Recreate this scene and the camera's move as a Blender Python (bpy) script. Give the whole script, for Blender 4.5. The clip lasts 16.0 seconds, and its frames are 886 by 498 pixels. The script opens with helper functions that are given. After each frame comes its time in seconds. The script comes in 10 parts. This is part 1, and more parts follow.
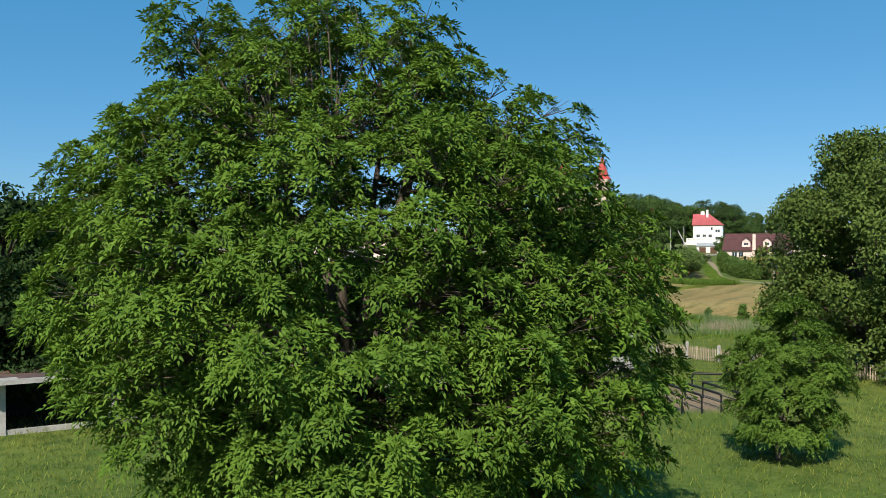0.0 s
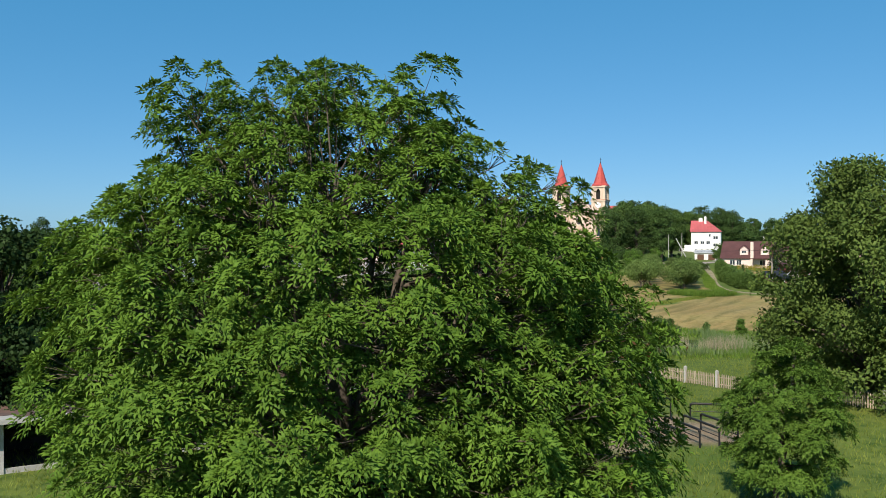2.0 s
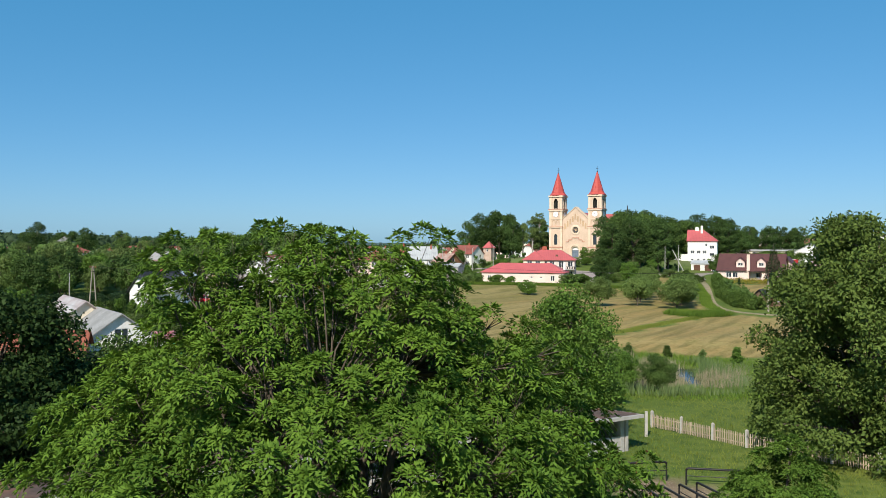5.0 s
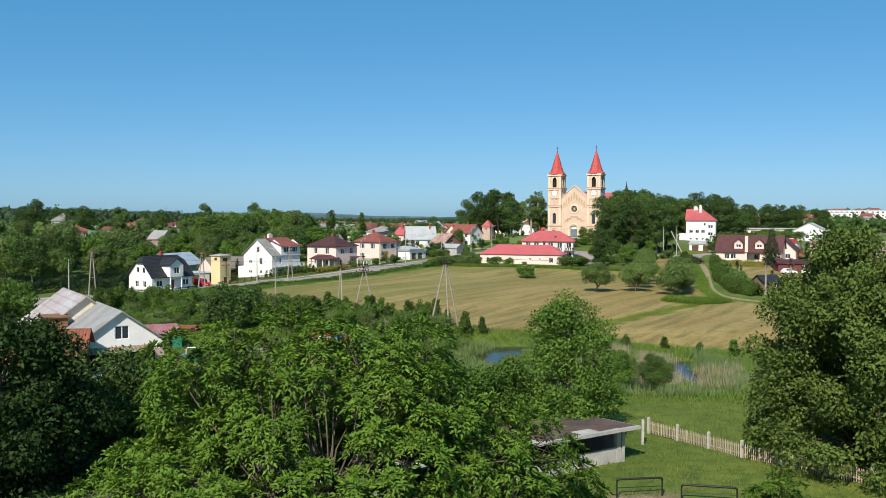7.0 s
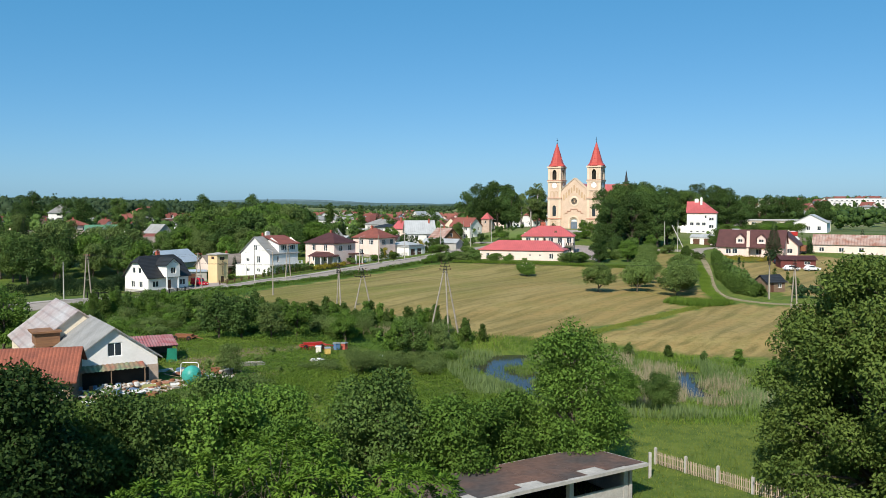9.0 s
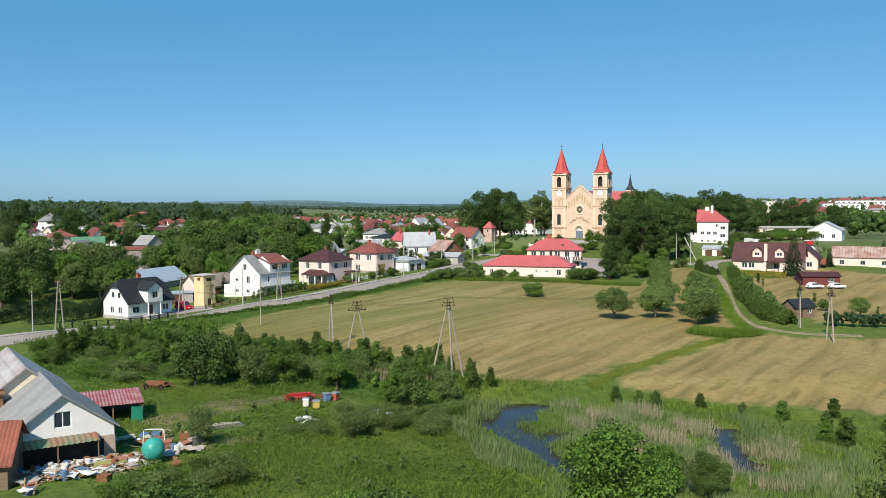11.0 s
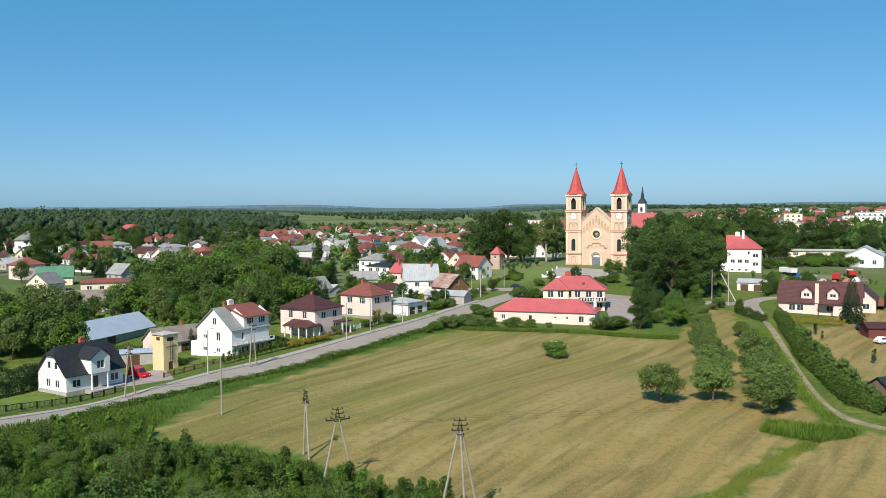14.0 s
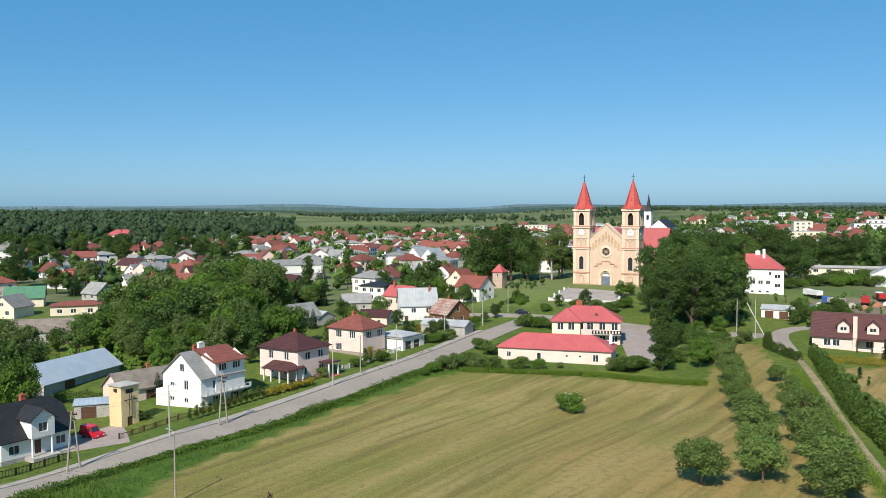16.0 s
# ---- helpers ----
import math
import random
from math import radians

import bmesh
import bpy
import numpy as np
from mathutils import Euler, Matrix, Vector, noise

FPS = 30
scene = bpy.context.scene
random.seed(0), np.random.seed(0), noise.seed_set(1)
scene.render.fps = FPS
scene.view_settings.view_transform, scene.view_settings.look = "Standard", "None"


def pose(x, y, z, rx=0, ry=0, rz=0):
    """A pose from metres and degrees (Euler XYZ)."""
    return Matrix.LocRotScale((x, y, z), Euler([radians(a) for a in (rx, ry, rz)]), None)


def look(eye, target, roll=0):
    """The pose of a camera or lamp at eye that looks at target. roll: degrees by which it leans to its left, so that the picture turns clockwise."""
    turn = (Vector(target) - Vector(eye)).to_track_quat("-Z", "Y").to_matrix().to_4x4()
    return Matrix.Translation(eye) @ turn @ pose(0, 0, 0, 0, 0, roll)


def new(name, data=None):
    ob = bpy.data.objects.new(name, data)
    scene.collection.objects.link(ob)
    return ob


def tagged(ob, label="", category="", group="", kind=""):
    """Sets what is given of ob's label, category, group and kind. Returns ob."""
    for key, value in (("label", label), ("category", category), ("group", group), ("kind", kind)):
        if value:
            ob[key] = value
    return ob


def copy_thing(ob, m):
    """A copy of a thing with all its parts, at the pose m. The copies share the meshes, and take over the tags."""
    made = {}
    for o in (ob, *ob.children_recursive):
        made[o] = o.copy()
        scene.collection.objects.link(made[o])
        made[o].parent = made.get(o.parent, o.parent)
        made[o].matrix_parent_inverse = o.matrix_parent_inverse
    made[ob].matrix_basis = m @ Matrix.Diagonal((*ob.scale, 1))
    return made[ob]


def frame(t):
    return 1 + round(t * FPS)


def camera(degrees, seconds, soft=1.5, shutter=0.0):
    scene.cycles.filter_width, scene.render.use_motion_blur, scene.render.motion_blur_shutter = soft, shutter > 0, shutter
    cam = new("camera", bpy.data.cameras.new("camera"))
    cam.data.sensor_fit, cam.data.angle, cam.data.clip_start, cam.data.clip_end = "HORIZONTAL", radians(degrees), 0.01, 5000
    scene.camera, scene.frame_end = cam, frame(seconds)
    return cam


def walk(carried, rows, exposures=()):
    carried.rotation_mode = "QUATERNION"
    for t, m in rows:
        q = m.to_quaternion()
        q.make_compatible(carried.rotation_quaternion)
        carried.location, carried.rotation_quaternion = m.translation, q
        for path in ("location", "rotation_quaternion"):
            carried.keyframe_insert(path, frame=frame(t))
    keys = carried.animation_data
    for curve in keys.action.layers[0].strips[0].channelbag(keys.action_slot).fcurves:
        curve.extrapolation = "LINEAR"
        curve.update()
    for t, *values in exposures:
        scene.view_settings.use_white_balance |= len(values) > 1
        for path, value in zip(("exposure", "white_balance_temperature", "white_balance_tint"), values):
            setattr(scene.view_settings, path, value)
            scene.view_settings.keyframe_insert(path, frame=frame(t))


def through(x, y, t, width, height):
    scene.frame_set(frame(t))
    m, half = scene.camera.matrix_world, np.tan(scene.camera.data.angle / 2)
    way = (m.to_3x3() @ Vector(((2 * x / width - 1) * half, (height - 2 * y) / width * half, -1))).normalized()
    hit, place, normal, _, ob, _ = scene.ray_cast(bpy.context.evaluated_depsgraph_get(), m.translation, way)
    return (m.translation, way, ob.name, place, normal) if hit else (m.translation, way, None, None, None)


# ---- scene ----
cam = camera(55.0, 16.0, soft=0.25)
METRES, EYE, TILT, LEAN, TURN = 100.0, 8.0, -0.25, 0.0, 0.0
ROWS = [
    (0.0, 0.0, 0.0, 0.0, -0.0, 0.0, -0.0),
    (0.5, 0.0001, -0.0, 0.0035, -0.02, 0.02, -0.03),
    (1.0, -0.0002, -0.0, 0.0062, -0.06, 0.08, 0.02),
    (1.5, -0.0001, -0.0006, 0.0109, -0.07, 0.12, 0.03),
    (2.0, -0.0001, -0.0005, 0.0163, -0.1, 0.15, -0.02),
    (2.5, -0.0005, -0.0003, 0.0219, -0.15, 0.16, -0.04),
    (3.0, -0.0006, -0.0003, 0.0279, -0.18, 0.17, -0.12),
    (3.5, -0.0005, -0.0001, 0.0342, -0.2, 0.17, -0.19),
    (4.0, -0.0005, -0.0002, 0.0409, -0.23, 0.19, -0.18),
    (4.5, -0.0003, -0.0002, 0.0477, -0.26, 0.2, -0.17),
    (5.0, -0.0001, -0.0002, 0.0546, -0.28, 0.13, -0.19),
    (7.5, -0.0004, -0.003, 0.09, -0.37, -1.68, -0.2),
    (8.0, -0.0006, -0.0012, 0.0975, -0.39, -1.89, -0.18),
    (8.5, -0.0007, 0.0072, 0.1047, -0.4, -2.1, -0.13),
    (11.0, -0.004, 0.1986, 0.1542, -0.43, -2.15, 0.19),
    (11.5, -0.0043, 0.2591, 0.1678, -0.41, -2.11, 0.25),
    (12.0, -0.0046, 0.3239, 0.1817, -0.39, -2.09, 0.26),
    (12.5, -0.0051, 0.3916, 0.1959, -0.38, -2.06, 0.29),
    (13.0, -0.0064, 0.4606, 0.2112, -0.38, -2.03, 0.31),
    (13.5, -0.0077, 0.532, 0.2263, -0.38, -2.02, 0.29),
    (14.0, -0.0091, 0.6044, 0.2414, -0.37, -2.01, 0.29),
    (14.5, -0.0108, 0.6768, 0.2571, -0.38, -1.99, 0.32),
    (15.0, -0.0096, 0.748, 0.2735, -0.39, -1.99, 0.3),
    (15.5, -0.0088, 0.815, 0.2882, -0.41, -2.03, 0.23),
    (16.0, -0.0074, 0.8754, 0.3034, -0.43, -2.08, 0.17),
]
walk(cam, [(t, pose(0, 0, EYE, TILT, LEAN, TURN) @ pose(METRES * x, METRES * y * 0.811, METRES * z, 90 + 1.23 * pitch, roll, 1.23 * yaw)) for t, x, y, z, yaw, pitch, roll in ROWS])

# ---------------------------------------------------------------- light
SUN_AZ, SUN_EL = radians(201.0), radians(42.0)
world = bpy.data.worlds.new("sky")
scene.world = world
world.use_nodes = True
wn = world.node_tree
sky = wn.nodes.new("ShaderNodeTexSky")
sky.sky_type = "NISHITA"
sky.sun_disc = False
sky.sun_elevation, sky.sun_rotation = SUN_EL, SUN_AZ
sky.altitude, sky.air_density, sky.dust_density, sky.ozone_density = 620, 0.71, 1.2, 1.5
deep = wn.nodes.new("ShaderNodeHueSaturation")
deep.inputs["Saturation"].default_value = 1.1
wn.links.new(sky.outputs["Color"], deep.inputs["Color"])
haze = wn.nodes.new("ShaderNodeMix")
haze.data_type = "RGBA"
haze.inputs["Factor"].default_value = 0.54
haze.inputs["B"].default_value = (0.0, 2.1, 4.2, 1)
wn.links.new(deep.outputs["Color"], haze.inputs["A"])
wn.links.new(haze.outputs["Result"], wn.nodes["Background"].inputs["Color"])
wn.nodes["Background"].inputs["Strength"].default_value = 0.105
sun = new("sun", bpy.data.lights.new("sun", "SUN"))
sun.data.energy, sun.data.angle, sun.data.color = 4.45, radians(0.53), (1.0, 0.92, 0.80)
sun.matrix_world = look((math.sin(SUN_AZ) * 100, math.cos(SUN_AZ) * 100, math.tan(SUN_EL) * 100), (0, 0, 0))
scene.view_settings.exposure = 0.5

# ---------------------------------------------------------------- materials
def mat(name, c1, c2=None, scale=1.0, rough=0.8, metal=0.0, bump=0.0, bscale=None, fine=0.25, stretch=(1, 1, 1), spec=0.3, per_object=0.0, coord="Object"):
    """Two colours mixed by broad noise, a finer grain, a bump."""
    m = bpy.data.materials.new(name)
    m.use_nodes = True
    nt = m.node_tree
    N, L = nt.nodes, nt.links
    b = N["Principled BSDF"]
    b.inputs["Roughness"].default_value = rough
    b.inputs["Metallic"].default_value = metal
    b.inputs["Specular IOR Level"].default_value = spec
    c2 = c2 or tuple(0.8 * v for v in c1)
    tc = N.new("ShaderNodeTexCoord")
    mp = N.new("ShaderNodeMapping")
    mp.inputs["Scale"].default_value = stretch
    L.new(tc.outputs[coord], mp.inputs["Vector"])
    n1 = N.new("ShaderNodeTexNoise")
    n1.inputs["Scale"].default_value, n1.inputs["Detail"].default_value = scale, 5
    n2 = N.new("ShaderNodeTexNoise")
    n2.inputs["Scale"].default_value, n2.inputs["Detail"].default_value = scale * 9, 4
    for n in (n1, n2):
        L.new(mp.outputs["Vector"], n.inputs["Vector"])
    r1 = N.new("ShaderNodeMapRange")
    r1.inputs["From Min"].default_value, r1.inputs["From Max"].default_value = 0.32, 0.68
    L.new(n1.outputs["Fac"], r1.inputs["Value"])
    mix = N.new("ShaderNodeMix")
    mix.data_type = "RGBA"
    mix.inputs["A"].default_value, mix.inputs["B"].default_value = (*c1, 1), (*c2, 1)
    L.new(r1.outputs["Result"], mix.inputs["Factor"])
    hs = N.new("ShaderNodeHueSaturation")
    r2 = N.new("ShaderNodeMapRange")
    r2.inputs["From Min"].default_value, r2.inputs["From Max"].default_value = 0.25, 0.75
    r2.inputs["To Min"].default_value, r2.inputs["To Max"].default_value = 1 - fine, 1 + fine
    L.new(n2.outputs["Fac"], r2.inputs["Value"])
    if per_object:
        oi = N.new("ShaderNodeObjectInfo")
        r3 = N.new("ShaderNodeMapRange")
        r3.inputs["To Min"].default_value, r3.inputs["To Max"].default_value = 1 - per_object, 1 + per_object
        L.new(oi.outputs["Random"], r3.inputs["Value"])
        mu = N.new("ShaderNodeMath")
        mu.operation = "MULTIPLY"
        L.new(r2.outputs["Result"], mu.inputs[0])
        L.new(r3.outputs["Result"], mu.inputs[1])
        L.new(mu.outputs[0], hs.inputs["Value"])
    else:
        L.new(r2.outputs["Result"], hs.inputs["Value"])
    L.new(mix.outputs["Result"], hs.inputs["Color"])
    L.new(hs.outputs["Color"], b.inputs["Base Color"])
    if bump:
        n3 = N.new("ShaderNodeTexNoise")
        n3.inputs["Scale"].default_value, n3.inputs["Detail"].default_value = bscale or scale * 20, 3
        L.new(mp.outputs["Vector"], n3.inputs["Vector"])
        bp = N.new("ShaderNodeBump")
        bp.inputs["Strength"].default_value, bp.inputs["Distance"].default_value = bump, 0.05
        L.new(n3.outputs["Fac"], bp.inputs["Height"])
        L.new(bp.outputs["Normal"], b.inputs["Normal"])
    return m


def seamed(m, axis="X", pitch=0.45, depth=0.4, dark=0.12):
    """Adds standing seams or tile courses, along one axis of the object, to a roof material."""
    nt = m.node_tree
    N, L = nt.nodes, nt.links
    b = N["Principled BSDF"]
    tc = N.new("ShaderNodeTexCoord")
    w = N.new("ShaderNodeTexWave")
    w.bands_direction = axis
    w.inputs["Scale"].default_value = 0.314 / pitch
    w.inputs["Distortion"].default_value = 0.15
    L.new(tc.outputs["Object"], w.inputs["Vector"])
    ramp = N.new("ShaderNodeMapRange")
    ramp.inputs["From Min"].default_value, ramp.inputs["From Max"].default_value = 0.0, 0.25
    ramp.inputs["To Min"].default_value = 1 - dark
    L.new(w.outputs["Fac"], ramp.inputs["Value"])
    src = b.inputs["Base Color"].links[0].from_socket
    mx = N.new("ShaderNodeMix")
    mx.data_type, mx.blend_type = "RGBA", "MULTIPLY"
    mx.inputs["Factor"].default_value = 1
    L.new(src, mx.inputs["A"])
    L.new(ramp.outputs["Result"], mx.inputs["B"])
    L.new(mx.outputs["Result"], b.inputs["Base Color"])
    bp = N.new("ShaderNodeBump")
    bp.inputs["Strength"].default_value, bp.inputs["Distance"].default_value = depth, 0.05
    L.new(w.outputs["Fac"], bp.inputs["Height"])
    if b.inputs["Normal"].links:
        L.new(b.inputs["Normal"].links[0].from_socket, bp.inputs["Normal"])
    L.new(bp.outputs["Normal"], b.inputs["Normal"])
    return m


def foliage(name, c1, c2, through=0.3, clump=0.35, scale=0.25):
    """Leaves: each one's own tint, broad light and dark clumps, some light passing through."""
    m = bpy.data.materials.new(name)
    m.use_nodes = True
    nt = m.node_tree
    N, L = nt.nodes, nt.links
    b = N["Principled BSDF"]
    b.inputs["Roughness"].default_value, b.inputs["Specular IOR Level"].default_value = 0.62, 0.10
    geo = N.new("ShaderNodeNewGeometry")
    tc = N.new("ShaderNodeTexCoord")
    n1 = N.new("ShaderNodeTexNoise")
    n1.inputs["Scale"].default_value, n1.inputs["Detail"].default_value = scale, 3
    L.new(tc.outputs["Object"], n1.inputs["Vector"])
    add = N.new("ShaderNodeMath")
    add.operation = "MULTIPLY_ADD"
    add.inputs[1].default_value, add.inputs[2].default_value = 1 - clump, -0.5 * clump * 0.9
    L.new(geo.outputs["Random Per Island"], add.inputs[0])
    add2 = N.new("ShaderNodeMath")
    add2.operation, add2.use_clamp = "MULTIPLY_ADD", True
    add2.inputs[1].default_value = clump * 2.4
    L.new(n1.outputs["Fac"], add2.inputs[0])
    L.new(add.outputs[0], add2.inputs[2])
    mix = N.new("ShaderNodeMix")
    mix.data_type = "RGBA"
    mix.inputs["A"].default_value, mix.inputs["B"].default_value = (*c1, 1), (*c2, 1)
    L.new(add2.outputs[0], mix.inputs["Factor"])
    oi = N.new("ShaderNodeObjectInfo")
    r3 = N.new("ShaderNodeMapRange")
    r3.inputs["To Min"].default_value, r3.inputs["To Max"].default_value = 0.8, 1.2
    L.new(oi.outputs["Random"], r3.inputs["Value"])
    hs = N.new("ShaderNodeHueSaturation")
    L.new(r3.outputs["Result"], hs.inputs["Value"])
    L.new(mix.outputs["Result"], hs.inputs["Color"])
    L.new(hs.outputs["Color"], b.inputs["Base Color"])
    tr = N.new("ShaderNodeBsdfTranslucent")
    hs2 = N.new("ShaderNodeHueSaturation")
    hs2.inputs["Hue"].default_value, hs2.inputs["Value"].default_value = 0.485, 1.5
    L.new(hs.outputs["Color"], hs2.inputs["Color"])
    L.new(hs2.outputs["Color"], tr.inputs["Color"])
    ms = N.new("ShaderNodeMixShader")
    ms.inputs["Fac"].default_value = through
    L.new(b.outputs["BSDF"], ms.inputs[1])
    L.new(tr.outputs["BSDF"], ms.inputs[2])
    L.new(ms.outputs["Shader"], N["Material Output"].inputs["Surface"])
    return m


def ground_mat():
    """Rough meadow, mown hay field in swaths, bare soil and gravel, by the sheet's own zone attributes."""
    m = bpy.data.materials.new("ground")
    m.use_nodes = True
    nt = m.node_tree
    N, L = nt.nodes, nt.links
    b = N["Principled BSDF"]
    b.inputs["Roughness"].default_value, b.inputs["Specular IOR Level"].default_value = 0.9, 0.15
    tc = N.new("ShaderNodeTexCoord")

    def noise_(scale, detail=5, src=None):
        n = N.new("ShaderNodeTexNoise")
        n.inputs["Scale"].default_value, n.inputs["Detail"].default_value = scale, detail
        L.new(src or tc.outputs["Object"], n.inputs["Vector"])
        return n.outputs["Fac"]

    def rng(v, a, c, d=0.0, e=1.0):
        r = N.new("ShaderNodeMapRange")
        for k, x in zip(("From Min", "From Max", "To Min", "To Max"), (a, c, d, e)):
            r.inputs[k].default_value = x
        L.new(v, r.inputs["Value"])
        return r.outputs["Result"]

    def mix(f, a, c):
        x = N.new("ShaderNodeMix")
        x.data_type = "RGBA"
        if isinstance(f, float):
            x.inputs["Factor"].default_value = f
        else:
            L.new(f, x.inputs["Factor"])
        for k, v in (("A", a), ("B", c)):
            if isinstance(v, tuple):
                x.inputs[k].default_value = (*v, 1)
            else:
                L.new(v, x.inputs[k])
        return x.outputs["Result"]

    def zone(name):
        a = N.new("ShaderNodeAttribute")
        a.attribute_name = name
        return a.outputs["Fac"]

    # meadow
    g = mix(rng(noise_(0.06), 0.35, 0.65), (0.070, 0.118, 0.017), (0.135, 0.165, 0.030))
    g = mix(rng(noise_(0.9), 0.4, 0.7), g, (0.044, 0.082, 0.013))
    g = mix(rng(noise_(6.0, 3), 0.5, 0.75), g, (0.12, 0.145, 0.042))
    # mown hay in swaths along the road's direction
    rot = N.new("ShaderNodeMapping")
    rot.inputs["Rotation"].default_value = (0, 0, radians(-53))
    L.new(tc.outputs["Object"], rot.inputs["Vector"])
    wn_ = N.new("ShaderNodeTexNoise")
    wn_.inputs["Scale"].default_value, wn_.inputs["Detail"].default_value = 0.02, 2
    L.new(tc.outputs["Object"], wn_.inputs["Vector"])
    warp = N.new("ShaderNodeVectorMath")
    warp.operation = "MULTIPLY_ADD"
    warp.inputs[1].default_value = (6, 6, 0)
    L.new(wn_.outputs["Color"], warp.inputs[0])
    L.new(rot.outputs["Vector"], warp.inputs[2])

    def streaks(along, across, detail=4):
        st = N.new("ShaderNodeMapping")
        st.inputs["Scale"].default_value = (along, across, 1)
        L.new(warp.outputs["Vector"], st.inputs["Vector"])
        return noise_(1.0, detail, st.outputs["Vector"])

    w = N.new("ShaderNodeTexWave")
    w.bands_direction = "Y"
    w.inputs["Scale"].default_value, w.inputs["Distortion"].default_value = 0.066, 1.1
    w.inputs["Detail"].default_value, w.inputs["Detail Scale"].default_value = 3, 0.3
    L.new(warp.outputs["Vector"], w.inputs["Vector"])
    sep = N.new("ShaderNodeSeparateXYZ")
    L.new(rot.outputs["Vector"], sep.inputs["Vector"])
    broad = streaks(0.014, 0.13, 4)
    # greener towards the road, browner and drier towards the orchard
    dry = N.new("ShaderNodeMath")
    dry.operation = "ADD"
    L.new(rng(sep.outputs["Y"], 150, 70, -0.22, 0.36), dry.inputs[0])
    L.new(noise_(0.03, 4), dry.inputs[1])
    h = mix(rng(dry.outputs[0], 0.38, 0.78), (0.150, 0.152, 0.036), (0.258, 0.182, 0.068))
    h = mix(rng(w.outputs["Fac"], 0.45, 0.95, 0.0, 0.45), h, (0.118, 0.108, 0.032))
    h = mix(rng(broad, 0.47, 0.62, 0.0, 0.7), h, (0.285, 0.222, 0.092))
    h = mix(rng(streaks(0.02, 0.7, 5), 0.50, 0.68, 0.0, 0.6), h, (0.275, 0.222, 0.082))
    h = mix(rng(streaks(0.022, 0.5, 5), 0.50, 0.36, 0.0, 0.75), h, (0.112, 0.096, 0.031))
    h = mix(rng(noise_(0.07, 5), 0.56, 0.74, 0.0, 0.6), h, (0.150, 0.165, 0.040))
    h = mix(rng(noise_(0.9, 6), 0.50, 0.70, 0.0, 0.65), h, (0.138, 0.118, 0.038))
    h = mix(rng(noise_(3.0, 5), 0.5, 0.72, 0, 0.6), h, (0.30, 0.24, 0.10))
    c = mix(zone("mown"), g, h)
    s = mix(rng(noise_(0.8), 0.35, 0.7), (0.22, 0.165, 0.105), (0.15, 0.108, 0.068))
    s = mix(rng(noise_(9.0, 3), 0.5, 0.8), s, (0.35, 0.29, 0.2))
    c = mix(zone("soil"), c, s)
    rank = mix(rng(noise_(0.5), 0.35, 0.7), (0.044, 0.090, 0.014), (0.080, 0.135, 0.022))
    c = mix(zone("rank"), c, rank)
    lawn = mix(rng(noise_(0.5), 0.35, 0.7), (0.125, 0.185, 0.036), (0.088, 0.142, 0.026))
    c = mix(zone("lawn"), c, lawn)
    far = mix(rng(noise_(0.004, 3), 0.4, 0.6), (0.066, 0.098, 0.032), (0.150, 0.178, 0.066))
    far = mix(rng(noise_(0.045, 4), 0.52, 0.66, 0, 0.7), far, (0.175, 0.160, 0.105))
    c = mix(zone("far"), c, far)
    L.new(c, b.inputs["Base Color"])
    bp = N.new("ShaderNodeBump")
    bp.inputs["Strength"].default_value, bp.inputs["Distance"].default_value = 0.6, 0.15
    L.new(noise_(3.5, 6), bp.inputs["Height"])
    L.new(bp.outputs["Normal"], b.inputs["Normal"])
    return m


def glass_mat(name, tint=(0.03, 0.04, 0.05)):
    m = bpy.data.materials.new(name)
    m.use_nodes = True
    b = m.node_tree.nodes["Principled BSDF"]
    b.inputs["Base Color"].default_value = (*tint, 1)
    b.inputs["Roughness"].default_value, b.inputs["Specular IOR Level"].default_value = 0.08, 0.6
    return m


GROUND = ground_mat()
WHITE = mat("white_render", (0.74, 0.73, 0.71), (0.66, 0.65, 0.63), 0.5, 0.85, bump=0.15, fine=0.05)
PINK = mat("pink_render", (0.76, 0.585, 0.53), (0.70, 0.525, 0.47), 0.5, 0.85, bump=0.15, fine=0.05)
PEACH = mat("peach_render", (0.72, 0.58, 0.49), (0.66, 0.52, 0.44), 0.5, 0.85, bump=0.15, fine=0.05)
CREAM = mat("cream_render", (0.74, 0.66, 0.52), (0.66, 0.58, 0.45), 0.4, 0.85, bump=0.15, fine=0.06)
YELLOW = mat("yellow_render", (0.72, 0.55, 0.31), (0.66, 0.49, 0.27), 0.5, 0.85, bump=0.15, fine=0.05)
PALEPINK = mat("pale_render", (0.72, 0.595, 0.525), (0.65, 0.53, 0.465), 0.4, 0.85, bump=0.15, fine=0.05)
GREYWALL = mat("grey_render", (0.42, 0.40, 0.37), (0.33, 0.32, 0.30), 0.7, 0.9, bump=0.2, fine=0.1)
STONE = mat("church_stone", (0.60, 0.455, 0.345), (0.52, 0.39, 0.295), 0.35, 0.88, bump=0.25, fine=0.10)
STONEL = mat("church_trim", (0.68, 0.55, 0.42), (0.58, 0.46, 0.34), 0.6, 0.85, bump=0.15, fine=0.08)
STONED = mat("church_recess", (0.50, 0.35, 0.22), (0.42, 0.29, 0.18), 0.5, 0.9, bump=0.2, fine=0.1)
BRICKRED = mat("red_brick_band", (0.50, 0.27, 0.19), (0.42, 0.22, 0.16), 1.0, 0.85, bump=0.2, fine=0.12)
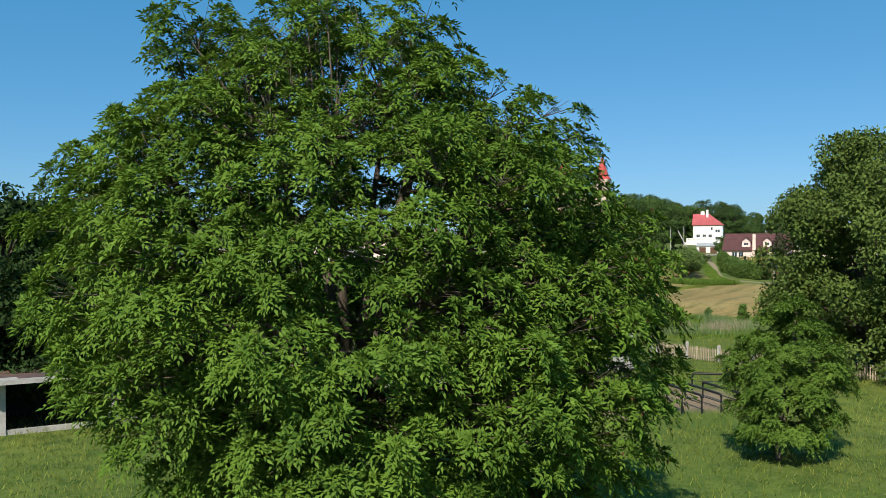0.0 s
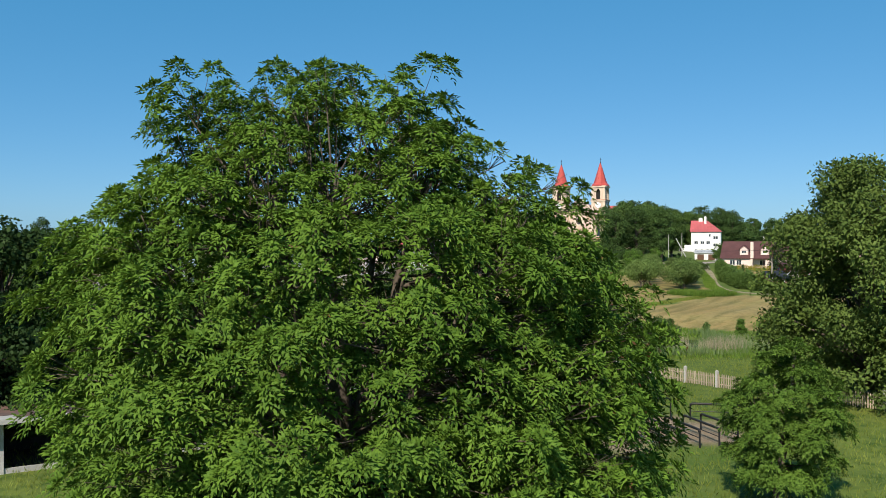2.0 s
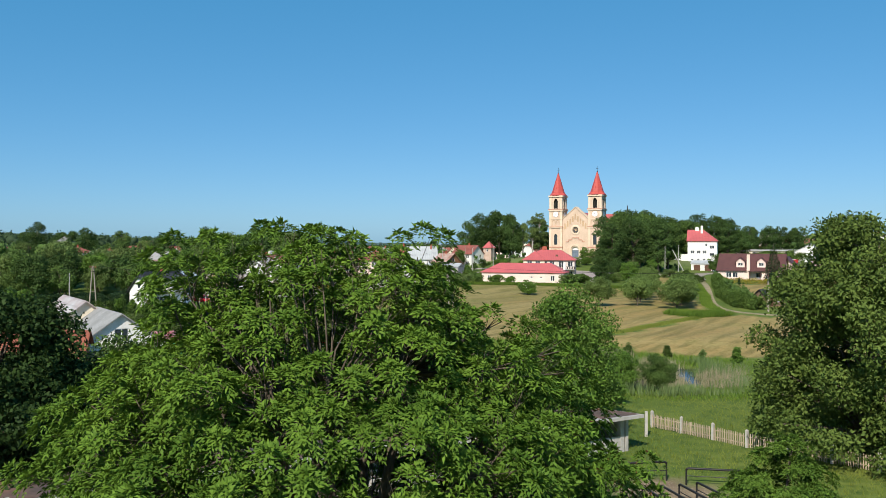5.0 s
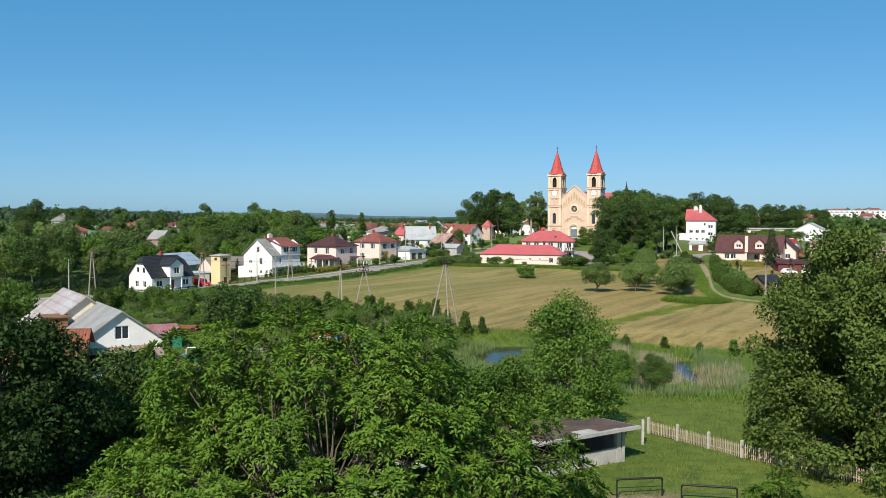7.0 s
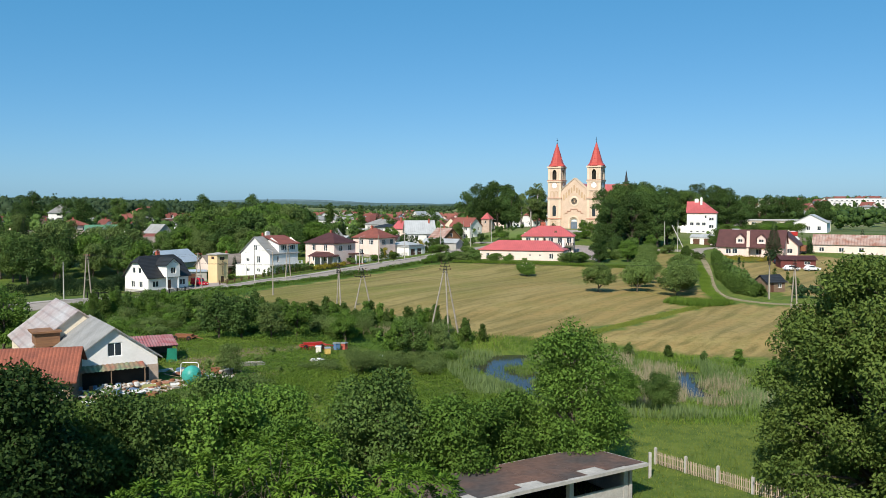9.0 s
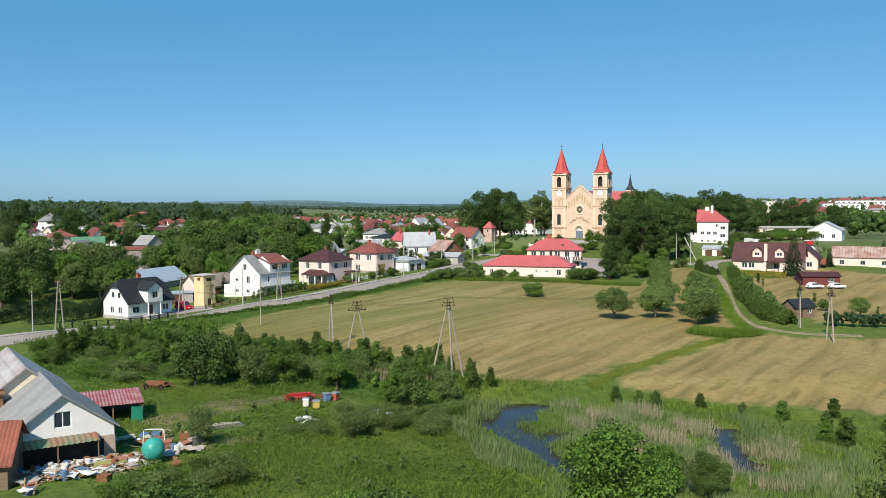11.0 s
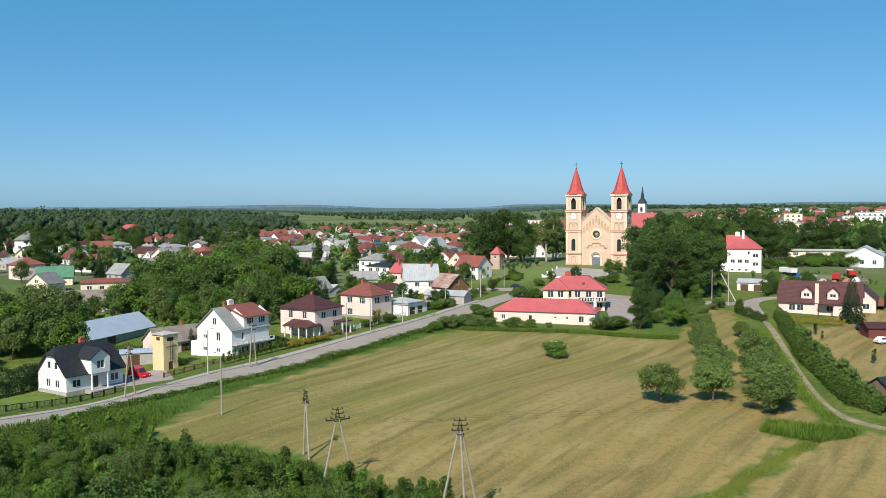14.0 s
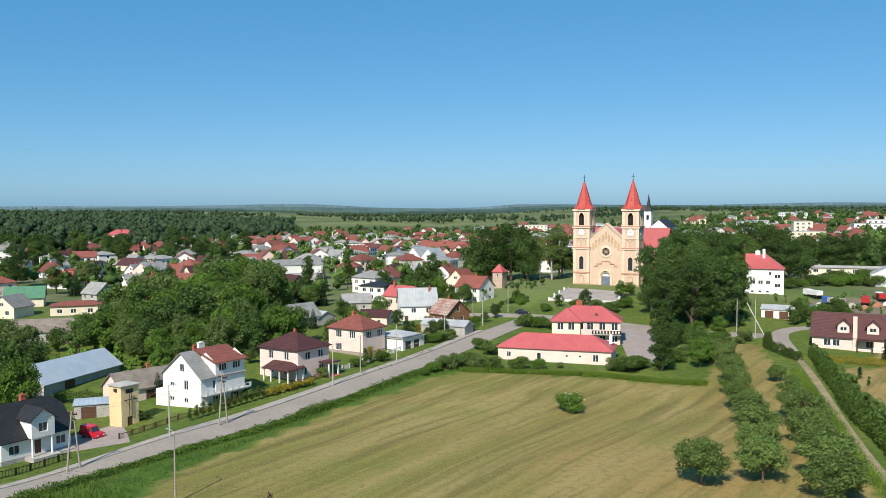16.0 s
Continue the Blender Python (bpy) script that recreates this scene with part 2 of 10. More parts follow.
REDROOF = seamed(mat("red_sheet_roof", (0.43, 0.098, 0.098), (0.36, 0.085, 0.085), 0.4, 0.42, bump=0.05, fine=0.06, spec=0.4, per_object=0.1), "X", 0.6, 0.25, 0.14)
SPIRERED = seamed(mat("red_spire_sheet", (0.46, 0.075, 0.06), (0.38, 0.065, 0.055), 0.5, 0.45, bump=0.05, fine=0.06), "Z", 0.8, 0.15, 0.1)
BROWNROOF = seamed(mat("brown_tile_roof", (0.085, 0.033, 0.031), (0.064, 0.025, 0.024), 0.7, 0.6, bump=0.1, fine=0.1, per_object=0.15), "Z", 0.32, 0.5, 0.3)
RUSTROOF = seamed(mat("red_clay_roof", (0.235, 0.074, 0.055), (0.17, 0.058, 0.045), 0.8, 0.7, bump=0.15, fine=0.12, per_object=0.2), "Z", 0.32, 0.5, 0.25)
BLACKROOF = seamed(mat("anthracite_tile_roof", (0.028, 0.029, 0.032), (0.02, 0.021, 0.024), 0.8, 0.55, bump=0.1, fine=0.12), "Z", 0.3, 0.6, 0.35)
GREYROOF = seamed(mat("grey_fibre_roof", (0.27, 0.27, 0.265), (0.20, 0.20, 0.195), 0.5, 0.85, bump=0.15, fine=0.12, per_object=0.15), "Y", 0.5, 0.3, 0.15)
BLUETIN = seamed(mat("blue_grey_sheet_roof", (0.46, 0.52, 0.59), (0.40, 0.45, 0.51), 0.4, 0.45, metal=0.2, bump=0.05, fine=0.06), "X", 0.8, 0.3, 0.12)
FIBREBROWN = seamed(mat("brownish_fibre_roof", (0.24, 0.205, 0.175), (0.165, 0.14, 0.118), 0.5, 0.88, bump=0.15, fine=0.14), "Y", 0.5, 0.3, 0.15)
TINROOF = seamed(mat("galvanised_sheet_roof", (0.42, 0.44, 0.45), (0.32, 0.33, 0.335), 0.35, 0.55, metal=0.05, bump=0.05, fine=0.06), "X", 0.8, 0.3, 0.12)
OLDTIN = seamed(mat("patched_tin_roof", (0.48, 0.46, 0.45), (0.36, 0.27, 0.25), 0.35, 0.55, metal=0.15, bump=0.1, fine=0.14), "X", 0.9, 0.4, 0.2)
RUSTTIN = seamed(mat("rusty_sheet_roof", (0.27, 0.085, 0.05), (0.18, 0.06, 0.04), 0.6, 0.7, bump=0.15, fine=0.2), "X", 0.35, 0.6, 0.3)
FADEDRED = seamed(mat("faded_red_sheet", (0.30, 0.07, 0.075), (0.36, 0.20, 0.20), 0.9, 0.6, bump=0.1, fine=0.2), "X", 0.35, 0.5, 0.25)
PALERUST = seamed(mat("pale_rusty_sheet_roof", (0.40, 0.31, 0.27), (0.26, 0.12, 0.085), 0.45, 0.7, bump=0.12, fine=0.2), "X", 0.9, 0.5, 0.3)
GREENROOF = seamed(mat("green_sheet_roof", (0.10, 0.23, 0.14), (0.08, 0.19, 0.12), 0.6, 0.5, bump=0.05, fine=0.08), "X", 0.5, 0.3, 0.15)
CONCRETE = mat("weathered_concrete", (0.44, 0.42, 0.39), (0.31, 0.30, 0.28), 0.8, 0.9, bump=0.3, fine=0.12)
TARROOF = mat("tarred_roof_felt", (0.060, 0.055, 0.055), (0.15, 0.085, 0.065), 0.28, 0.9, bump=0.3, fine=0.25)
ASPHALT = mat("worn_asphalt", (0.30, 0.26, 0.225), (0.25, 0.22, 0.19), 0.15, 0.9, bump=0.2, bscale=8, fine=0.10)
PAVING = mat("pale_concrete_paving", (0.36, 0.32, 0.29), (0.29, 0.262, 0.24), 0.4, 0.9, bump=0.2, bscale=6, fine=0.10)
CINDER = mat("trodden_cinder", (0.21, 0.165, 0.12), (0.12, 0.115, 0.06), 0.35, 0.95, bump=0.4, bscale=5, fine=0.3)
YARD = mat("grey_yard_setts", (0.32, 0.27, 0.25), (0.26, 0.22, 0.21), 0.5, 0.9, bump=0.2, bscale=6, fine=0.12)
GRAVEL = mat("sandy_track", (0.30, 0.235, 0.155), (0.17, 0.16, 0.08), 0.5, 0.95, bump=0.3, bscale=5, fine=0.18)
WOOD = mat("weathered_wood", (0.22, 0.15, 0.10), (0.15, 0.10, 0.07), 0.8, 0.85, bump=0.25, fine=0.2, stretch=(1, 1, 6))
OLDWOOD = mat("grey_pale_wood", (0.40, 0.32, 0.24), (0.29, 0.235, 0.175), 0.8, 0.9, bump=0.25, fine=0.2, stretch=(2, 2, 0.6), per_object=0.25)
LOGWOOD = mat("brown_plank_wall", (0.25, 0.13, 0.065), (0.18, 0.09, 0.05), 0.8, 0.8, bump=0.25, fine=0.2, stretch=(1, 1, 6))
POLEWOOD = mat("grey_pole", (0.33, 0.29, 0.24), (0.25, 0.22, 0.18), 1.0, 0.9, bump=0.2, fine=0.15)
BLACKSTEEL = mat("black_painted_steel", (0.012, 0.012, 0.013), (0.02, 0.018, 0.016), 2.0, 0.5, bump=0.05, fine=0.2)
STEEL = mat("galvanised_steel", (0.45, 0.46, 0.47), (0.38, 0.39, 0.40), 2.0, 0.45, metal=0.6, fine=0.1)
BELFRY = mat("belfry_brick", (0.50, 0.38, 0.31), (0.40, 0.29, 0.23), 1.0, 0.9, bump=0.3, fine=0.15)
GREYPINK = mat("grey_pink_render", (0.62, 0.54, 0.48), (0.54, 0.46, 0.41), 0.4, 0.88, bump=0.2, fine=0.08)
GLASS = glass_mat("window_glass")
FRAMEWHITE = mat("white_frame", (0.8, 0.8, 0.79), (0.74, 0.74, 0.73), 2.0, 0.5, fine=0.03)
FRAMEBROWN = mat("brown_frame", (0.12, 0.06, 0.035), (0.09, 0.045, 0.03), 2.0, 0.6, fine=0.1)
DOORGREY = mat("grey_blue_door", (0.16, 0.20, 0.26), (0.12, 0.155, 0.20), 1.0, 0.6, fine=0.1)
CHIMBRICK = mat("chimney_brick", (0.42, 0.12, 0.075), (0.33, 0.09, 0.06), 2.0, 0.85, bump=0.3, fine=0.2)
BARK = mat("tree_bark", (0.12, 0.095, 0.07), (0.08, 0.065, 0.05), 1.5, 0.95, bump=0.5, fine=0.25, stretch=(1, 1, 0.3))
BIRCHBARK = mat("pale_bark", (0.45, 0.42, 0.38), (0.2, 0.18, 0.16), 2.0, 0.9, bump=0.3, fine=0.25)
# near-black colour that stands for the shade inside openings
DARKIN = mat("indoor_shade", (0.03, 0.028, 0.025), (0.02, 0.02, 0.018), 1.0, 0.95, fine=0.2)
WATER = mat("pond_water", (0.022, 0.020, 0.017), (0.034, 0.031, 0.024), 0.2, 0.10, bump=0.03, bscale=1.5, fine=0.1, spec=0.12)
ASHLEAF = foliage("ash_leaves", (0.022, 0.060, 0.008), (0.116, 0.200, 0.025), 0.16, 0.5, 0.5)
WALNUTLEAF = foliage("walnut_leaves", (0.040, 0.080, 0.016), (0.152, 0.216, 0.046), 0.15, 0.5, 0.5)
YOUNGLEAF = foliage("young_ash_leaves", (0.034, 0.088, 0.012), (0.150, 0.250, 0.038), 0.18, 0.5, 0.5)
DARKLEAF = foliage("dark_maple_leaves", (0.022, 0.050, 0.015), (0.074, 0.128, 0.032), 0.14, 0.5, 0.25)
MAPLELEAF = foliage("purple_green_maple_leaves", (0.011, 0.027, 0.009), (0.036, 0.068, 0.016), 0.10, 0.5, 0.3)
MIDLEAF = foliage("green_leaves", (0.034, 0.082, 0.013), (0.118, 0.205, 0.034), 0.15, 0.55, 0.3)
LINDENLEAF = foliage("linden_leaves", (0.030, 0.068, 0.016), (0.106, 0.168, 0.040), 0.15, 0.55, 0.2)
WILLOWLEAF = foliage("willow_leaves", (0.068, 0.116, 0.030), (0.140, 0.195, 0.060), 0.22, 0.55, 0.3)
FRUITLEAF = foliage("fruit_tree_leaves", (0.070, 0.122, 0.030), (0.165, 0.235, 0.066), 0.24, 0.55, 0.5)
HEDGELEAF = foliage("hedge_leaves", (0.030, 0.064, 0.013), (0.092, 0.145, 0.030), 0.18, 0.5, 0.4)
CONIFER = foliage("conifer_needles", (0.0153, 0.034, 0.0136), (0.034, 0.0638, 0.0238), 0.12, 0.4, 0.4)
YELLOWLEAF = foliage("yellow_thuja", (0.17, 0.1615, 0.0255), (0.306, 0.255, 0.034), 0.2, 0.4, 0.6)
REDLEAF = foliage("dry_brown_leaves", (0.102, 0.051, 0.0255), (0.1615, 0.085, 0.0382), 0.25, 0.4, 0.5)
GRASSBLADE = foliage("tall_grass", (0.050, 0.106, 0.012), (0.142, 0.212, 0.034), 0.28, 0.6, 0.12)
VERGEBLADE = foliage("verge_grass", (0.042, 0.090, 0.013), (0.112, 0.172, 0.030), 0.25, 0.6, 0.15)
MEADOWBLADE = foliage("meadow_grass", (0.105, 0.155, 0.022), (0.235, 0.270, 0.056), 0.34, 0.6, 0.12)
# concrete darkened to near black: the shed's inner shade, painted in
SHEDSHADE = mat("shed_shade_concrete", (0.045, 0.04, 0.036), (0.03, 0.028, 0.025), 0.8, 0.95, bump=0.2, fine=0.2)
FARLEAF = foliage("far_forest_leaves", (0.020, 0.041, 0.020), (0.054, 0.086, 0.040), 0.2, 0.5, 0.1)
REED = foliage("reed_leaves", (0.070, 0.122, 0.034), (0.165, 0.215, 0.088), 0.25, 0.6, 0.15)
DRYREED = foliage("dry_reed", (0.255, 0.221, 0.1275), (0.357, 0.3145, 0.204), 0.25, 0.5, 0.2)

# ---------------------------------------------------------------- building blocks
class Shape:
    """Collects vertices and faces of one mesh."""

    def __init__(self):
        self.v, self.f = [], []

    def poly(self, pts):
        i = len(self.v)
        self.v += [tuple(p) for p in pts]
        self.f.append(tuple(range(i, i + len(pts))))
        return self

    def box(self, x0, y0, z0, x1, y1, z1):
        i = len(self.v)
        self.v += [(x, y, z) for z in (z0, z1) for x, y in ((x0, y0), (x1, y0), (x1, y1), (x0, y1))]
        self.f += [tuple(i + k for k in q) for q in ((3, 2, 1, 0), (4, 5, 6, 7), (0, 1, 5, 4), (1, 2, 6, 5), (2, 3, 7, 6), (3, 0, 4, 7))]
        return self

    def prism(self, base, z0, z1, top=1.0):
        """A polygon (x, y) raised from z0 to z1, its top scaled about its middle."""
        n, i = len(base), len(self.v)
        cx, cy = sum(p[0] for p in base) / n, sum(p[1] for p in base) / n
        self.v += [(x, y, z0) for x, y in base] + [(cx + (x - cx) * top, cy + (y - cy) * top, z1) for x, y in base]
        self.f += [tuple(range(i + n - 1, i - 1, -1)), tuple(range(i + n, i + 2 * n))]
        self.f += [(i + k, i + (k + 1) % n, i + n + (k + 1) % n, i + n + k) for k in range(n)]
        return self

    def tube(self, path, radii, n=6):
        """A round limb along a path of points with a radius at each."""
        i = len(self.v)
        P = [Vector(p) for p in path]
        for k, p in enumerate(P):
            d = (P[min(k + 1, len(P) - 1)] - P[max(k - 1, 0)]).normalized()
            a = d.cross(Vector((0, 0, 1)) if abs(d.z) < 0.9 else Vector((1, 0, 0))).normalized()
            b = d.cross(a)
            for s in range(n):
                q = 2 * math.pi * s / n
                self.v.append(tuple(p + (a * math.cos(q) + b * math.sin(q)) * radii[k]))
        for k in range(len(P) - 1):
            for s in range(n):
                self.f.append((i + k * n + s, i + k * n + (s + 1) % n, i + (k + 1) * n + (s + 1) % n, i + (k + 1) * n + s))
        self.f += [tuple(range(i + n - 1, i - 1, -1)), tuple(range(i + (len(P) - 1) * n, i + len(P) * n))]
        return self

    def disc(self, c, axis, r, depth, n=24):
        return self.tube([Vector(c), Vector(c) + Vector(axis).normalized() * depth], [r, r], n)

    def add(self, other, m=None):
        i = len(self.v)
        self.v += [tuple(m @ Vector(v)) for v in other.v] if m else other.v
        self.f += [tuple(i + k for k in q) for q in other.f]
        return self

    def mesh(self, name, material, smooth=False):
        me = bpy.data.meshes.new(name)
        me.from_pydata(self.v, [], self.f)
        me.materials.append(material)
        if smooth:
            me.polygons.foreach_set("use_smooth", [True] * len(me.polygons))
        me.update()
        return me


def part(name, shape, material, parent, label="", m=None):
    """One mesh as a part of a thing, or of a part."""
    me = shape if isinstance(shape, bpy.types.Mesh) else shape.mesh(name, material)
    ob = new(name, me)
    ob.parent = parent
    if m is not None:
        ob.matrix_basis = m
    if label:
        ob["label"] = label
    return ob


def empty(name, m, label, category, group="", kind=""):
    ob = new(name)
    ob.empty_display_size = 0.3
    ob.matrix_basis = m
    return tagged(ob, label, category, group, kind)


def quads_mesh(name, corners, material, smooth=False):
    """Many loose four-cornered leaves: an array of shape (n, 4, 3)."""
    n = len(corners)
    me = bpy.data.meshes.new(name)
    me.vertices.add(4 * n)
    me.vertices.foreach_set("co", np.ascontiguousarray(corners, dtype=np.float32).ravel())
    me.loops.add(4 * n)
    me.loops.foreach_set("vertex_index", np.arange(4 * n, dtype=np.int32))
    me.polygons.add(n)
    me.polygons.foreach_set("loop_start", np.arange(0, 4 * n, 4, dtype=np.int32))
    me.polygons.foreach_set("loop_total", np.full(n, 4, dtype=np.int32))
    me.materials.append(material)
    me.update(calc_edges=True)
    return me


def unit(v):
    return v / np.maximum(np.linalg.norm(v, axis=-1, keepdims=True), 1e-9)


def leaf_quads(rng, base, along, length, width, fold=0.25, face=None, loose=0.42):
    """Pointed leaves: base points, directions, lengths and widths to quads with a crooked middle."""
    n = len(base)
    aim = rng.normal(size=(n, 3)) if face is None else face + rng.normal(size=(n, 3)) * loose
    side = unit(np.cross(along, unit(aim)))
    up = np.cross(side, along)
    L, W = np.asarray(length).reshape(-1, 1) * np.ones((n, 1)), np.asarray(width).reshape(-1, 1) * np.ones((n, 1))
    tip = base + along * L - up * L * fold * 0.4
    mid = base + along * L * 0.45
    a = mid + side * W * 0.5 + up * W * fold
    b = mid - side * W * 0.5 + up * W * fold
    return np.stack([base, a, tip, b], axis=1)


# ---------------------------------------------------------------- terrain
def ease(v, a, b):
    t = np.clip((np.asarray(v, float) - a) / (b - a), 0, 1)
    return t * t * (3 - 2 * t)


PONDS = ((10.9, 124.5, 7.0, 115.5, 2.5), (7.0, 115.5, 9.8, 108.0, 2.3), (9.8, 108.0, 14.2, 110.6, 1.4), (9.8, 107.0, 13.0, 95.0, 1.1), (32.6, 112.5, 29.8, 97.5, 1.35))


def off_line(x, y, ax, ay, bx, by):
    """Distance to a stretch of line."""
    dx, dy = bx - ax, by - ay
    f = np.clip(((x - ax) * dx + (y - ay) * dy) / (dx * dx + dy * dy), 0, 1)
    return np.hypot(x - ax - f * dx, y - ay - f * dy)


def H(x, y):
    """Height of the ground."""
    x, y = np.asarray(x, float), np.asarray(y, float)
    z = -0.6 - 0.1 * ease(y, 55, 85) + 1.8 * ease(y, 122, 190) - 0.4 * ease(y, 120, 145) * (1 - ease(y, 145, 170))
    z = z + 1.7 * ease(y, 215, 262) + 2.0 * ease(y, 255, 310)
    # the wet hollow
    z = z - 1.75 * ease(y, 80, 100) * (1 - ease(y, 123, 138)) * ease(x, -22, 0) * (1 - ease(x, 75, 110))
    # church hill, and the lower ground on either side of it
    z = z + 4.6 * ease(y, 300, 372) * ease(x, -10, 52) - 3.5 * ease(y, 410, 560) * ease(x, -25, 25)
    z = z - 2.0 * ease(x, 80, 110) * ease(y, 300, 350) * (1 - ease(y, 420, 600))
    z = z - 2.0 * (1 - ease(x, -64, -40)) * ease(y, 165, 195) * (1 - ease(y, 300, 380))
    z = z + 0.8 * (1 - ease(np.hypot(x - 110, y - 364), 11, 28))
    # far country
    z = z + 6.0 * ease(y, 900, 2500) + 9.0 * ease(y, 2500, 4600)
    z = z + 16.0 * ease(x, 150, 500) * ease(y, 420, 800) + 12.0 * (1 - ease(x, -700, -250)) * ease(y, 500, 1000)
    dip = np.zeros_like(z)
    for ax, ay, bx, by, r in PONDS:
        shore = off_line(x, y, ax, ay, bx, by) + 0.45 * np.sin(x * 1.3 + y * 0.4) + 0.4 * np.sin(y * 1.1 - x * 0.5)
        dip = np.maximum(dip, 1 - ease(shore, r * 0.7, r * 1.6))
    z = z - 0.6 * dip
    return z


def h_at(x, y):
    return float(H(x, y))


def inside(px, py, poly):
    """Points within a polygon."""
    r = np.zeros(px.shape, bool)
    n = len(poly)
    for i in range(n):
        (x0, y0), (x1, y1) = poly[i], poly[(i + 1) % n]
        c = ((y0 > py) != (y1 > py)) & (px < (x1 - x0) * (py - y0) / ((y1 - y0) or 1e-9) + x0)
        r ^= c
    return r


def strip(name, pts, widths, material, lift, label, category, step=2.5, kind="structure", across=4):
    """A ribbon of road that follows the ground."""
    P = []
    for (x0, y0), (x1, y1) in zip(pts, pts[1:]):
        k = max(1, int(math.hypot(x1 - x0, y1 - y0) / step))
        P += [(x0 + (x1 - x0) * i / k, y0 + (y1 - y0) * i / k) for i in range(k)]
    P.append(pts[-1])
    for _ in range(6):
        P = [P[0]] + [((a[0] + 2 * b[0] + c[0]) / 4, (a[1] + 2 * b[1] + c[1]) / 4) for a, b, c in zip(P, P[1:], P[2:])] + [P[-1]]
    s = Shape()
    n = len(P)
    for i, (x, y) in enumerate(P):
        a, b = P[max(i - 1, 0)], P[min(i + 1, n - 1)]
        d = math.hypot(b[0] - a[0], b[1] - a[1])
        nx, ny = -(b[1] - a[1]) / d, (b[0] - a[0]) / d
        lo, hi = widths
        for k in range(across + 1):
            o = lo + (hi - lo) * k / across
            qx, qy = x + nx * o, y + ny * o
            s.v.append((qx, qy, h_at(qx, qy) + lift))
    w = across + 1
    for i in range(n - 1):
        s.f += [(i * w + k, i * w + k + 1, (i + 1) * w + k + 1, (i + 1) * w + k)[::-1] for k in range(across)]
    # edge faces down into the ground
    for i in range(n - 1):
        for k in (0, across):
            j = len(s.v)
            a, b = s.v[i * w + k], s.v[(i + 1) * w + k]
            s.v += [(a[0], a[1], a[2] - lift - 0.1), (b[0], b[1], b[2] - lift - 0.1)]
            s.f.append((i * w + k, (i + 1) * w + k, j + 1, j))
    ob = new(name, s.mesh(name, material))
    return tagged(ob, label, category, kind=kind)


def apron(name, poly, material, lift, label, category, step=1.5):
    """A paved patch on the ground, cut from a grid by its polygon."""
    xs, ys = [p[0] for p in poly], [p[1] for p in poly]
    bm = bmesh.new()
    v = [bm.verts.new((x, y, 0)) for x, y in poly]
    bm.faces.new(v)
    for k in np.arange(min(xs) + step, max(xs), step * 2):
        bmesh.ops.bisect_plane(bm, geom=bm.verts[:] + bm.edges[:] + bm.faces[:], plane_co=(k, 0, 0), plane_no=(1, 0, 0))
    for k in np.arange(min(ys) + step, max(ys), step * 2):
        bmesh.ops.bisect_plane(bm, geom=bm.verts[:] + bm.edges[:] + bm.faces[:], plane_co=(0, k, 0), plane_no=(0, 1, 0))
    for q in bm.verts:
        q.co.z = h_at(q.co.x, q.co.y) + lift
    bmesh.ops.recalc_face_normals(bm, faces=bm.faces[:])
    ex = bmesh.ops.extrude_face_region(bm, geom=bm.faces[:])
    bmesh.ops.translate(bm, vec=(0, 0, -lift - 0.15), verts=[g for g in ex["geom"] if isinstance(g, bmesh.types.BMVert)])
    bmesh.ops.recalc_face_normals(bm, faces=bm.faces[:])
    me = bpy.data.meshes.new(name)
    bm.to_mesh(me)
    bm.free()
    me.materials.append(material)
    return tagged(new(name, me), label, category, kind="structure")


# ---------------------------------------------------------------- houses
WINDOWS = {}


def lattice(xs, zs, solid, y0, y1):
    """One joined plate with square holes: columns xs, rows zs, solid(i, j) tells which fields are filled."""
    s, at = Shape(), {}

    def v(i, j, k):
        if (i, j, k) not in at:
            at[i, j, k] = len(s.v)
            s.v.append((xs[i], (y0, y1)[k], zs[j]))
        return at[i, j, k]

    nx, nz = len(xs) - 1, len(zs) - 1
    full = lambda i, j: 0 <= i < nx and 0 <= j < nz and solid(i, j)
    for i in range(nx):
        for j in range(nz):
            if not full(i, j):
                continue
            s.f += [(v(i, j, 0), v(i + 1, j, 0), v(i + 1, j + 1, 0), v(i, j + 1, 0)), (v(i, j + 1, 1), v(i + 1, j + 1, 1), v(i + 1, j, 1), v(i, j, 1))]
            for di, dj, p, q in ((-1, 0, (i, j), (i, j + 1)), (1, 0, (i + 1, j + 1), (i + 1, j)), (0, -1, (i + 1, j), (i, j)), (0, 1, (i, j + 1), (i + 1, j + 1))):
                if not full(i + di, j + dj):
                    s.f.append((v(*p, 0), v(*q, 0), v(*q, 1), v(*p, 1)))
    return s


def window_meshes(w, h, bars, frame_mat):
    key = (round(w, 2), round(h, 2), bars, frame_mat.name)
    if key not in WINDOWS:
        t, xs = 0.08, [0.0, 0.08]
        for i in range(1, bars):
            xs += [w * i / bars - 0.045, w * i / bars + 0.045]
        xs += [w - t, w]
        zs = [0.0, t, h - t, h]
        s = lattice(xs, zs, lambda i, j: j != 1 or i % 2 == 0, -0.04, 0.06)
        one = s.mesh("window", frame_mat)
        WINDOWS[key] = (one, Shape().box(0.04, 0.0, 0.04, w - 0.04, 0.02, h - 0.04).mesh("pane", GLASS))
    return WINDOWS[key]


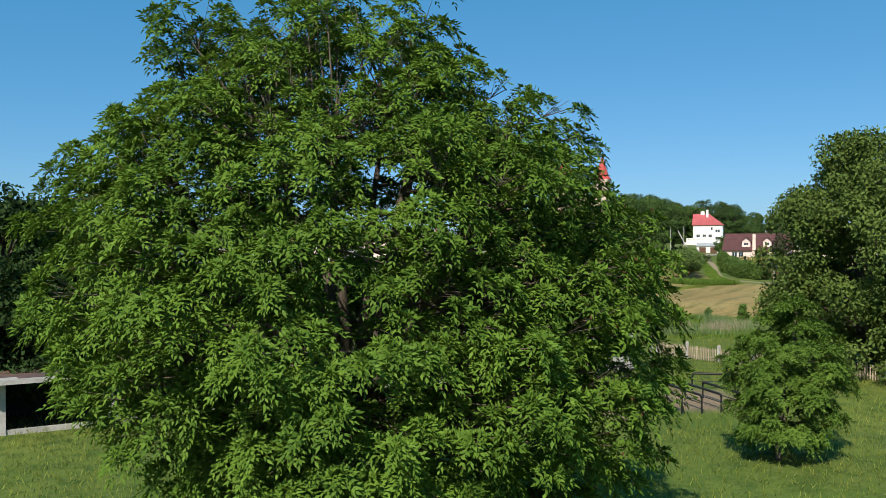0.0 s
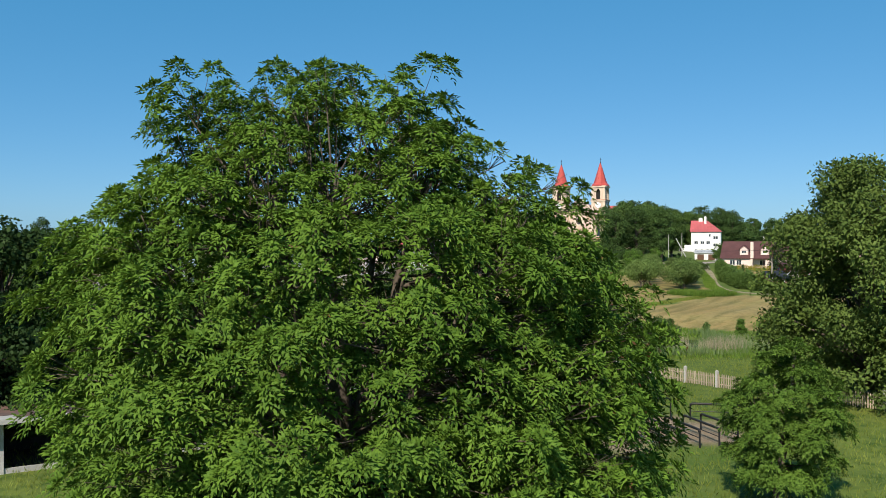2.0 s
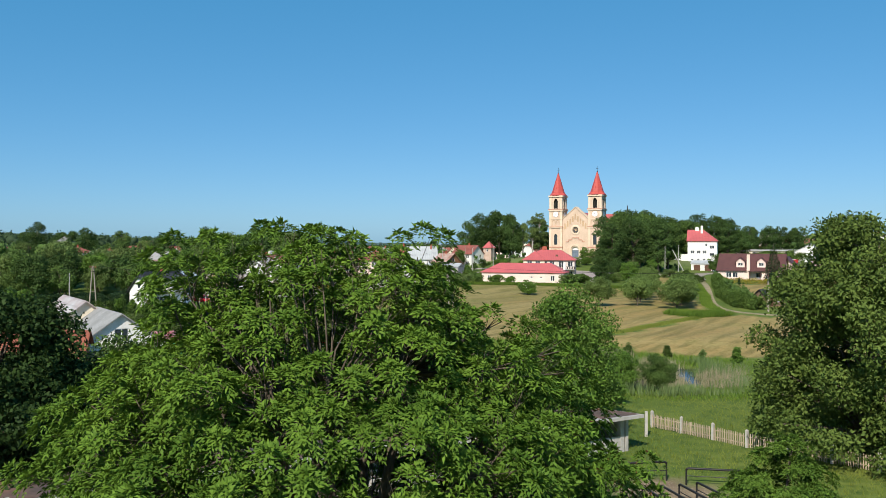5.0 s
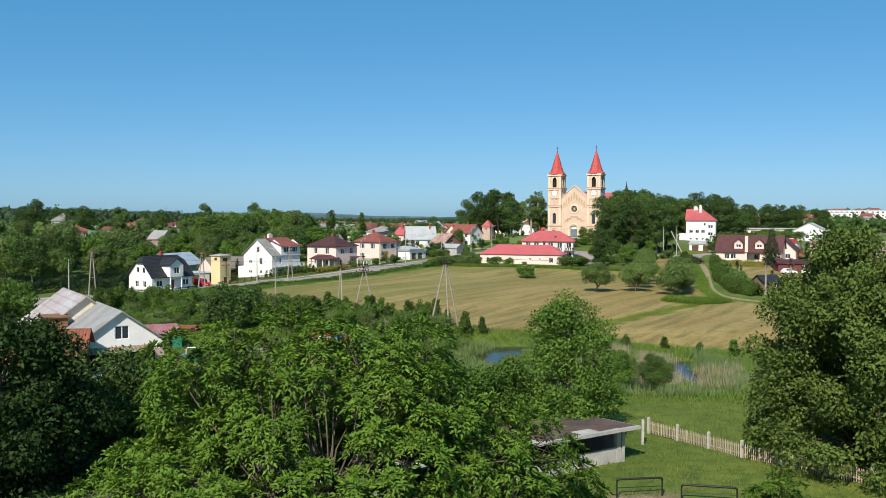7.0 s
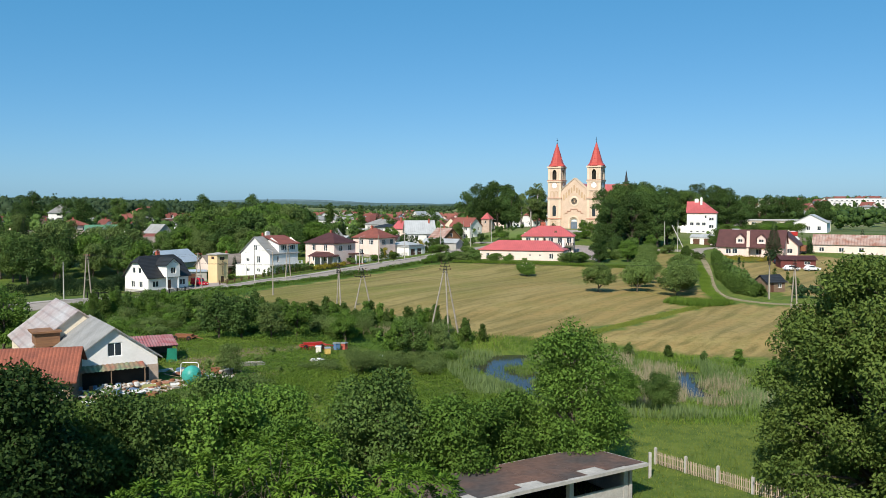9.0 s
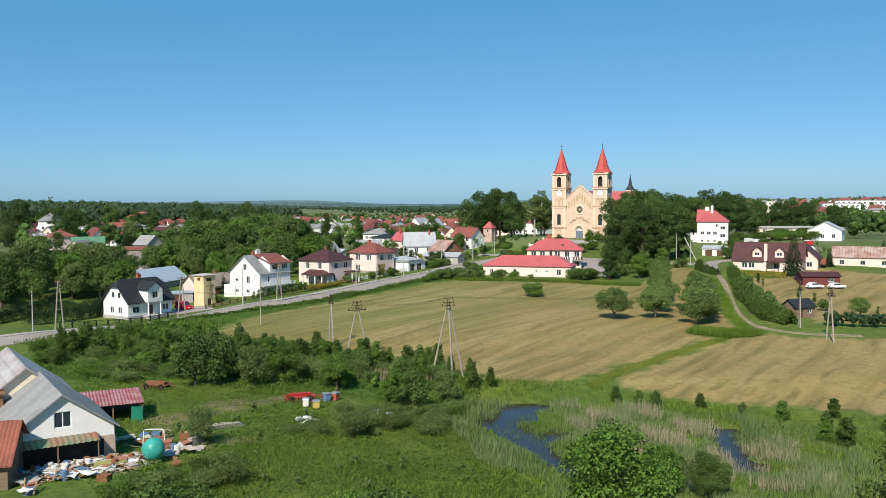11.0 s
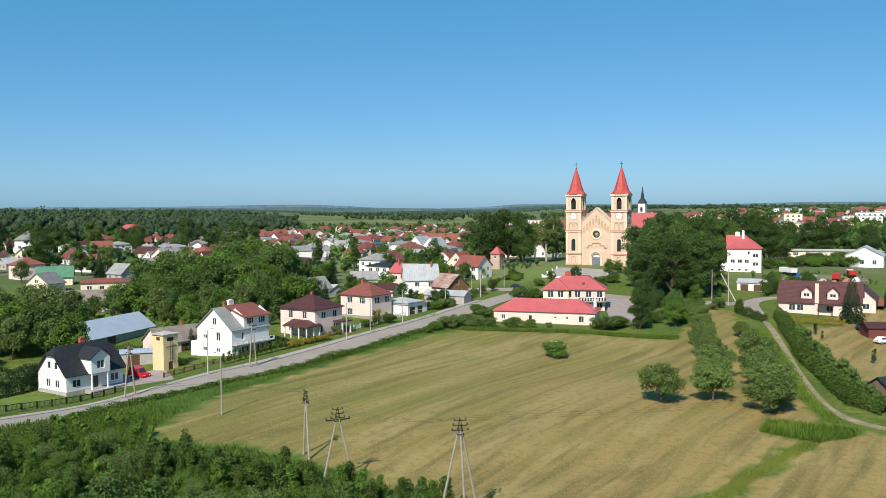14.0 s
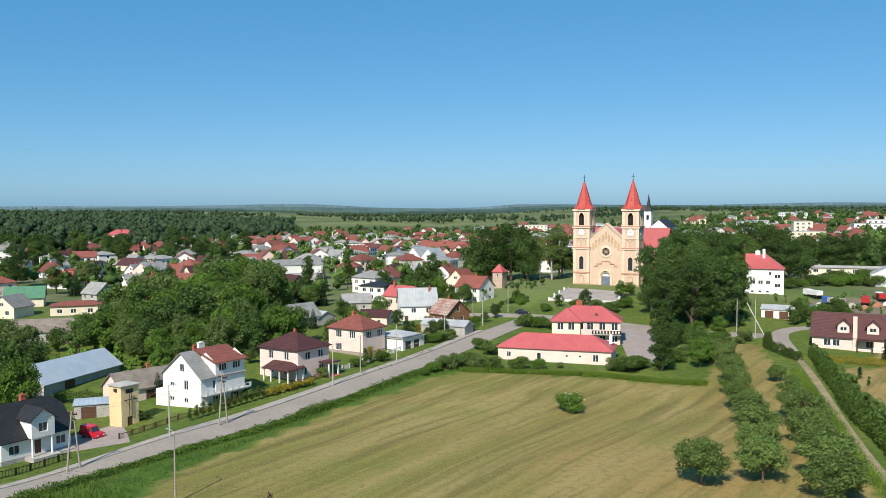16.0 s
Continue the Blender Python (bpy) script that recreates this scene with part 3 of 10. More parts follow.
def window_in_one(w, h, bars, frame_mat):
    """A far window: frame and glass in one mesh."""
    key = ("one", round(w, 2), round(h, 2), bars, frame_mat.name)
    if key not in WINDOWS:
        fm, pm = window_meshes(w, h, bars, frame_mat)
        s = Shape()
        s.v, s.f = [tuple(v.co) for v in fm.vertices], [tuple(q.vertices) for q in fm.polygons]
        k = len(s.f)
        i = len(s.v)
        s.poly([(0.04, 0.01, 0.04), (w - 0.04, 0.01, 0.04), (w - 0.04, 0.01, h - 0.04), (0.04, 0.01, h - 0.04)])
        me = s.mesh("window", frame_mat)
        me.materials.append(GLASS)
        me.polygons[k].material_index = 1
        WINDOWS[key] = me
    return WINDOWS[key]


def frames_of(w, d):
    """Wall frames of a box house: origin, direction, inward normal."""
    return {"f": ((0, 0), (1, 0), (0, 1), w), "r": ((w, 0), (0, 1), (-1, 0), d), "b": ((w, d), (-1, 0), (0, -1), w), "l": ((0, d), (0, -1), (1, 0), d)}


def roof_surface(w, d, h, rise, ridge, clip, over):
    """Top faces of a gable (clip 1), half-hipped or hipped (clip 0) roof, with its overhang."""
    if ridge == "y":
        faces = roof_surface(d, w, h, rise, "x", clip, over)
        return [[(w - y, x, z) for x, y, z in f] for f in faces]
    k = rise / (d / 2)
    z0, ze = h + rise, h - over * k
    zc = ze + (z0 - ze) * clip
    a, b = -over, w + over
    cy = (zc - ze) / k
    inset = min((z0 - zc) / k, (b - a) / 2)
    lo, hi = -over, d + over
    R0, R1 = (a + inset, d / 2, z0), (b - inset, d / 2, z0)
    A0, A1, B0, B1 = (a, lo, ze), (b, lo, ze), (a, hi, ze), (b, hi, ze)
    if clip >= 0.999:
        return [[A0, A1, R1, R0], [B1, B0, R0, R1]]
    C0, C1, D0, D1 = (a, lo + cy, zc), (b, lo + cy, zc), (a, hi - cy, zc), (b, hi - cy, zc)
    if clip <= 0.001:
        return [[A0, A1, R1, R0], [B1, B0, R0, R1], [B0, A0, R0], [A1, B1, R1]]
    return [[A0, A1, C1, R1, R0, C0], [B1, B0, D0, R0, R1, D1], [D0, C0, R0], [C1, D1, R1]]


def roof_mesh(faces, thick, material):
    bm = bmesh.new()
    for f in faces:
        bm.faces.new([bm.verts.new(p) for p in f])
    bmesh.ops.remove_doubles(bm, verts=bm.verts[:], dist=0.01)
    ex = bmesh.ops.extrude_face_region(bm, geom=bm.faces[:])
    bmesh.ops.translate(bm, vec=(0, 0, thick), verts=[g for g in ex["geom"] if isinstance(g, bmesh.types.BMVert)])
    bmesh.ops.recalc_face_normals(bm, faces=bm.faces[:])
    me = bpy.data.meshes.new("roof")
    bm.to_mesh(me)
    bm.free()
    me.materials.append(material)
    return me


def wall_mesh(w, d, h, rise, ridge, clip, openings, material, deep=0.16, base=-1.2):
    """Four outside walls with real openings; gable ends cut to the roof."""
    bm = bmesh.new()
    for side, ((ox, oy), (ux, uy), (nx, ny), L) in frames_of(w, d).items():
        gable = clip > 0.001 and ((ridge == "x" and side in "lr") or (ridge == "y" and side in "fb"))
        top = h + (rise * clip if gable else 0)
        holes = [o for o in openings if o[0] == side]
        xs = sorted({0.0, L} | {v for o in holes for v in (o[1], o[1] + o[3])} | ({L / 2} if gable else set()))
        zs = sorted({base, top} | ({h} if gable else set()) | {v for o in holes for v in (o[2], o[2] + o[4])})
        P = lambda u, z, q=0.0: (ox + ux * u + nx * q, oy + uy * u + ny * q, z)
        made = []
        for a, b in zip(xs, xs[1:]):
            for c, e in zip(zs, zs[1:]):
                mx, mz = (a + b) / 2, (c + e) / 2
                if any(o[1] < mx < o[1] + o[3] and o[2] < mz < o[2] + o[4] for o in holes):
                    continue
                made.append(bm.faces.new([bm.verts.new(P(*q)) for q in ((a, c), (b, c), (b, e), (a, e))]))
        if gable:
            k = rise / (L / 2)
            geom = list({v for f in made for v in f.verts}) + list({e for f in made for e in f.edges}) + made
            for u0, s in ((0.0, 1), (L, -1)):
                no = Vector((-ux * k * s, -uy * k * s, 1))
                live = [g for g in geom if g.is_valid]
                out = bmesh.ops.bisect_plane(bm, geom=live, plane_co=P(u0, h), plane_no=no, clear_outer=True)
                geom = [g for g in set(live) | set(out["geom"]) | set(out["geom_cut"]) if g.is_valid]
        for _, a, c, ww, hh, *_r in holes:
            b, e = a + ww, c + hh
            for q in (((a, c), (b, c)), ((b, c), (b, e)), ((b, e), (a, e)), ((a, e), (a, c))):
                (u0, z0), (u1, z1) = q
                bm.faces.new([bm.verts.new(p) for p in (P(u0, z0), P(u0, z0, deep), P(u1, z1, deep), P(u1, z1))])
    bmesh.ops.remove_doubles(bm, verts=bm.verts[:], dist=0.002)
    me = bpy.data.meshes.new("wall")
    bm.to_mesh(me)
    bm.free()
    me.materials.append(material)
    return me


def fill_openings(thing, w, d, openings, frame_mat, door_mat, far=False):
    fr = frames_of(w, d)
    for o in openings:
        side, a, c, ww, hh = o[:5]
        what = o[5] if len(o) > 5 else 2
        (ox, oy), (ux, uy), (nx, ny), L = fr[side]
        m = Matrix(((ux, nx, 0, ox + ux * a + nx * 0.12), (uy, ny, 0, oy + uy * a + ny * 0.12), (0, 0, 1, c), (0, 0, 0, 1)))
        if what == "door":
            s = Shape().box(0, -0.02, 0, ww, 0.05, hh)
            s.box(0.12, -0.045, hh * 0.52, ww - 0.12, -0.02, hh - 0.15).box(0.12, -0.045, 0.15, ww - 0.12, -0.02, hh * 0.46)
            part("door", s, door_mat, thing, m=m)
        elif what == "dark":
            # panel behind the hole, painted as the dark of the room
            part("opening", Shape().box(-0.3, 1.2, 0, ww + 0.3, 1.25, hh + 0.3), DARKIN, thing, m=m)
        elif far:
            part("window", window_in_one(ww, hh, what, frame_mat), None, thing, m=m)
        else:
            fm, pm = window_meshes(ww, hh, what, frame_mat)
            wdw = part("window", fm, None, thing, m=m)
            part("pane", pm, None, wdw)


def chimney(thing, x, y, z0, z1, sx=0.5, sy=0.5, material=None):
    s = Shape().box(x - sx / 2, y - sy / 2, z0, x + sx / 2, y + sy / 2, z1)
    s.box(x - sx / 2 - 0.06, y - sy / 2 - 0.06, z1, x + sx / 2 + 0.06, y + sy / 2 + 0.06, z1 + 0.1)
    s.box(x - sx / 4, y - sy / 4, z1 + 0.1, x + sx / 4, y + sy / 4, z1 + 0.3)
    return part("chimney", s, material or CHIMBRICK, thing)


def house(label, at, ang, w, d, h, rise, ridge="x", clip=1.0, over=0.45, wall=None, roof=None, wins=(), chims=(), frame_mat=None, door_mat=None, name="house", category="house", group="", plinth=0.0, plinth_mat=None, z=None, far=False):
    """A house on its corner: walls with openings, windows, roof, chimneys."""
    x, y = at
    c, s = math.cos(radians(ang)), math.sin(radians(ang))
    mid = (x + c * w / 2 - s * d / 2, y + s * w / 2 + c * d / 2)
    z = h_at(*mid) if z is None else z
    thing = empty(name, pose(x, y, z, 0, 0, ang), label, category, group)
    part("wall", wall_mesh(w, d, h, rise, ridge, clip, wins, wall or WHITE), None, thing)
    part("roof", roof_mesh(roof_surface(w, d, h, rise, ridge, clip, over), 0.16, roof or REDROOF), None, thing)
    part("soffit", Shape().box(0.02, 0.02, h - 0.12, w - 0.02, d - 0.02, h - 0.06), FRAMEWHITE, thing)
    fill_openings(thing, w, d, wins, frame_mat or FRAMEWHITE, door_mat or FRAMEBROWN, far)
    if plinth:
        p = Shape()
        p.box(-0.06, -0.06, -1.2, w + 0.06, 0.1, plinth).box(-0.06, d - 0.1, -1.2, w + 0.06, d + 0.06, plinth)
        p.box(-0.06, 0.1, -1.2, 0.1, d - 0.1, plinth).box(w - 0.1, 0.1, -1.2, w + 0.06, d - 0.1, plinth)
        part("plinth", p, plinth_mat or CONCRETE, thing)
    for q in chims:
        chimney(thing, *q)
    return thing


def row(side, xs, z, w, h, what=2):
    return [(side, x, z, w, h, what) for x in xs]

# ---------------------------------------------------------------- trees
def lobes_in(rng, n, shape, spread=0.75):
    """Middles of leaf clumps inside a crown: shape(q) gives the radius at height fraction q."""
    out = []
    while len(out) < n:
        q = rng.uniform(0.03, 0.97)
        r = shape(q)
        if rng.uniform() > r:
            continue
        a, k = rng.uniform(0, 2 * math.pi), spread * math.sqrt(rng.uniform(0.12, 1))
        out.append((math.cos(a) * r * k, math.sin(a) * r * k, q))
    return np.array(out)


ROUND = lambda q: math.sqrt(max(0.0, 1 - (2 * q - 0.9) ** 2 / 1.25))
CONE = lambda q: max(0.04, 1 - q) ** 0.85
SKIRT = lambda q: math.sqrt(max(0.0, 1 - ((q - 0.3) / 0.72) ** 2))
OVAL = lambda q: math.sqrt(max(0.0, 1 - (2 * q - 0.85) ** 2 / 1.4)) * (0.75 + 0.25 * (1 - q))


def tree_meshes(seed, height, radius, low, leaf_mat, n_lobes=26, n_leaves=3000, leaf=0.4, shape=ROUND, bark=None, lobe=0.34, droop=0.2, trunk=None, limbs=True, wide=0.6, skirt=0):
    """A tapered trunk with limbs that reach the clumps, and a crown of single leaves in clumps of uneven size."""
    rng = np.random.default_rng(seed)
    L = lobes_in(rng, n_lobes, shape)
    for k in range(skirt):
        a = 2 * math.pi * (k + rng.uniform(-0.3, 0.3)) / skirt
        L = np.vstack([L, (math.cos(a) * 0.72, math.sin(a) * 0.72, rng.uniform(0.0, 0.07))])
    n_lobes += skirt
    ch = height - low
    R = radius * lobe * rng.uniform(0.65, 1.25, n_lobes)
    C = np.c_[L[:, :2] * (radius - 0.6 * R)[:, None] / 0.85, low + 0.7 * R + L[:, 2] * (ch - 1.45 * R)]
    w = R ** 2 / (R ** 2).sum()
    which = rng.choice(n_lobes, n_leaves, p=w)
    dirs = unit(rng.normal(size=(n_leaves, 3)) * (1, 1, 0.9) + (0, 0, 0.25))
    rad = R[which][:, None] * (rng.uniform(0.25, 1.0, (n_leaves, 1)) ** 0.45) * (1 + 0.12 * rng.normal(size=(n_leaves, 1)).clip(-1, 1.5))
    base = C[which] + dirs * rad * (1, 1, 0.78)
    base[:, 2] = np.maximum(base[:, 2], 0.05)
    along = unit(dirs * 0.35 + rng.normal(size=(n_leaves, 3)) * 0.8 + (0, 0, -droop))
    size = leaf * rng.uniform(0.6, 1.35, n_leaves)
    out = unit(dirs + unit(C[which] - (0, 0, low + ch * 0.35)) * 0.35 + (0, 0, 0.25))
    crown = quads_mesh("crown", leaf_quads(rng, base, along, size, size * wide, face=out), leaf_mat)
    s = Shape()
    t = trunk or height * 0.022
    top = low + ch * 0.72
    bend = rng.uniform(-0.15, 0.15, (4, 2)) * radius * 0.3
    path = [(0, 0, -0.3), (0, 0, low * 0.5)] + [(bend[k, 0], bend[k, 1], low * 0.5 + (top - low * 0.5) * (k + 1) / 4) for k in range(4)]
    rr = [t * 1.25, t, t * 0.8, t * 0.62, t * 0.42, t * 0.2]
    s.tube(path, rr, 8)
    if limbs:
        for k in np.argsort(-R)[: max(6, n_lobes // 2)]:
            c = C[k]
            z0 = min(max(low * 0.7, c[2] - np.hypot(c[0], c[1]) * 0.8 - 0.4), top * 0.95)
            f = np.clip((z0 - low * 0.5) / (top - low * 0.5), 0, 1)
            p0 = np.array([bend[3, 0] * f * 0.7, bend[3, 1] * f * 0.7, z0])
            mid = p0 * 0.45 + c * 0.55 + (0, 0, 0.12 * radius) + rng.normal(size=3) * 0.06 * radius
            r0 = t * (0.5 - 0.25 * f)
            s.tube([p0, mid, c], [r0, r0 * 0.6, r0 * 0.22], 5)
    return s.mesh("trunk", bark or BARK, True), crown


def spruce_meshes(seed, hgt, r):
    """A spruce: tiers of drooping boughs on a straight stem, needled sprays along each bough."""
    rng = np.random.default_rng(seed)
    s = Shape()
    s.tube([(0, 0, -0.3), (0, 0, hgt * 0.5), (0, 0, hgt * 0.98)], [0.2, 0.12, 0.02], 7)
    base, along, size = [], [], []
    z = 0.35
    while z < hgt * 0.97:
        f = 1 - z / hgt
        n = max(4, int(5 + 7 * f))
        for q in np.arange(n) * 6.283 / n + rng.uniform(0, 6.28):
            L = r * (f ** 0.85) * rng.uniform(0.78, 1.12) + 0.12
            k = max(4, int(L * 13))
            u = np.sqrt(rng.uniform(0.02, 1.0, k))
            d = np.array([math.cos(q), math.sin(q), 0])
            side = np.array([-math.sin(q), math.cos(q), 0])
            base.append(d * (u * L)[:, None] + side * (rng.normal(size=k) * 0.13 * L * (1.15 - u))[:, None] + np.c_[np.zeros((k, 2)), z - 0.30 * L * u ** 1.6 + 0.08 * L + rng.normal(size=k) * 0.05])
            along.append(unit(d * 0.8 + side * rng.normal(size=(k, 1)) * 0.5 + (0, 0, -0.32) + rng.normal(size=(k, 3)) * 0.15))
            size.append(rng.uniform(0.28, 0.5, k) * (0.6 + 0.5 * f))
        z += 0.24 + 0.16 * f
    base, along, size = np.concatenate(base), np.concatenate(along), np.concatenate(size)
    return s.mesh("trunk", BARK, True), quads_mesh("crown", leaf_quads(rng, base, along, size, size * 0.5, face=np.array([0, 0, 1.0])), CONIFER)


def tree(meshes, x, y, label, category="tree", group="", scale=1.0, turn=0.0, name="tree", z=None, squash=1.0):
    tr, cr = meshes
    ob = empty(name, pose(x, y, h_at(x, y) if z is None else z, 0, 0, turn) @ Matrix.Diagonal((scale, scale, scale * squash, 1)), label, category, group)
    part("trunk", tr, None, ob)
    part("crown", cr, None, ob)
    return ob


def bush_mesh(seed, r, hgt, leaf_mat, n=1200, leaf=0.22, n_lobes=9, wide=0.55):
    """A shrub: clumps from the ground up."""
    rng = np.random.default_rng(seed)
    a, k = rng.uniform(0, 2 * math.pi, n_lobes), np.sqrt(rng.uniform(0, 1, n_lobes)) * 0.62
    zf = rng.uniform(0.25, 0.72, n_lobes)
    zf[0] = 0.72
    C = np.c_[np.cos(a) * k * r, np.sin(a) * k * r, zf * hgt]
    R = np.minimum(r * rng.uniform(0.36, 0.55, n_lobes), C[:, 2] + 0.1)
    which = rng.integers(0, n_lobes, n)
    d = unit(rng.normal(size=(n, 3)) + (0, 0, 0.2))
    base = C[which] + d * R[which][:, None] * (rng.uniform(0.3, 1, (n, 1)) ** 0.4) * (1, 1, hgt / r * 0.45) * (1 + 0.12 * rng.normal(size=(n, 1)).clip(-1, 1.5))
    base[:, 2] = np.maximum(base[:, 2], 0.03)
    along = unit(d * 0.4 + rng.normal(size=(n, 3)) * 0.8 + (0, 0, 0.1))
    size = leaf * rng.uniform(0.6, 1.4, n)
    s = Shape()
    for c in C[:5]:
        s.tube([(0, 0, -0.2), tuple(c * (0.4, 0.4, 0.55)), tuple(c)], [0.05 * r, 0.03 * r, 0.01 * r], 5)
    return s.mesh("stem", BARK, True), quads_mesh("foliage", leaf_quads(rng, base, along, size, size * wide, face=d + (0, 0, 0.25)), leaf_mat)


def bush(meshes, x, y, label, category="bush", group="", scale=1.0, turn=0.0, name="bush", squash=1.0):
    ob = empty(name, pose(x, y, h_at(x, y), 0, 0, turn) @ Matrix.Diagonal((scale, scale, scale * squash, 1)), label, category, group)
    part("stem", meshes[0], None, ob)
    part("foliage", meshes[1], None, ob)
    return ob


def hedge(name, pts, width, height, leaf_mat, label, seed, per_m=120, leaf=0.22, top_noise=0.25, category="hedge", kind=""):
    """A row of leaves along a line, denser at its skin."""
    rng = np.random.default_rng(seed)
    seg = [(Vector(a), Vector(b)) for a, b in zip(pts, pts[1:])]
    lens = [(b - a).length for a, b in seg]
    n = int(sum(lens) * per_m)
    pick = rng.choice(len(seg), n, p=np.array(lens) / sum(lens))
    f = rng.uniform(0, 1, n)
    A = np.array([tuple(seg[i][0]) for i in range(len(seg))])[pick]
    B = np.array([tuple(seg[i][1]) for i in range(len(seg))])[pick]
    P = A + (B - A) * f[:, None]
    D = unit(B - A)
    side = np.c_[-D[:, 1], D[:, 0]]
    wob = 1 + top_noise * np.sin(P[:, 0] * 1.1 + P[:, 1] * 0.7) * np.cos(P[:, 0] * 0.37 - P[:, 1] * 0.9)
    ang = rng.uniform(0, math.pi, n)
    rad = rng.uniform(0.3, 1, n) ** 0.35
    off = np.cos(ang) * rad * width / 2 * wob
    zz = np.sin(ang) ** 0.6 * rad * height * wob * rng.uniform(0.85, 1.08, n)
    base = np.c_[P + side * off[:, None], H(P[:, 0], P[:, 1]) + np.maximum(zz - leaf * 0.4, 0.0)]
    out = np.c_[side * np.cos(ang)[:, None], np.sin(ang)]
    along = unit(out * 0.5 + rng.normal(size=(n, 3)) * 0.8)
    size = leaf * rng.uniform(0.6, 1.4, n)
    ob = new(name, quads_mesh(name, leaf_quads(rng, base, along, size, size * 0.6, face=out), leaf_mat))
    return tagged(ob, label, category, kind=kind)


def blades(name, rng, xy, height, width, material, label, category="grass", lean=0.3, lift=0.0):
    """Tall grass or reeds: single upright blades."""
    n = len(xy)
    base = np.c_[xy, H(xy[:, 0], xy[:, 1]) - 0.03 + lift]
    along = unit(np.c_[rng.normal(size=(n, 2)) * lean, np.ones(n)])
    hgt = height * rng.uniform(0.5, 1.3, n)
    ob = new(name, quads_mesh(name, leaf_quads(rng, base, along, hgt, width * rng.uniform(0.6, 1.3, n), 0.12), material))
    return tagged(ob, label, category, kind="stuff")


ASH_Z = [2.0, 3.0, 4.5, 6.0, 7.5, 9.0, 10.0, 10.7, 11.3, 12.0, 12.8, 13.5, 14.05]
ASH_L = [-6.6, -7.8, -9.2, -9.8, -9.7, -9.1, -8.3, -7.2, -6.5, -6.3, -6.4, -5.6, -4.4]
ASH_R = [3.8, 4.8, 5.6, 5.9, 5.7, 4.6, 3.3, 2.1, 1.3, 0.8, 0.3, -0.5, -2.4]


def feather_tufts(rng, tips, ups, per, lmin, lmax, smin, smax):
    """A rosette of arching compound leaves round each twig tip."""
    tb = np.repeat(tips, per, axis=0)
    td = np.repeat(ups, per, axis=0)
    m = len(tb)
    spin = np.tile(np.arange(per) * 2.4, len(tips)) + rng.uniform(-0.35, 0.35, m)
    ea = unit(np.cross(td, (0.31, 0.2, 0.1)))
    eb = np.cross(td, ea)
    el = rng.uniform(-0.2, 1.35, m)
    axis = unit((ea * np.cos(spin)[:, None] + eb * np.sin(spin)[:, None]) * np.cos(el)[:, None] + td * np.sin(el)[:, None])
    length = rng.uniform(lmin, lmax, m)
    side = unit(np.cross(axis, td + rng.normal(size=(m, 3)) * 0.2))
    quads = []
    for f, s in ((0.4, 1), (0.4, -1), (0.64, 1), (0.64, -1), (0.88, 1), (0.88, -1), (1.0, 0)):
        b = tb + axis * (length * f)[:, None] - np.array([0, 0, 1.0]) * (length * f * f * 0.72)[:, None]
        al = unit(axis * (0.74 if s else 1.0) + side * s * 0.64 + np.array([0, 0, -0.15 - 0.2 * f]) + rng.normal(size=(m, 3)) * 0.1)
        ll = rng.uniform(smin, smax, m) * (1.15 if not s else 1.0)
        quads.append(leaf_quads(rng, b, al, ll, ll * 0.36, 0.3, face=td * 0.85 + axis * 0.3, loose=0.28))
    return np.concatenate(quads), tb


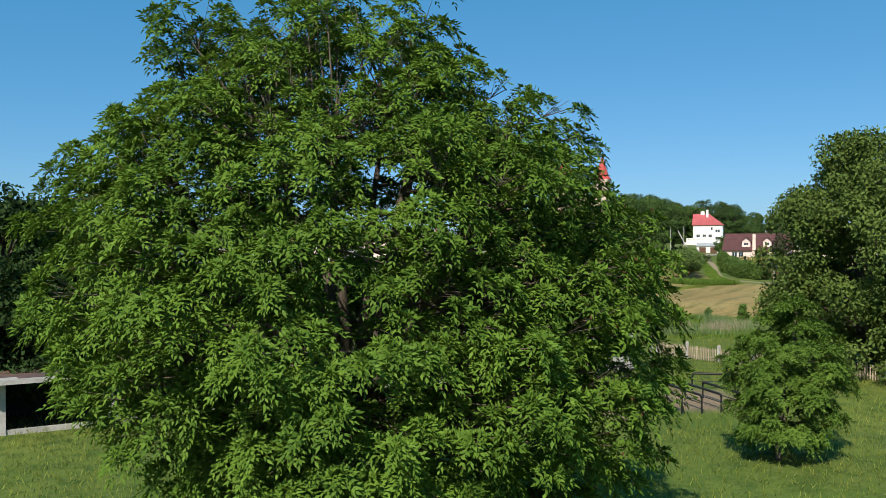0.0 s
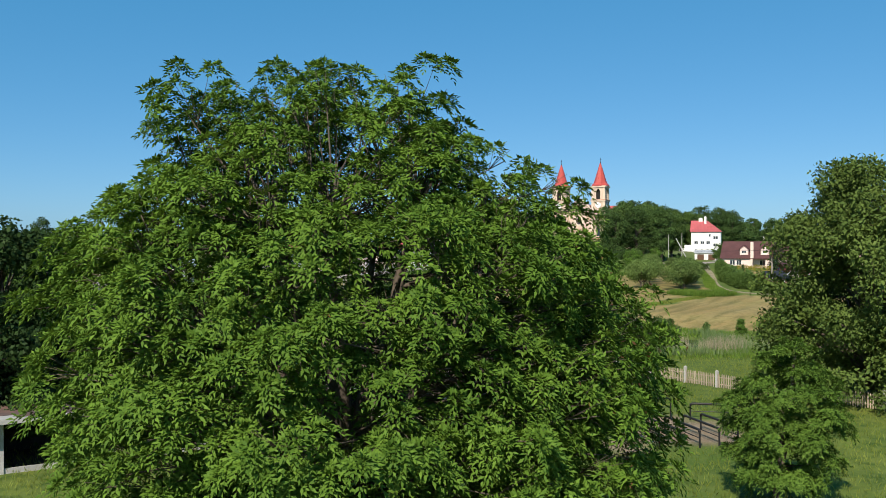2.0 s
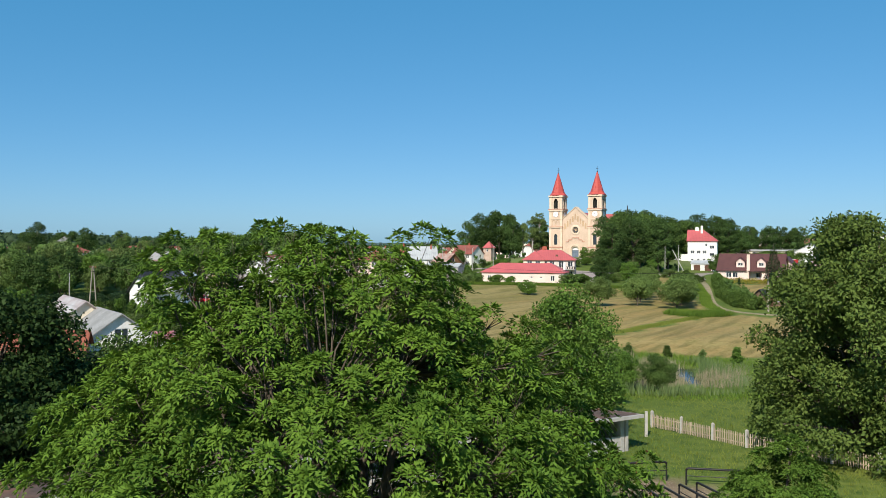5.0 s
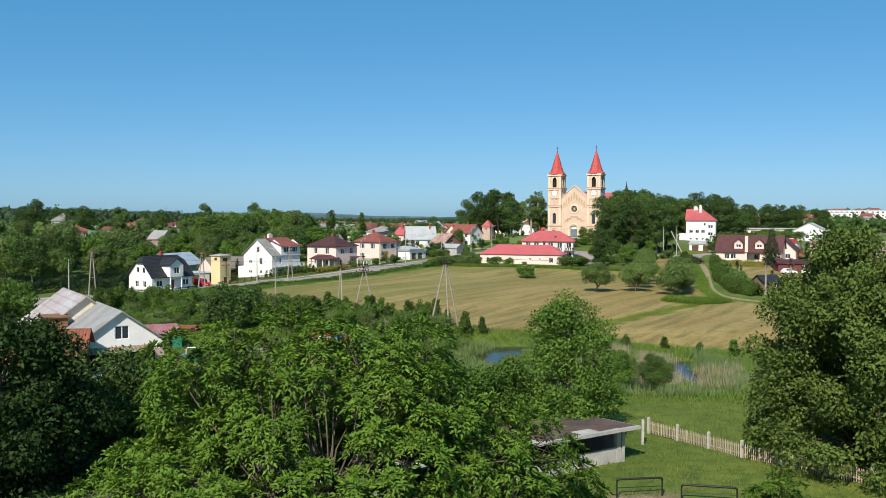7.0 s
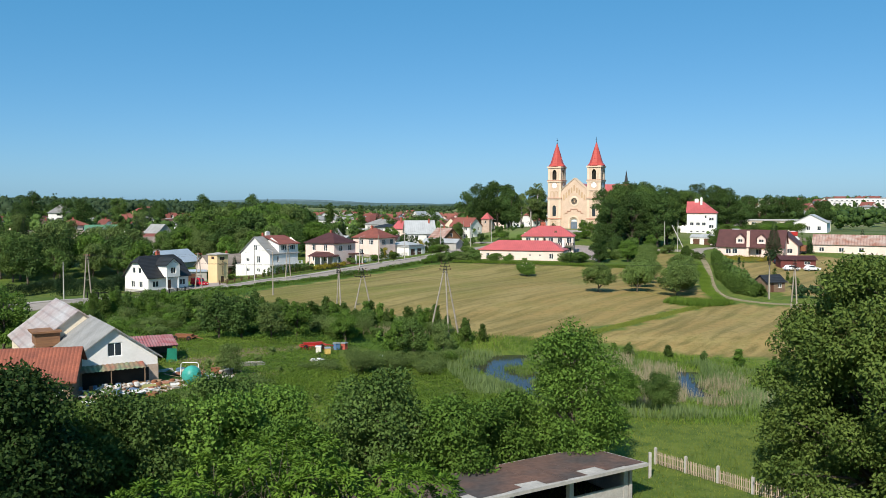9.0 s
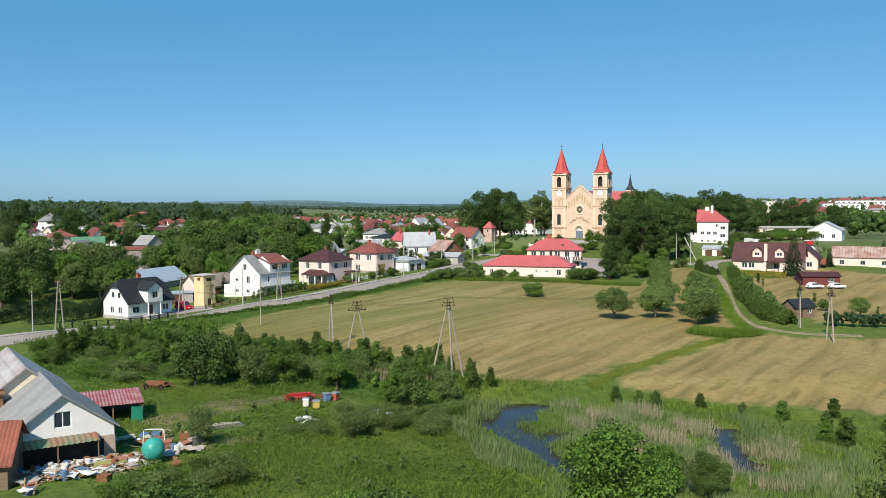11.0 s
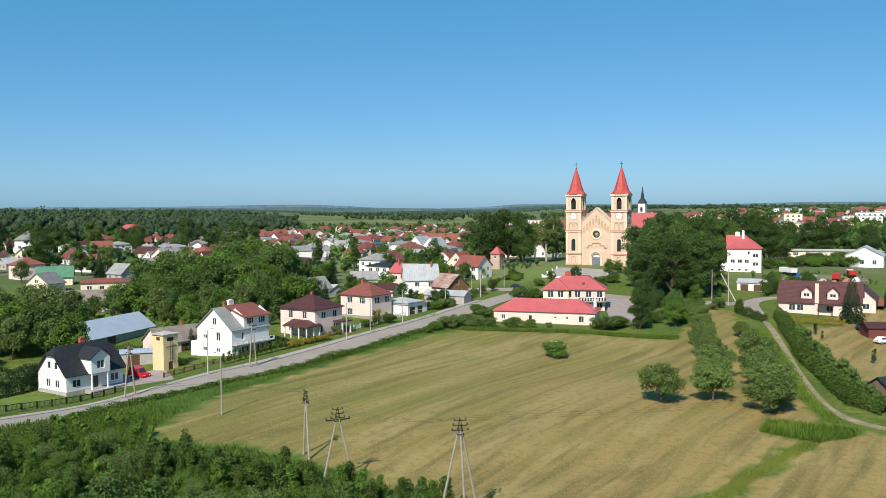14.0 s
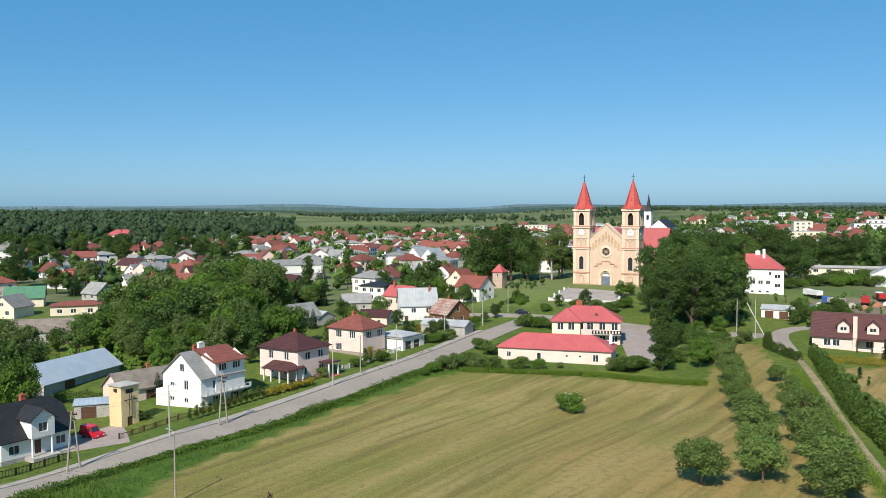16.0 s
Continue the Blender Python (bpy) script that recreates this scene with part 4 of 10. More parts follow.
def young_ash(x0, y0):
    """A young ash: a forked stem and loose lobes of feathered leaves with gaps between."""
    rng = np.random.default_rng(64)
    zs, lo, hi = (0.2, 1.2, 2.2, 3.2, 4.2, 5.2, 6.2, 6.9), (-1.2, -1.6, -2.0, -2.3, -2.2, -1.0, 0.0, 0.6), (1.6, 2.5, 2.6, 3.0, 3.0, 2.4, 1.9, 1.3)
    g = h_at(x0, y0)
    lobes = []
    for _ in range(4000):
        z = rng.uniform(0.8, 6.5)
        a, b = np.interp(z, zs, lo), np.interp(z, zs, hi)
        r = (b - a) / 2
        q, k = rng.uniform(0, 6.28), max(0.0, r - 0.45) * rng.uniform(0.1, 1.0) ** 0.4
        p = np.array([x0 + (a + b) / 2 + math.cos(q) * k, y0 + math.sin(q) * k * 0.85, g + z])
        if lobes and np.min(np.linalg.norm((np.array(lobes) - p) * (0.85, 0.85, 1.35), axis=1)) < 0.98:
            continue
        lobes.append(p)
        if len(lobes) >= 38:
            break
    tips, ups = [], []
    mid = np.array([x0 + 0.3, y0, g + 3.0])
    for p in lobes:
        out = unit((p - mid) * (1, 1, 0.5))
        mine = []
        for _ in range(70):
            v = unit(rng.normal(size=3) * 0.8 + (0, 0, 0.45) + out * 0.4)
            q = p + v * rng.uniform(0.25, 0.68) * np.array([1.2, 1.2, 0.6])
            if mine and np.min(np.linalg.norm(np.array(mine) - q, axis=1)) < 0.27:
                continue
            mine.append(q)
            ups.append(unit(out * 0.4 + v * 0.4 + (0, 0, 0.8)))
            if len(mine) >= 13:
                break
        tips += mine
    Q, _ = feather_tufts(rng, np.array(tips), np.array(ups), 20, 0.18, 0.34, 0.10, 0.15)
    thing = empty("young_tree", pose(0, 0, 0), "young green ash tree with a forked stem in the meadow", "tree")
    part("crown", quads_mesh("crown", Q, YOUNGLEAF), None, thing)
    s = Shape()
    s.tube([(x0, y0, g - 0.3), (x0, y0, g + 0.7)], [0.13, 0.11], 8)
    forks = []
    for dx, dy, top in ((-0.9, 0.1, 4.4), (0.6, -0.2, 5.6), (1.5, 0.5, 4.4), (0.9, 0.2, 6.3)):
        path = [np.array([x0, y0, g + 0.6]), np.array([x0 + dx * 0.3, y0 + dy * 0.3, g + 1.0 + top * 0.25]), np.array([x0 + dx * 0.75, y0 + dy * 0.8, g + top * 0.7]), np.array([x0 + dx, y0 + dy, g + top])]
        s.tube(path, [0.09, 0.07, 0.045, 0.02], 7)
        forks += [path[0] + (path[1] - path[0]) * 0.6] + [path[n] + (path[n + 1] - path[n]) * f for n in (1, 2) for f in (0.0, 0.5)]
    for p in lobes:
        d = [np.linalg.norm(f - p) + 2.0 * max(0.0, f[2] - p[2]) for f in forks]
        b = forks[int(np.argmin(d))]
        s.tube([b, b * 0.5 + p * 0.5 + (0, 0, -0.1), p], [0.03, 0.02, 0.01], 5)
    part("trunk", s.mesh("trunk", BARK, True), None, thing)


def ash_tree(x0, y0):
    """The tall ash: limbs that fork, drooping sprays of feathered leaves in flat pads with gaps between."""
    rng = np.random.default_rng(21)
    mid_x = lambda z: np.interp(z, ASH_Z, (np.array(ASH_L) + ASH_R) / 2)
    rad = lambda z: np.interp(z, ASH_Z, (np.array(ASH_R) - ASH_L) / 2)
    # billows of the crown, then leaf pads over the sunny side of each billow
    B = []
    tries = 0
    while len(B) < 145 and tries < 60000:
        tries += 1
        z = rng.uniform(1.9, 12.4)
        r = rad(z)
        if rng.uniform() > r / 8:
            continue
        a = rng.uniform(0, 2 * math.pi)
        k = max(0.0, r - (1.75 if z < 9.8 else 0.9)) * rng.uniform(0.4, 1.0) ** 0.35
        p = np.array([mid_x(z) + math.cos(a) * k, y0 + math.sin(a) * k * 0.95, z])
        if p[0] < -5.6 and z > 6.8:
            p[1] = y0 - 0.6 - abs(p[1] - y0) * 0.7
        if -6.0 < p[0] < -2.0 and 10.4 < z < 11.6 and rng.uniform() < 0.55:
            continue
        if p[0] > 1.4 and z > 7.6 and rng.uniform() < 0.75:
            continue
        if B and np.min(np.linalg.norm((np.array(B) - p) * (1, 1, 1.15), axis=1)) < (1.42 if z < 8.6 else 1.25):
            continue
        B.append(p)
    for bx, bz in ((-4.7, 12.9), (-5.4, 12.4), (-5.6, 11.8), (-3.3, 13.0), (-2.3, 12.8), (-1.2, 12.8), (-0.5, 12.1), (0.0, 11.5), (-7.3, 9.6), (-7.8, 8.6), (-4.0, 12.2), (-2.0, 12.0), (-2.6, 11.2), (-3.4, 11.6)):
        B.append(np.array([bx, y0 + rng.uniform(-1.2, 0.8), bz]))
    for gx in np.arange(-9.2, 4.0, 1.5):
        for gz in np.arange(2.2, 8.0, 1.3):
            r = rad(gz) - 1.5
            dx = gx - mid_x(gz)
            if abs(dx) > r or (gx > 2.0 and gz > 7.4) or rng.uniform() < 0.12:
                continue
            seen = [math.hypot(q[0] - gx, q[2] - gz) for q in B if q[1] < y0 + 0.5]
            if seen and min(seen) < 1.2:
                continue
            B.append(np.array([gx, y0 - 0.9 * math.sqrt(max(0.0, r * r - dx * dx)), gz]))
    C, R = [], []
    for p in B:
        size = rng.uniform(1.0, 1.45) * (0.66 if p[2] > 9.4 else 1.0)
        out = unit((p - (x0, y0, 5.0)) * (1, 1, 0.6))
        mine = []
        for _ in range(60):
            d = unit(rng.normal(size=3) * 0.75 + out * 0.75 + (0, 0, 0.35))
            q = p + d * size * rng.uniform(0.5, 1.0) * np.array([1, 1, 1.0])
            if mine and np.min(np.linalg.norm(np.array(mine) - q, axis=1)) < 0.55:
                continue
            mine.append(q)
            if len(mine) >= 6:
                break
        C += mine
        R += [rng.uniform(0.5, 0.82) for _ in mine]
    for p, size in (((1.5, 20.2, 11.7), 0.45), ((2.3, 21.0, 11.2), 0.5), ((3.0, 20.2, 10.5), 0.55), ((2.8, 19.5, 11.1), 0.35)):
        C.append(np.array(p))
        R.append(size)
    C, R = np.array(C), np.array(R)
    # twigs' tips over the upper side of each pad, well apart
    tips, ups = [], []
    for c, r in zip(C, R):
        mine = []
        outward = unit((c - (x0, y0, 6.0)) * (1, 1, 0.5))
        for _ in range(40):
            v = unit(rng.normal(size=3) * 0.8 + (0, 0, 0.5) + outward * 0.5)
            q = c + v * r * rng.uniform(0.45, 1.1) * np.array([1.1, 1.1, 0.78])
            if mine and np.min(np.linalg.norm(np.array(mine) - q, axis=1)) < 0.36:
                continue
            mine.append(q)
            ups.append(unit(outward * 0.45 + v * 0.35 + (0, 0, 0.8)))
            if len(mine) >= 6:
                break
        tips += mine
    tips, ups = np.array(tips), np.array(ups)
    # keep the tufts apart, so that shade shows between them
    keep = []
    for i in rng.permutation(len(tips)):
        if not keep or np.min(np.sum((tips[keep] - tips[i]) ** 2, axis=1)) > (0.46 if tips[i][2] < 10.5 else 0.52) ** 2:
            keep.append(i)
    tips, ups = tips[keep], ups[keep]
    Q, tb = feather_tufts(rng, tips, ups, 24, 0.24, 0.42, 0.11, 0.165)
    m = len(tb)
    thing = empty("ash_tree", pose(0, 0, 0), "tall green ash tree with feathery drooping leaves", "tree")
    part("crown", quads_mesh("crown", Q, ASHLEAF), None, thing)
    # a thin, partly dry right flank
    dry = (tb[:, 0] > x0 + 5.0) & (rng.uniform(size=m) < 0.12)
    kb = tb[dry] + rng.normal(size=(dry.sum(), 3)) * 0.12
    part("dry_leaves", quads_mesh("dry_leaves", leaf_quads(rng, kb, unit(rng.normal(size=(len(kb), 3)) + (0, 0, -0.8)), 0.13, 0.05), REDLEAF), None, thing, "dry reddish-brown leaf tufts")
    # trunk, forks, limbs
    s = Shape()
    g = h_at(x0, y0)
    s.tube([(x0, y0, g - 0.3), (x0 + 0.05, y0, g + 1.5), (x0 - 0.1, y0 + 0.1, 3.6)], [0.42, 0.36, 0.33], 12)
    mains = []
    for k in range(9):
        a = 2 * math.pi * k / 9 + rng.uniform(-0.2, 0.2)
        far = rng.uniform(0.45, 0.7)
        zt = rng.uniform(8.5, 12.3)
        r = rad(zt) * far
        p = [np.array([x0 - 0.1, y0 + 0.1, 3.3]), np.array([x0 + math.cos(a) * r * 0.35, y0 + math.sin(a) * r * 0.35, 3.3 + (zt - 3.3) * 0.35]), np.array([mid_x(zt) + math.cos(a) * r * 0.75, y0 + math.sin(a) * r * 0.75, 3.3 + (zt - 3.3) * 0.72]), np.array([mid_x(zt) + math.cos(a) * r, y0 + math.sin(a) * r, zt])]
        s.tube(p, [0.19, 0.14, 0.09, 0.05], 7)
        for i in range(3):
            for f in (0.0, 0.33, 0.66):
                mains.append(p[i] + (p[i + 1] - p[i]) * f)
    mains = np.array(mains[2:])
    for c, r in zip(C, R):
        low = mains - (0, 0, 0.0)
        dist = np.linalg.norm((low - c) * (1, 1, 1.0), axis=1) + np.maximum(0, low[:, 2] - c[2] + 0.2) * 2.5
        b = low[np.argmin(dist)]
        mid = b * 0.5 + c * 0.5 + (0, 0, -0.18) + rng.normal(size=3) * 0.12
        s.tube([b, mid, c], [0.034, 0.022, 0.011], 5)
        for _ in range(4):
            t = c + unit(rng.normal(size=3) + (0, 0, 0.3)) * r * 0.85
            s.tube([c * 0.7 + mid * 0.3, t], [0.009, 0.004], 4)
    part("trunk", s.mesh("trunk", BARK, True), None, thing)
    return thing
# ---------------------------------------------------------------- ground, water, roads
def graded(lo, a, b, hi, fine, grow=1.18):
    c = list(np.arange(a, b + fine / 2, fine))
    s, v = fine, c[-1]
    while v < hi:
        s *= grow
        v += s
        c.append(min(v, hi))
    s, v = fine, a
    while v > lo:
        s *= grow
        v -= s
        c.insert(0, max(v, lo))
    return np.array(c)


FIELD = [(-40, 164), (-41, 171), (-39, 178), (-37, 187), (-34, 194), (-27.5, 206), (-19.5, 222.5), (-10, 235), (-0.6, 248), (6.3, 252), (16.4, 250), (33, 247), (43.5, 241.8), (53, 239.5), (58, 252), (72, 284), (79, 280), (71, 240), (62, 206), (57, 184), (54, 169.5), (45.9, 160.2), (37.2, 152.5), (26.2, 141.5), (19.8, 134.6), (13.6, 133), (8.3, 134.3), (3.7, 137), (-2, 139.5), (-12, 152), (-26, 163)]
GARDENS = [(72, 178), (110, 168), (126, 215), (134, 258), (116, 286), (104, 272), (96, 254), (86, 254), (78, 222)]
FIELD2 = [(24.3, 131.2), (27, 136), (35.4, 146.2), (46.7, 157.6), (55, 165.3), (66, 162), (130, 150), (150, 120), (62, 117), (50, 122), (43, 124.3), (38.3, 125), (33.5, 126), (28, 128.8)]
LAWNS = [[(-68, 197), (-74, 200), (-82, 196), (-72, 184)], [(-52, 228), (-45, 224), (-36, 236), (-40, 244)], [(8, 346), (30, 340), (42, 364), (30, 394), (12, 382)], [(112, 356), (128, 350), (150, 366), (140, 384), (118, 372)], [(-34, 244), (-26, 250), (-30, 262), (-40, 254)]]
RANKS = [[(-68, 160), (-57, 184), (-45, 202), (-35, 217), (-23, 238), (-12, 258), (0, 281), (6, 253.5), (-1, 249.5), (-11, 235.8), (-20.4, 223.2), (-28.4, 206.6), (-35, 194), (-38, 187), (-40, 178), (-41, 165), (-26, 161), (-10, 150), (4, 134), (4, 122), (-14, 127), (-36, 134), (-46, 128), (-64, 140)], [(46, 170), (56, 164.5), (50, 161), (44, 165.5)]]
SOILS = [[(8.5, 42), (16, 44), (17, 52), (9.5, 50.5)], [(-34, 112), (-30, 108.5), (-23, 117), (-15.2, 122.8), (-15.5, 126.5), (-24.5, 122)], [(-25, 101), (-21, 99.5), (-19, 103), (-23, 105)], [(104, 322), (118, 326), (146, 338), (146, 356), (124, 352), (108, 338)]]


def make_ground():
    xs, ys = graded(-3600, -100, 140, 3600, 1.5), graded(-400, 12, 320, 4900, 1.5)
    X, Y = np.meshgrid(xs, ys)
    Z = H(X, Y)
    rough = np.sin(X * 0.31 + 1.7 * np.sin(Y * 0.23)) * np.cos(Y * 0.27 + X * 0.11) * 0.06
    Z = Z + rough
    me = bpy.data.meshes.new("ground")
    nx, ny = len(xs), len(ys)
    idx = np.arange(nx * ny).reshape(ny, nx)
    q = np.stack([idx[:-1, :-1], idx[:-1, 1:], idx[1:, 1:], idx[1:, :-1]], -1).reshape(-1, 4)
    me.vertices.add(nx * ny)
    me.vertices.foreach_set("co", np.stack([X, Y, Z], -1).astype(np.float32).ravel())
    me.loops.add(q.size)
    me.loops.foreach_set("vertex_index", q.astype(np.int32).ravel())
    me.polygons.add(len(q))
    me.polygons.foreach_set("loop_start", np.arange(0, q.size, 4, dtype=np.int32))
    me.polygons.foreach_set("loop_total", np.full(len(q), 4, dtype=np.int32))
    me.polygons.foreach_set("use_smooth", np.ones(len(q), bool))
    me.update(calc_edges=True)
    jx = X + 0.8 * np.sin(Y * 0.9) + 0.5 * np.sin(Y * 2.3 + X)
    jy = Y + 0.8 * np.sin(X * 0.8 + 1) + 0.5 * np.sin(X * 2.1)
    zones = {"mown": inside(jx, jy, FIELD) | inside(jx, jy, FIELD2) | inside(jx, jy, GARDENS), "lawn": np.logical_or.reduce([inside(X, Y, p) for p in LAWNS]),
             "soil": np.logical_or.reduce([inside(jx, jy, p) for p in SOILS]), "far": ease(Y, 320, 400), "rank": np.logical_or.reduce([inside(jx, jy, p) for p in RANKS])}
    for k, v in zones.items():
        a = me.attributes.new(k, "FLOAT", "POINT")
        a.data.foreach_set("value", v.astype(np.float32).ravel())
    me.materials.append(GROUND)
    return tagged(new("ground", me), "rolling meadow and freshly mown hay field around a small town", "ground", kind="structure")


make_ground()
s = Shape().poly([(2, 92, -2.6), (18, 91, -2.6), (19, 112, -2.6), (15, 129.5, -2.6), (6, 129.5, -2.6), (2, 116, -2.6)])
tagged(new("water", s.mesh("water", WATER)), "dark still pond water among reeds", "pond", kind="structure")
s = Shape().poly([(26, 93, -2.6), (34, 94, -2.6), (37, 114, -2.6), (31, 117, -2.6), (27, 108, -2.6)])
tagged(new("water", s.mesh("water", WATER)), "dark narrow pool among dry reeds", "pond", kind="structure")

ROAD = [(-140, 90), (-98, 138), (-67.9, 168.6), (-57.5, 184.3), (-44.9, 200), (-34.2, 214.5), (-21.3, 234.8), (-9.2, 254.2), (4.0, 277), (15.5, 298), (23, 312), (29, 321)]
strip("road", ROAD, (-3.5, 3.5), ASPHALT, 0.12, "worn light grey asphalt road with ragged edges", "road")
strip("pavement", ROAD[:10], (3.7, 5.6), PAVING, 0.2, "pale concrete pavement along the road", "pavement", across=2)
strip("road", [(-10, 333), (8, 330), (24, 324.5), (33, 320.5), (45, 313), (58, 303), (72, 294), (88, 290)], (-2.8, 2.8), ASPHALT, 0.135, "grey asphalt side road at a junction", "road")
strip("road", [(84, 273), (86.5, 284), (90, 295), (98, 302), (112, 302), (124, 296)], (-2.2, 2.2), ASPHALT, 0.15, "grey asphalt lane beside the orchard", "road")
strip("dirt_track", [(85.5, 277), (82.5, 264), (78.5, 248), (72.4, 226), (66.4, 206.5), (61.6, 190), (58.2, 176), (58.3, 169), (61, 165.8), (66, 164.2), (74, 163)], (-0.8, 0.8), GRAVEL, 0.10, "sandy farm track with a bare worn surface", "track")
apron("yard", [(46, 306), (58, 300), (50, 258), (44, 268), (46, 284)], YARD, 0.12, "reddish grey paved yard beside the parish house", "yard")
apron("forecourt", [(36, 346), (46, 369), (64, 358), (56, 338)], PAVING, 0.25, "pale paved forecourt in front of the church", "forecourt")
apron("works_yard", [(106, 330), (112, 322), (136, 324), (150, 342), (152, 354), (138, 358), (120, 348), (110, 340)], CINDER, 0.10, "trodden brown earth and cinder of the works yard", "yard")
apron("driveway", [(-60, 205), (-64, 214), (-57, 222), (-53, 214), (-50, 207)], YARD, 0.13, "brown paved driveway beside the fire tower", "driveway")
# ---------------------------------------------------------------- houses along the road
h1 = house("white one-and-a-half storey house with an anthracite tiled roof", (-66.3, 198.4), 56, 11.5, 8.6, 3.6, 4.4, "x", 0.72, 0.55, WHITE, BLACKROOF,
           row("l", (2.4, 5.2), 0.9, 1.2, 1.4) + row("l", (2.9, 5.0), 4.2, 1.0, 1.3, 1) + row("f", (1.2, 8.9), 1.0, 1.7, 1.4) + row("f", (5.3,), 0.4, 1.1, 2.1, "door"), [(6.2, 4.6, 7.2, 8.9, 0.9, 0.6)], z=-0.6, plinth=0.4)
h2 = house("white three-storey gabled house with a grey and red roof", (-43.7, 226), 56, 10.5, 10.7, 6.2, 4.2, "x", 1.0, 0.4, WHITE, GREYROOF,
           row("l", (4.8, ), 6.9, 1.2, 1.5) + row("l", (5.9, ), 3.6, 1.2, 1.8) + row("l", (2.0,), 3.9, 1.1, 0.8) + row("l", (5.9,), 1.2, 1.1, 0.9) + row("l", (2.0,), 1.2, 1.1, 0.8) + row("f", (2.8, 7.2), 3.8, 2.0, 1.6, 3) + row("f", (2.8, 7.2), 1.0, 2.0, 1.4, 3), [(3.5, 6.0, 8.5, 11.2), (5.2, 6.0, 8.5, 11.6, 1.4, 0.6, WHITE)], z=0.6)
h3 = house("pale pink two-storey house with a brown hipped roof", (-29.0, 245), 56, 9.5, 11.0, 6.6, 2.6, "y", 0.0, 0.5, PINK, BROWNROOF,
           row("l", (2.6, 7.0), 4.2, 1.3, 1.7) + row("l", (2.6, 7.0), 5.6 - 4.4, 1.3, 1.6) + row("f", (2.2, 6.2), 4.2, 1.5, 1.6) + row("f", (1.2, 6.4), 1.0, 1.5, 1.6), z=2.2)
h4 = house("pink two-storey house with a red tiled hipped roof", (-17.8, 269.5), 56, 8.5, 10.5, 6.4, 2.6, "y", 0.0, 0.5, PINK, RUSTROOF,
           row("l", (2.2, 6.4), 4.0, 1.8, 1.7, 3) + row("l", (2.2,), 0.9, 1.8, 1.7, 3) + row("f", (1.4, 5.6), 4.0, 1.9, 1.7, 3), [(4.0, 6.0, 8.0, 9.8, 0.8, 0.6)], z=3.1)
long_red = house("long pale single-storey building with a red sheet hipped roof", (13.7, 266.1), -18, 25.8, 9.5, 3.5, 2.6, "x", 0.0, 0.4, PALEPINK, REDROOF,
                 row("f", (2.0,), 1.2, 1.0, 1.2) + row("f", (9.0,), 0.8, 1.0, 1.6, 1) + row("f", (15.5, 18.5), 1.7, 0.7, 0.5, 1) + row("f", (21.7,), 0.9, 1.3, 1.6), name="long_building", category="building", z=2.5)
rectory = house("two-storey parish house with a red sheet hipped roof", (28.9, 284.2), -12, 16.6, 9.5, 6.3, 3.0, "x", 0.0, 0.5, GREYPINK, REDROOF,
                row("f", (3.6, 6.0), 3.9, 1.6, 1.8, 2) + row("f", (8.4, 11.4, 14.4), 3.9, 1.6, 1.8, 2) + row("f", (11.4, 14.4), 0.9, 1.6, 1.6, 2), [(6, 5, 8.4, 10.0, 0.7, 0.7)], z=3.4)
white_villa = house("white three-storey house with a red hipped roof", (106.8, 363.4), -20, 12.0, 11.5, 8.9, 4.5, "x", 0.0, 0.5, WHITE, REDROOF,
                    row("f", (1.3, 3.8, 6.2), 3.3, 1.5, 1.3, 2) + row("f", (1.4, 3.9, 6.3), 0.4, 1.0, 0.7, 1) + row("f", (7.2,), 6.4, 0.8, 1.2, 1) + row("f", (9.0,), 5.4, 1.9, 1.3, 2) + row("f", (9.0,), 2.3, 1.9, 1.3, 2), [(3.6, 5.6, 11.2, 14.4, 1.6, 0.9, WHITE), (5.6, 4.2, 10.8, 15.0, 0.9, 0.9, WHITE)], z=8.0)
brown_house = house("large pink house with a dark brown steep roof and dormers", (91.5, 277.5), -29, 20.0, 10.0, 3.3, 5.0, "x", 1.0, 0.5, PINK, BROWNROOF,
                    row("f", (2.6, 4.6), 0.8, 1.6, 1.6) + row("f", (11.8, 15.6), 0.8, 1.8, 1.6), z=3.4)
fire_tower = house("yellow rendered fire brigade drying tower with flat roof", (-55.6, 218.6), 56, 3.6, 3.4, 7.7, 0.35, "x", 0.0, 0.3, YELLOW, GREYWALL,
                   row("f", (1.2,), 0.3, 1.1, 1.9, "door") + row("f", (0.9,), 6.3, 1.6, 0.8, 3) + row("l", (1.2,), 6.5, 1.1, 0.7, 3), frame_mat=FRAMEBROWN, name="fire_tower", category="tower", z=-0.8)
chapel = house("small square brick belfry with a red pyramid roof", (21.0, 393.5), -29, 4.0, 4.0, 6.4, 2.6, "x", 0.0, 0.35, BELFRY, REDROOF, row("f", (1.6,), 4.2, 0.8, 1.2, 1), name="bell_tower", category="tower", z=7.4)

# ---------------------------------------------------------------- church
def arch_line(w, spring, rise, n=10, pointed=False):
    """Points over an arch from its left springing to its right."""
    if not pointed:
        return [(w / 2 - math.cos(math.pi * i / n) * w / 2, spring + math.sin(math.pi * i / n) * rise) for i in range(n + 1)]
    half = [(w / 2 * (i / (n // 2)), spring + rise * math.sin(math.pi / 2 * (i / (n // 2)) ** 0.8)) for i in range(n // 2 + 1)]
    return half + [(w - x, z) for x, z in half[-2::-1]]


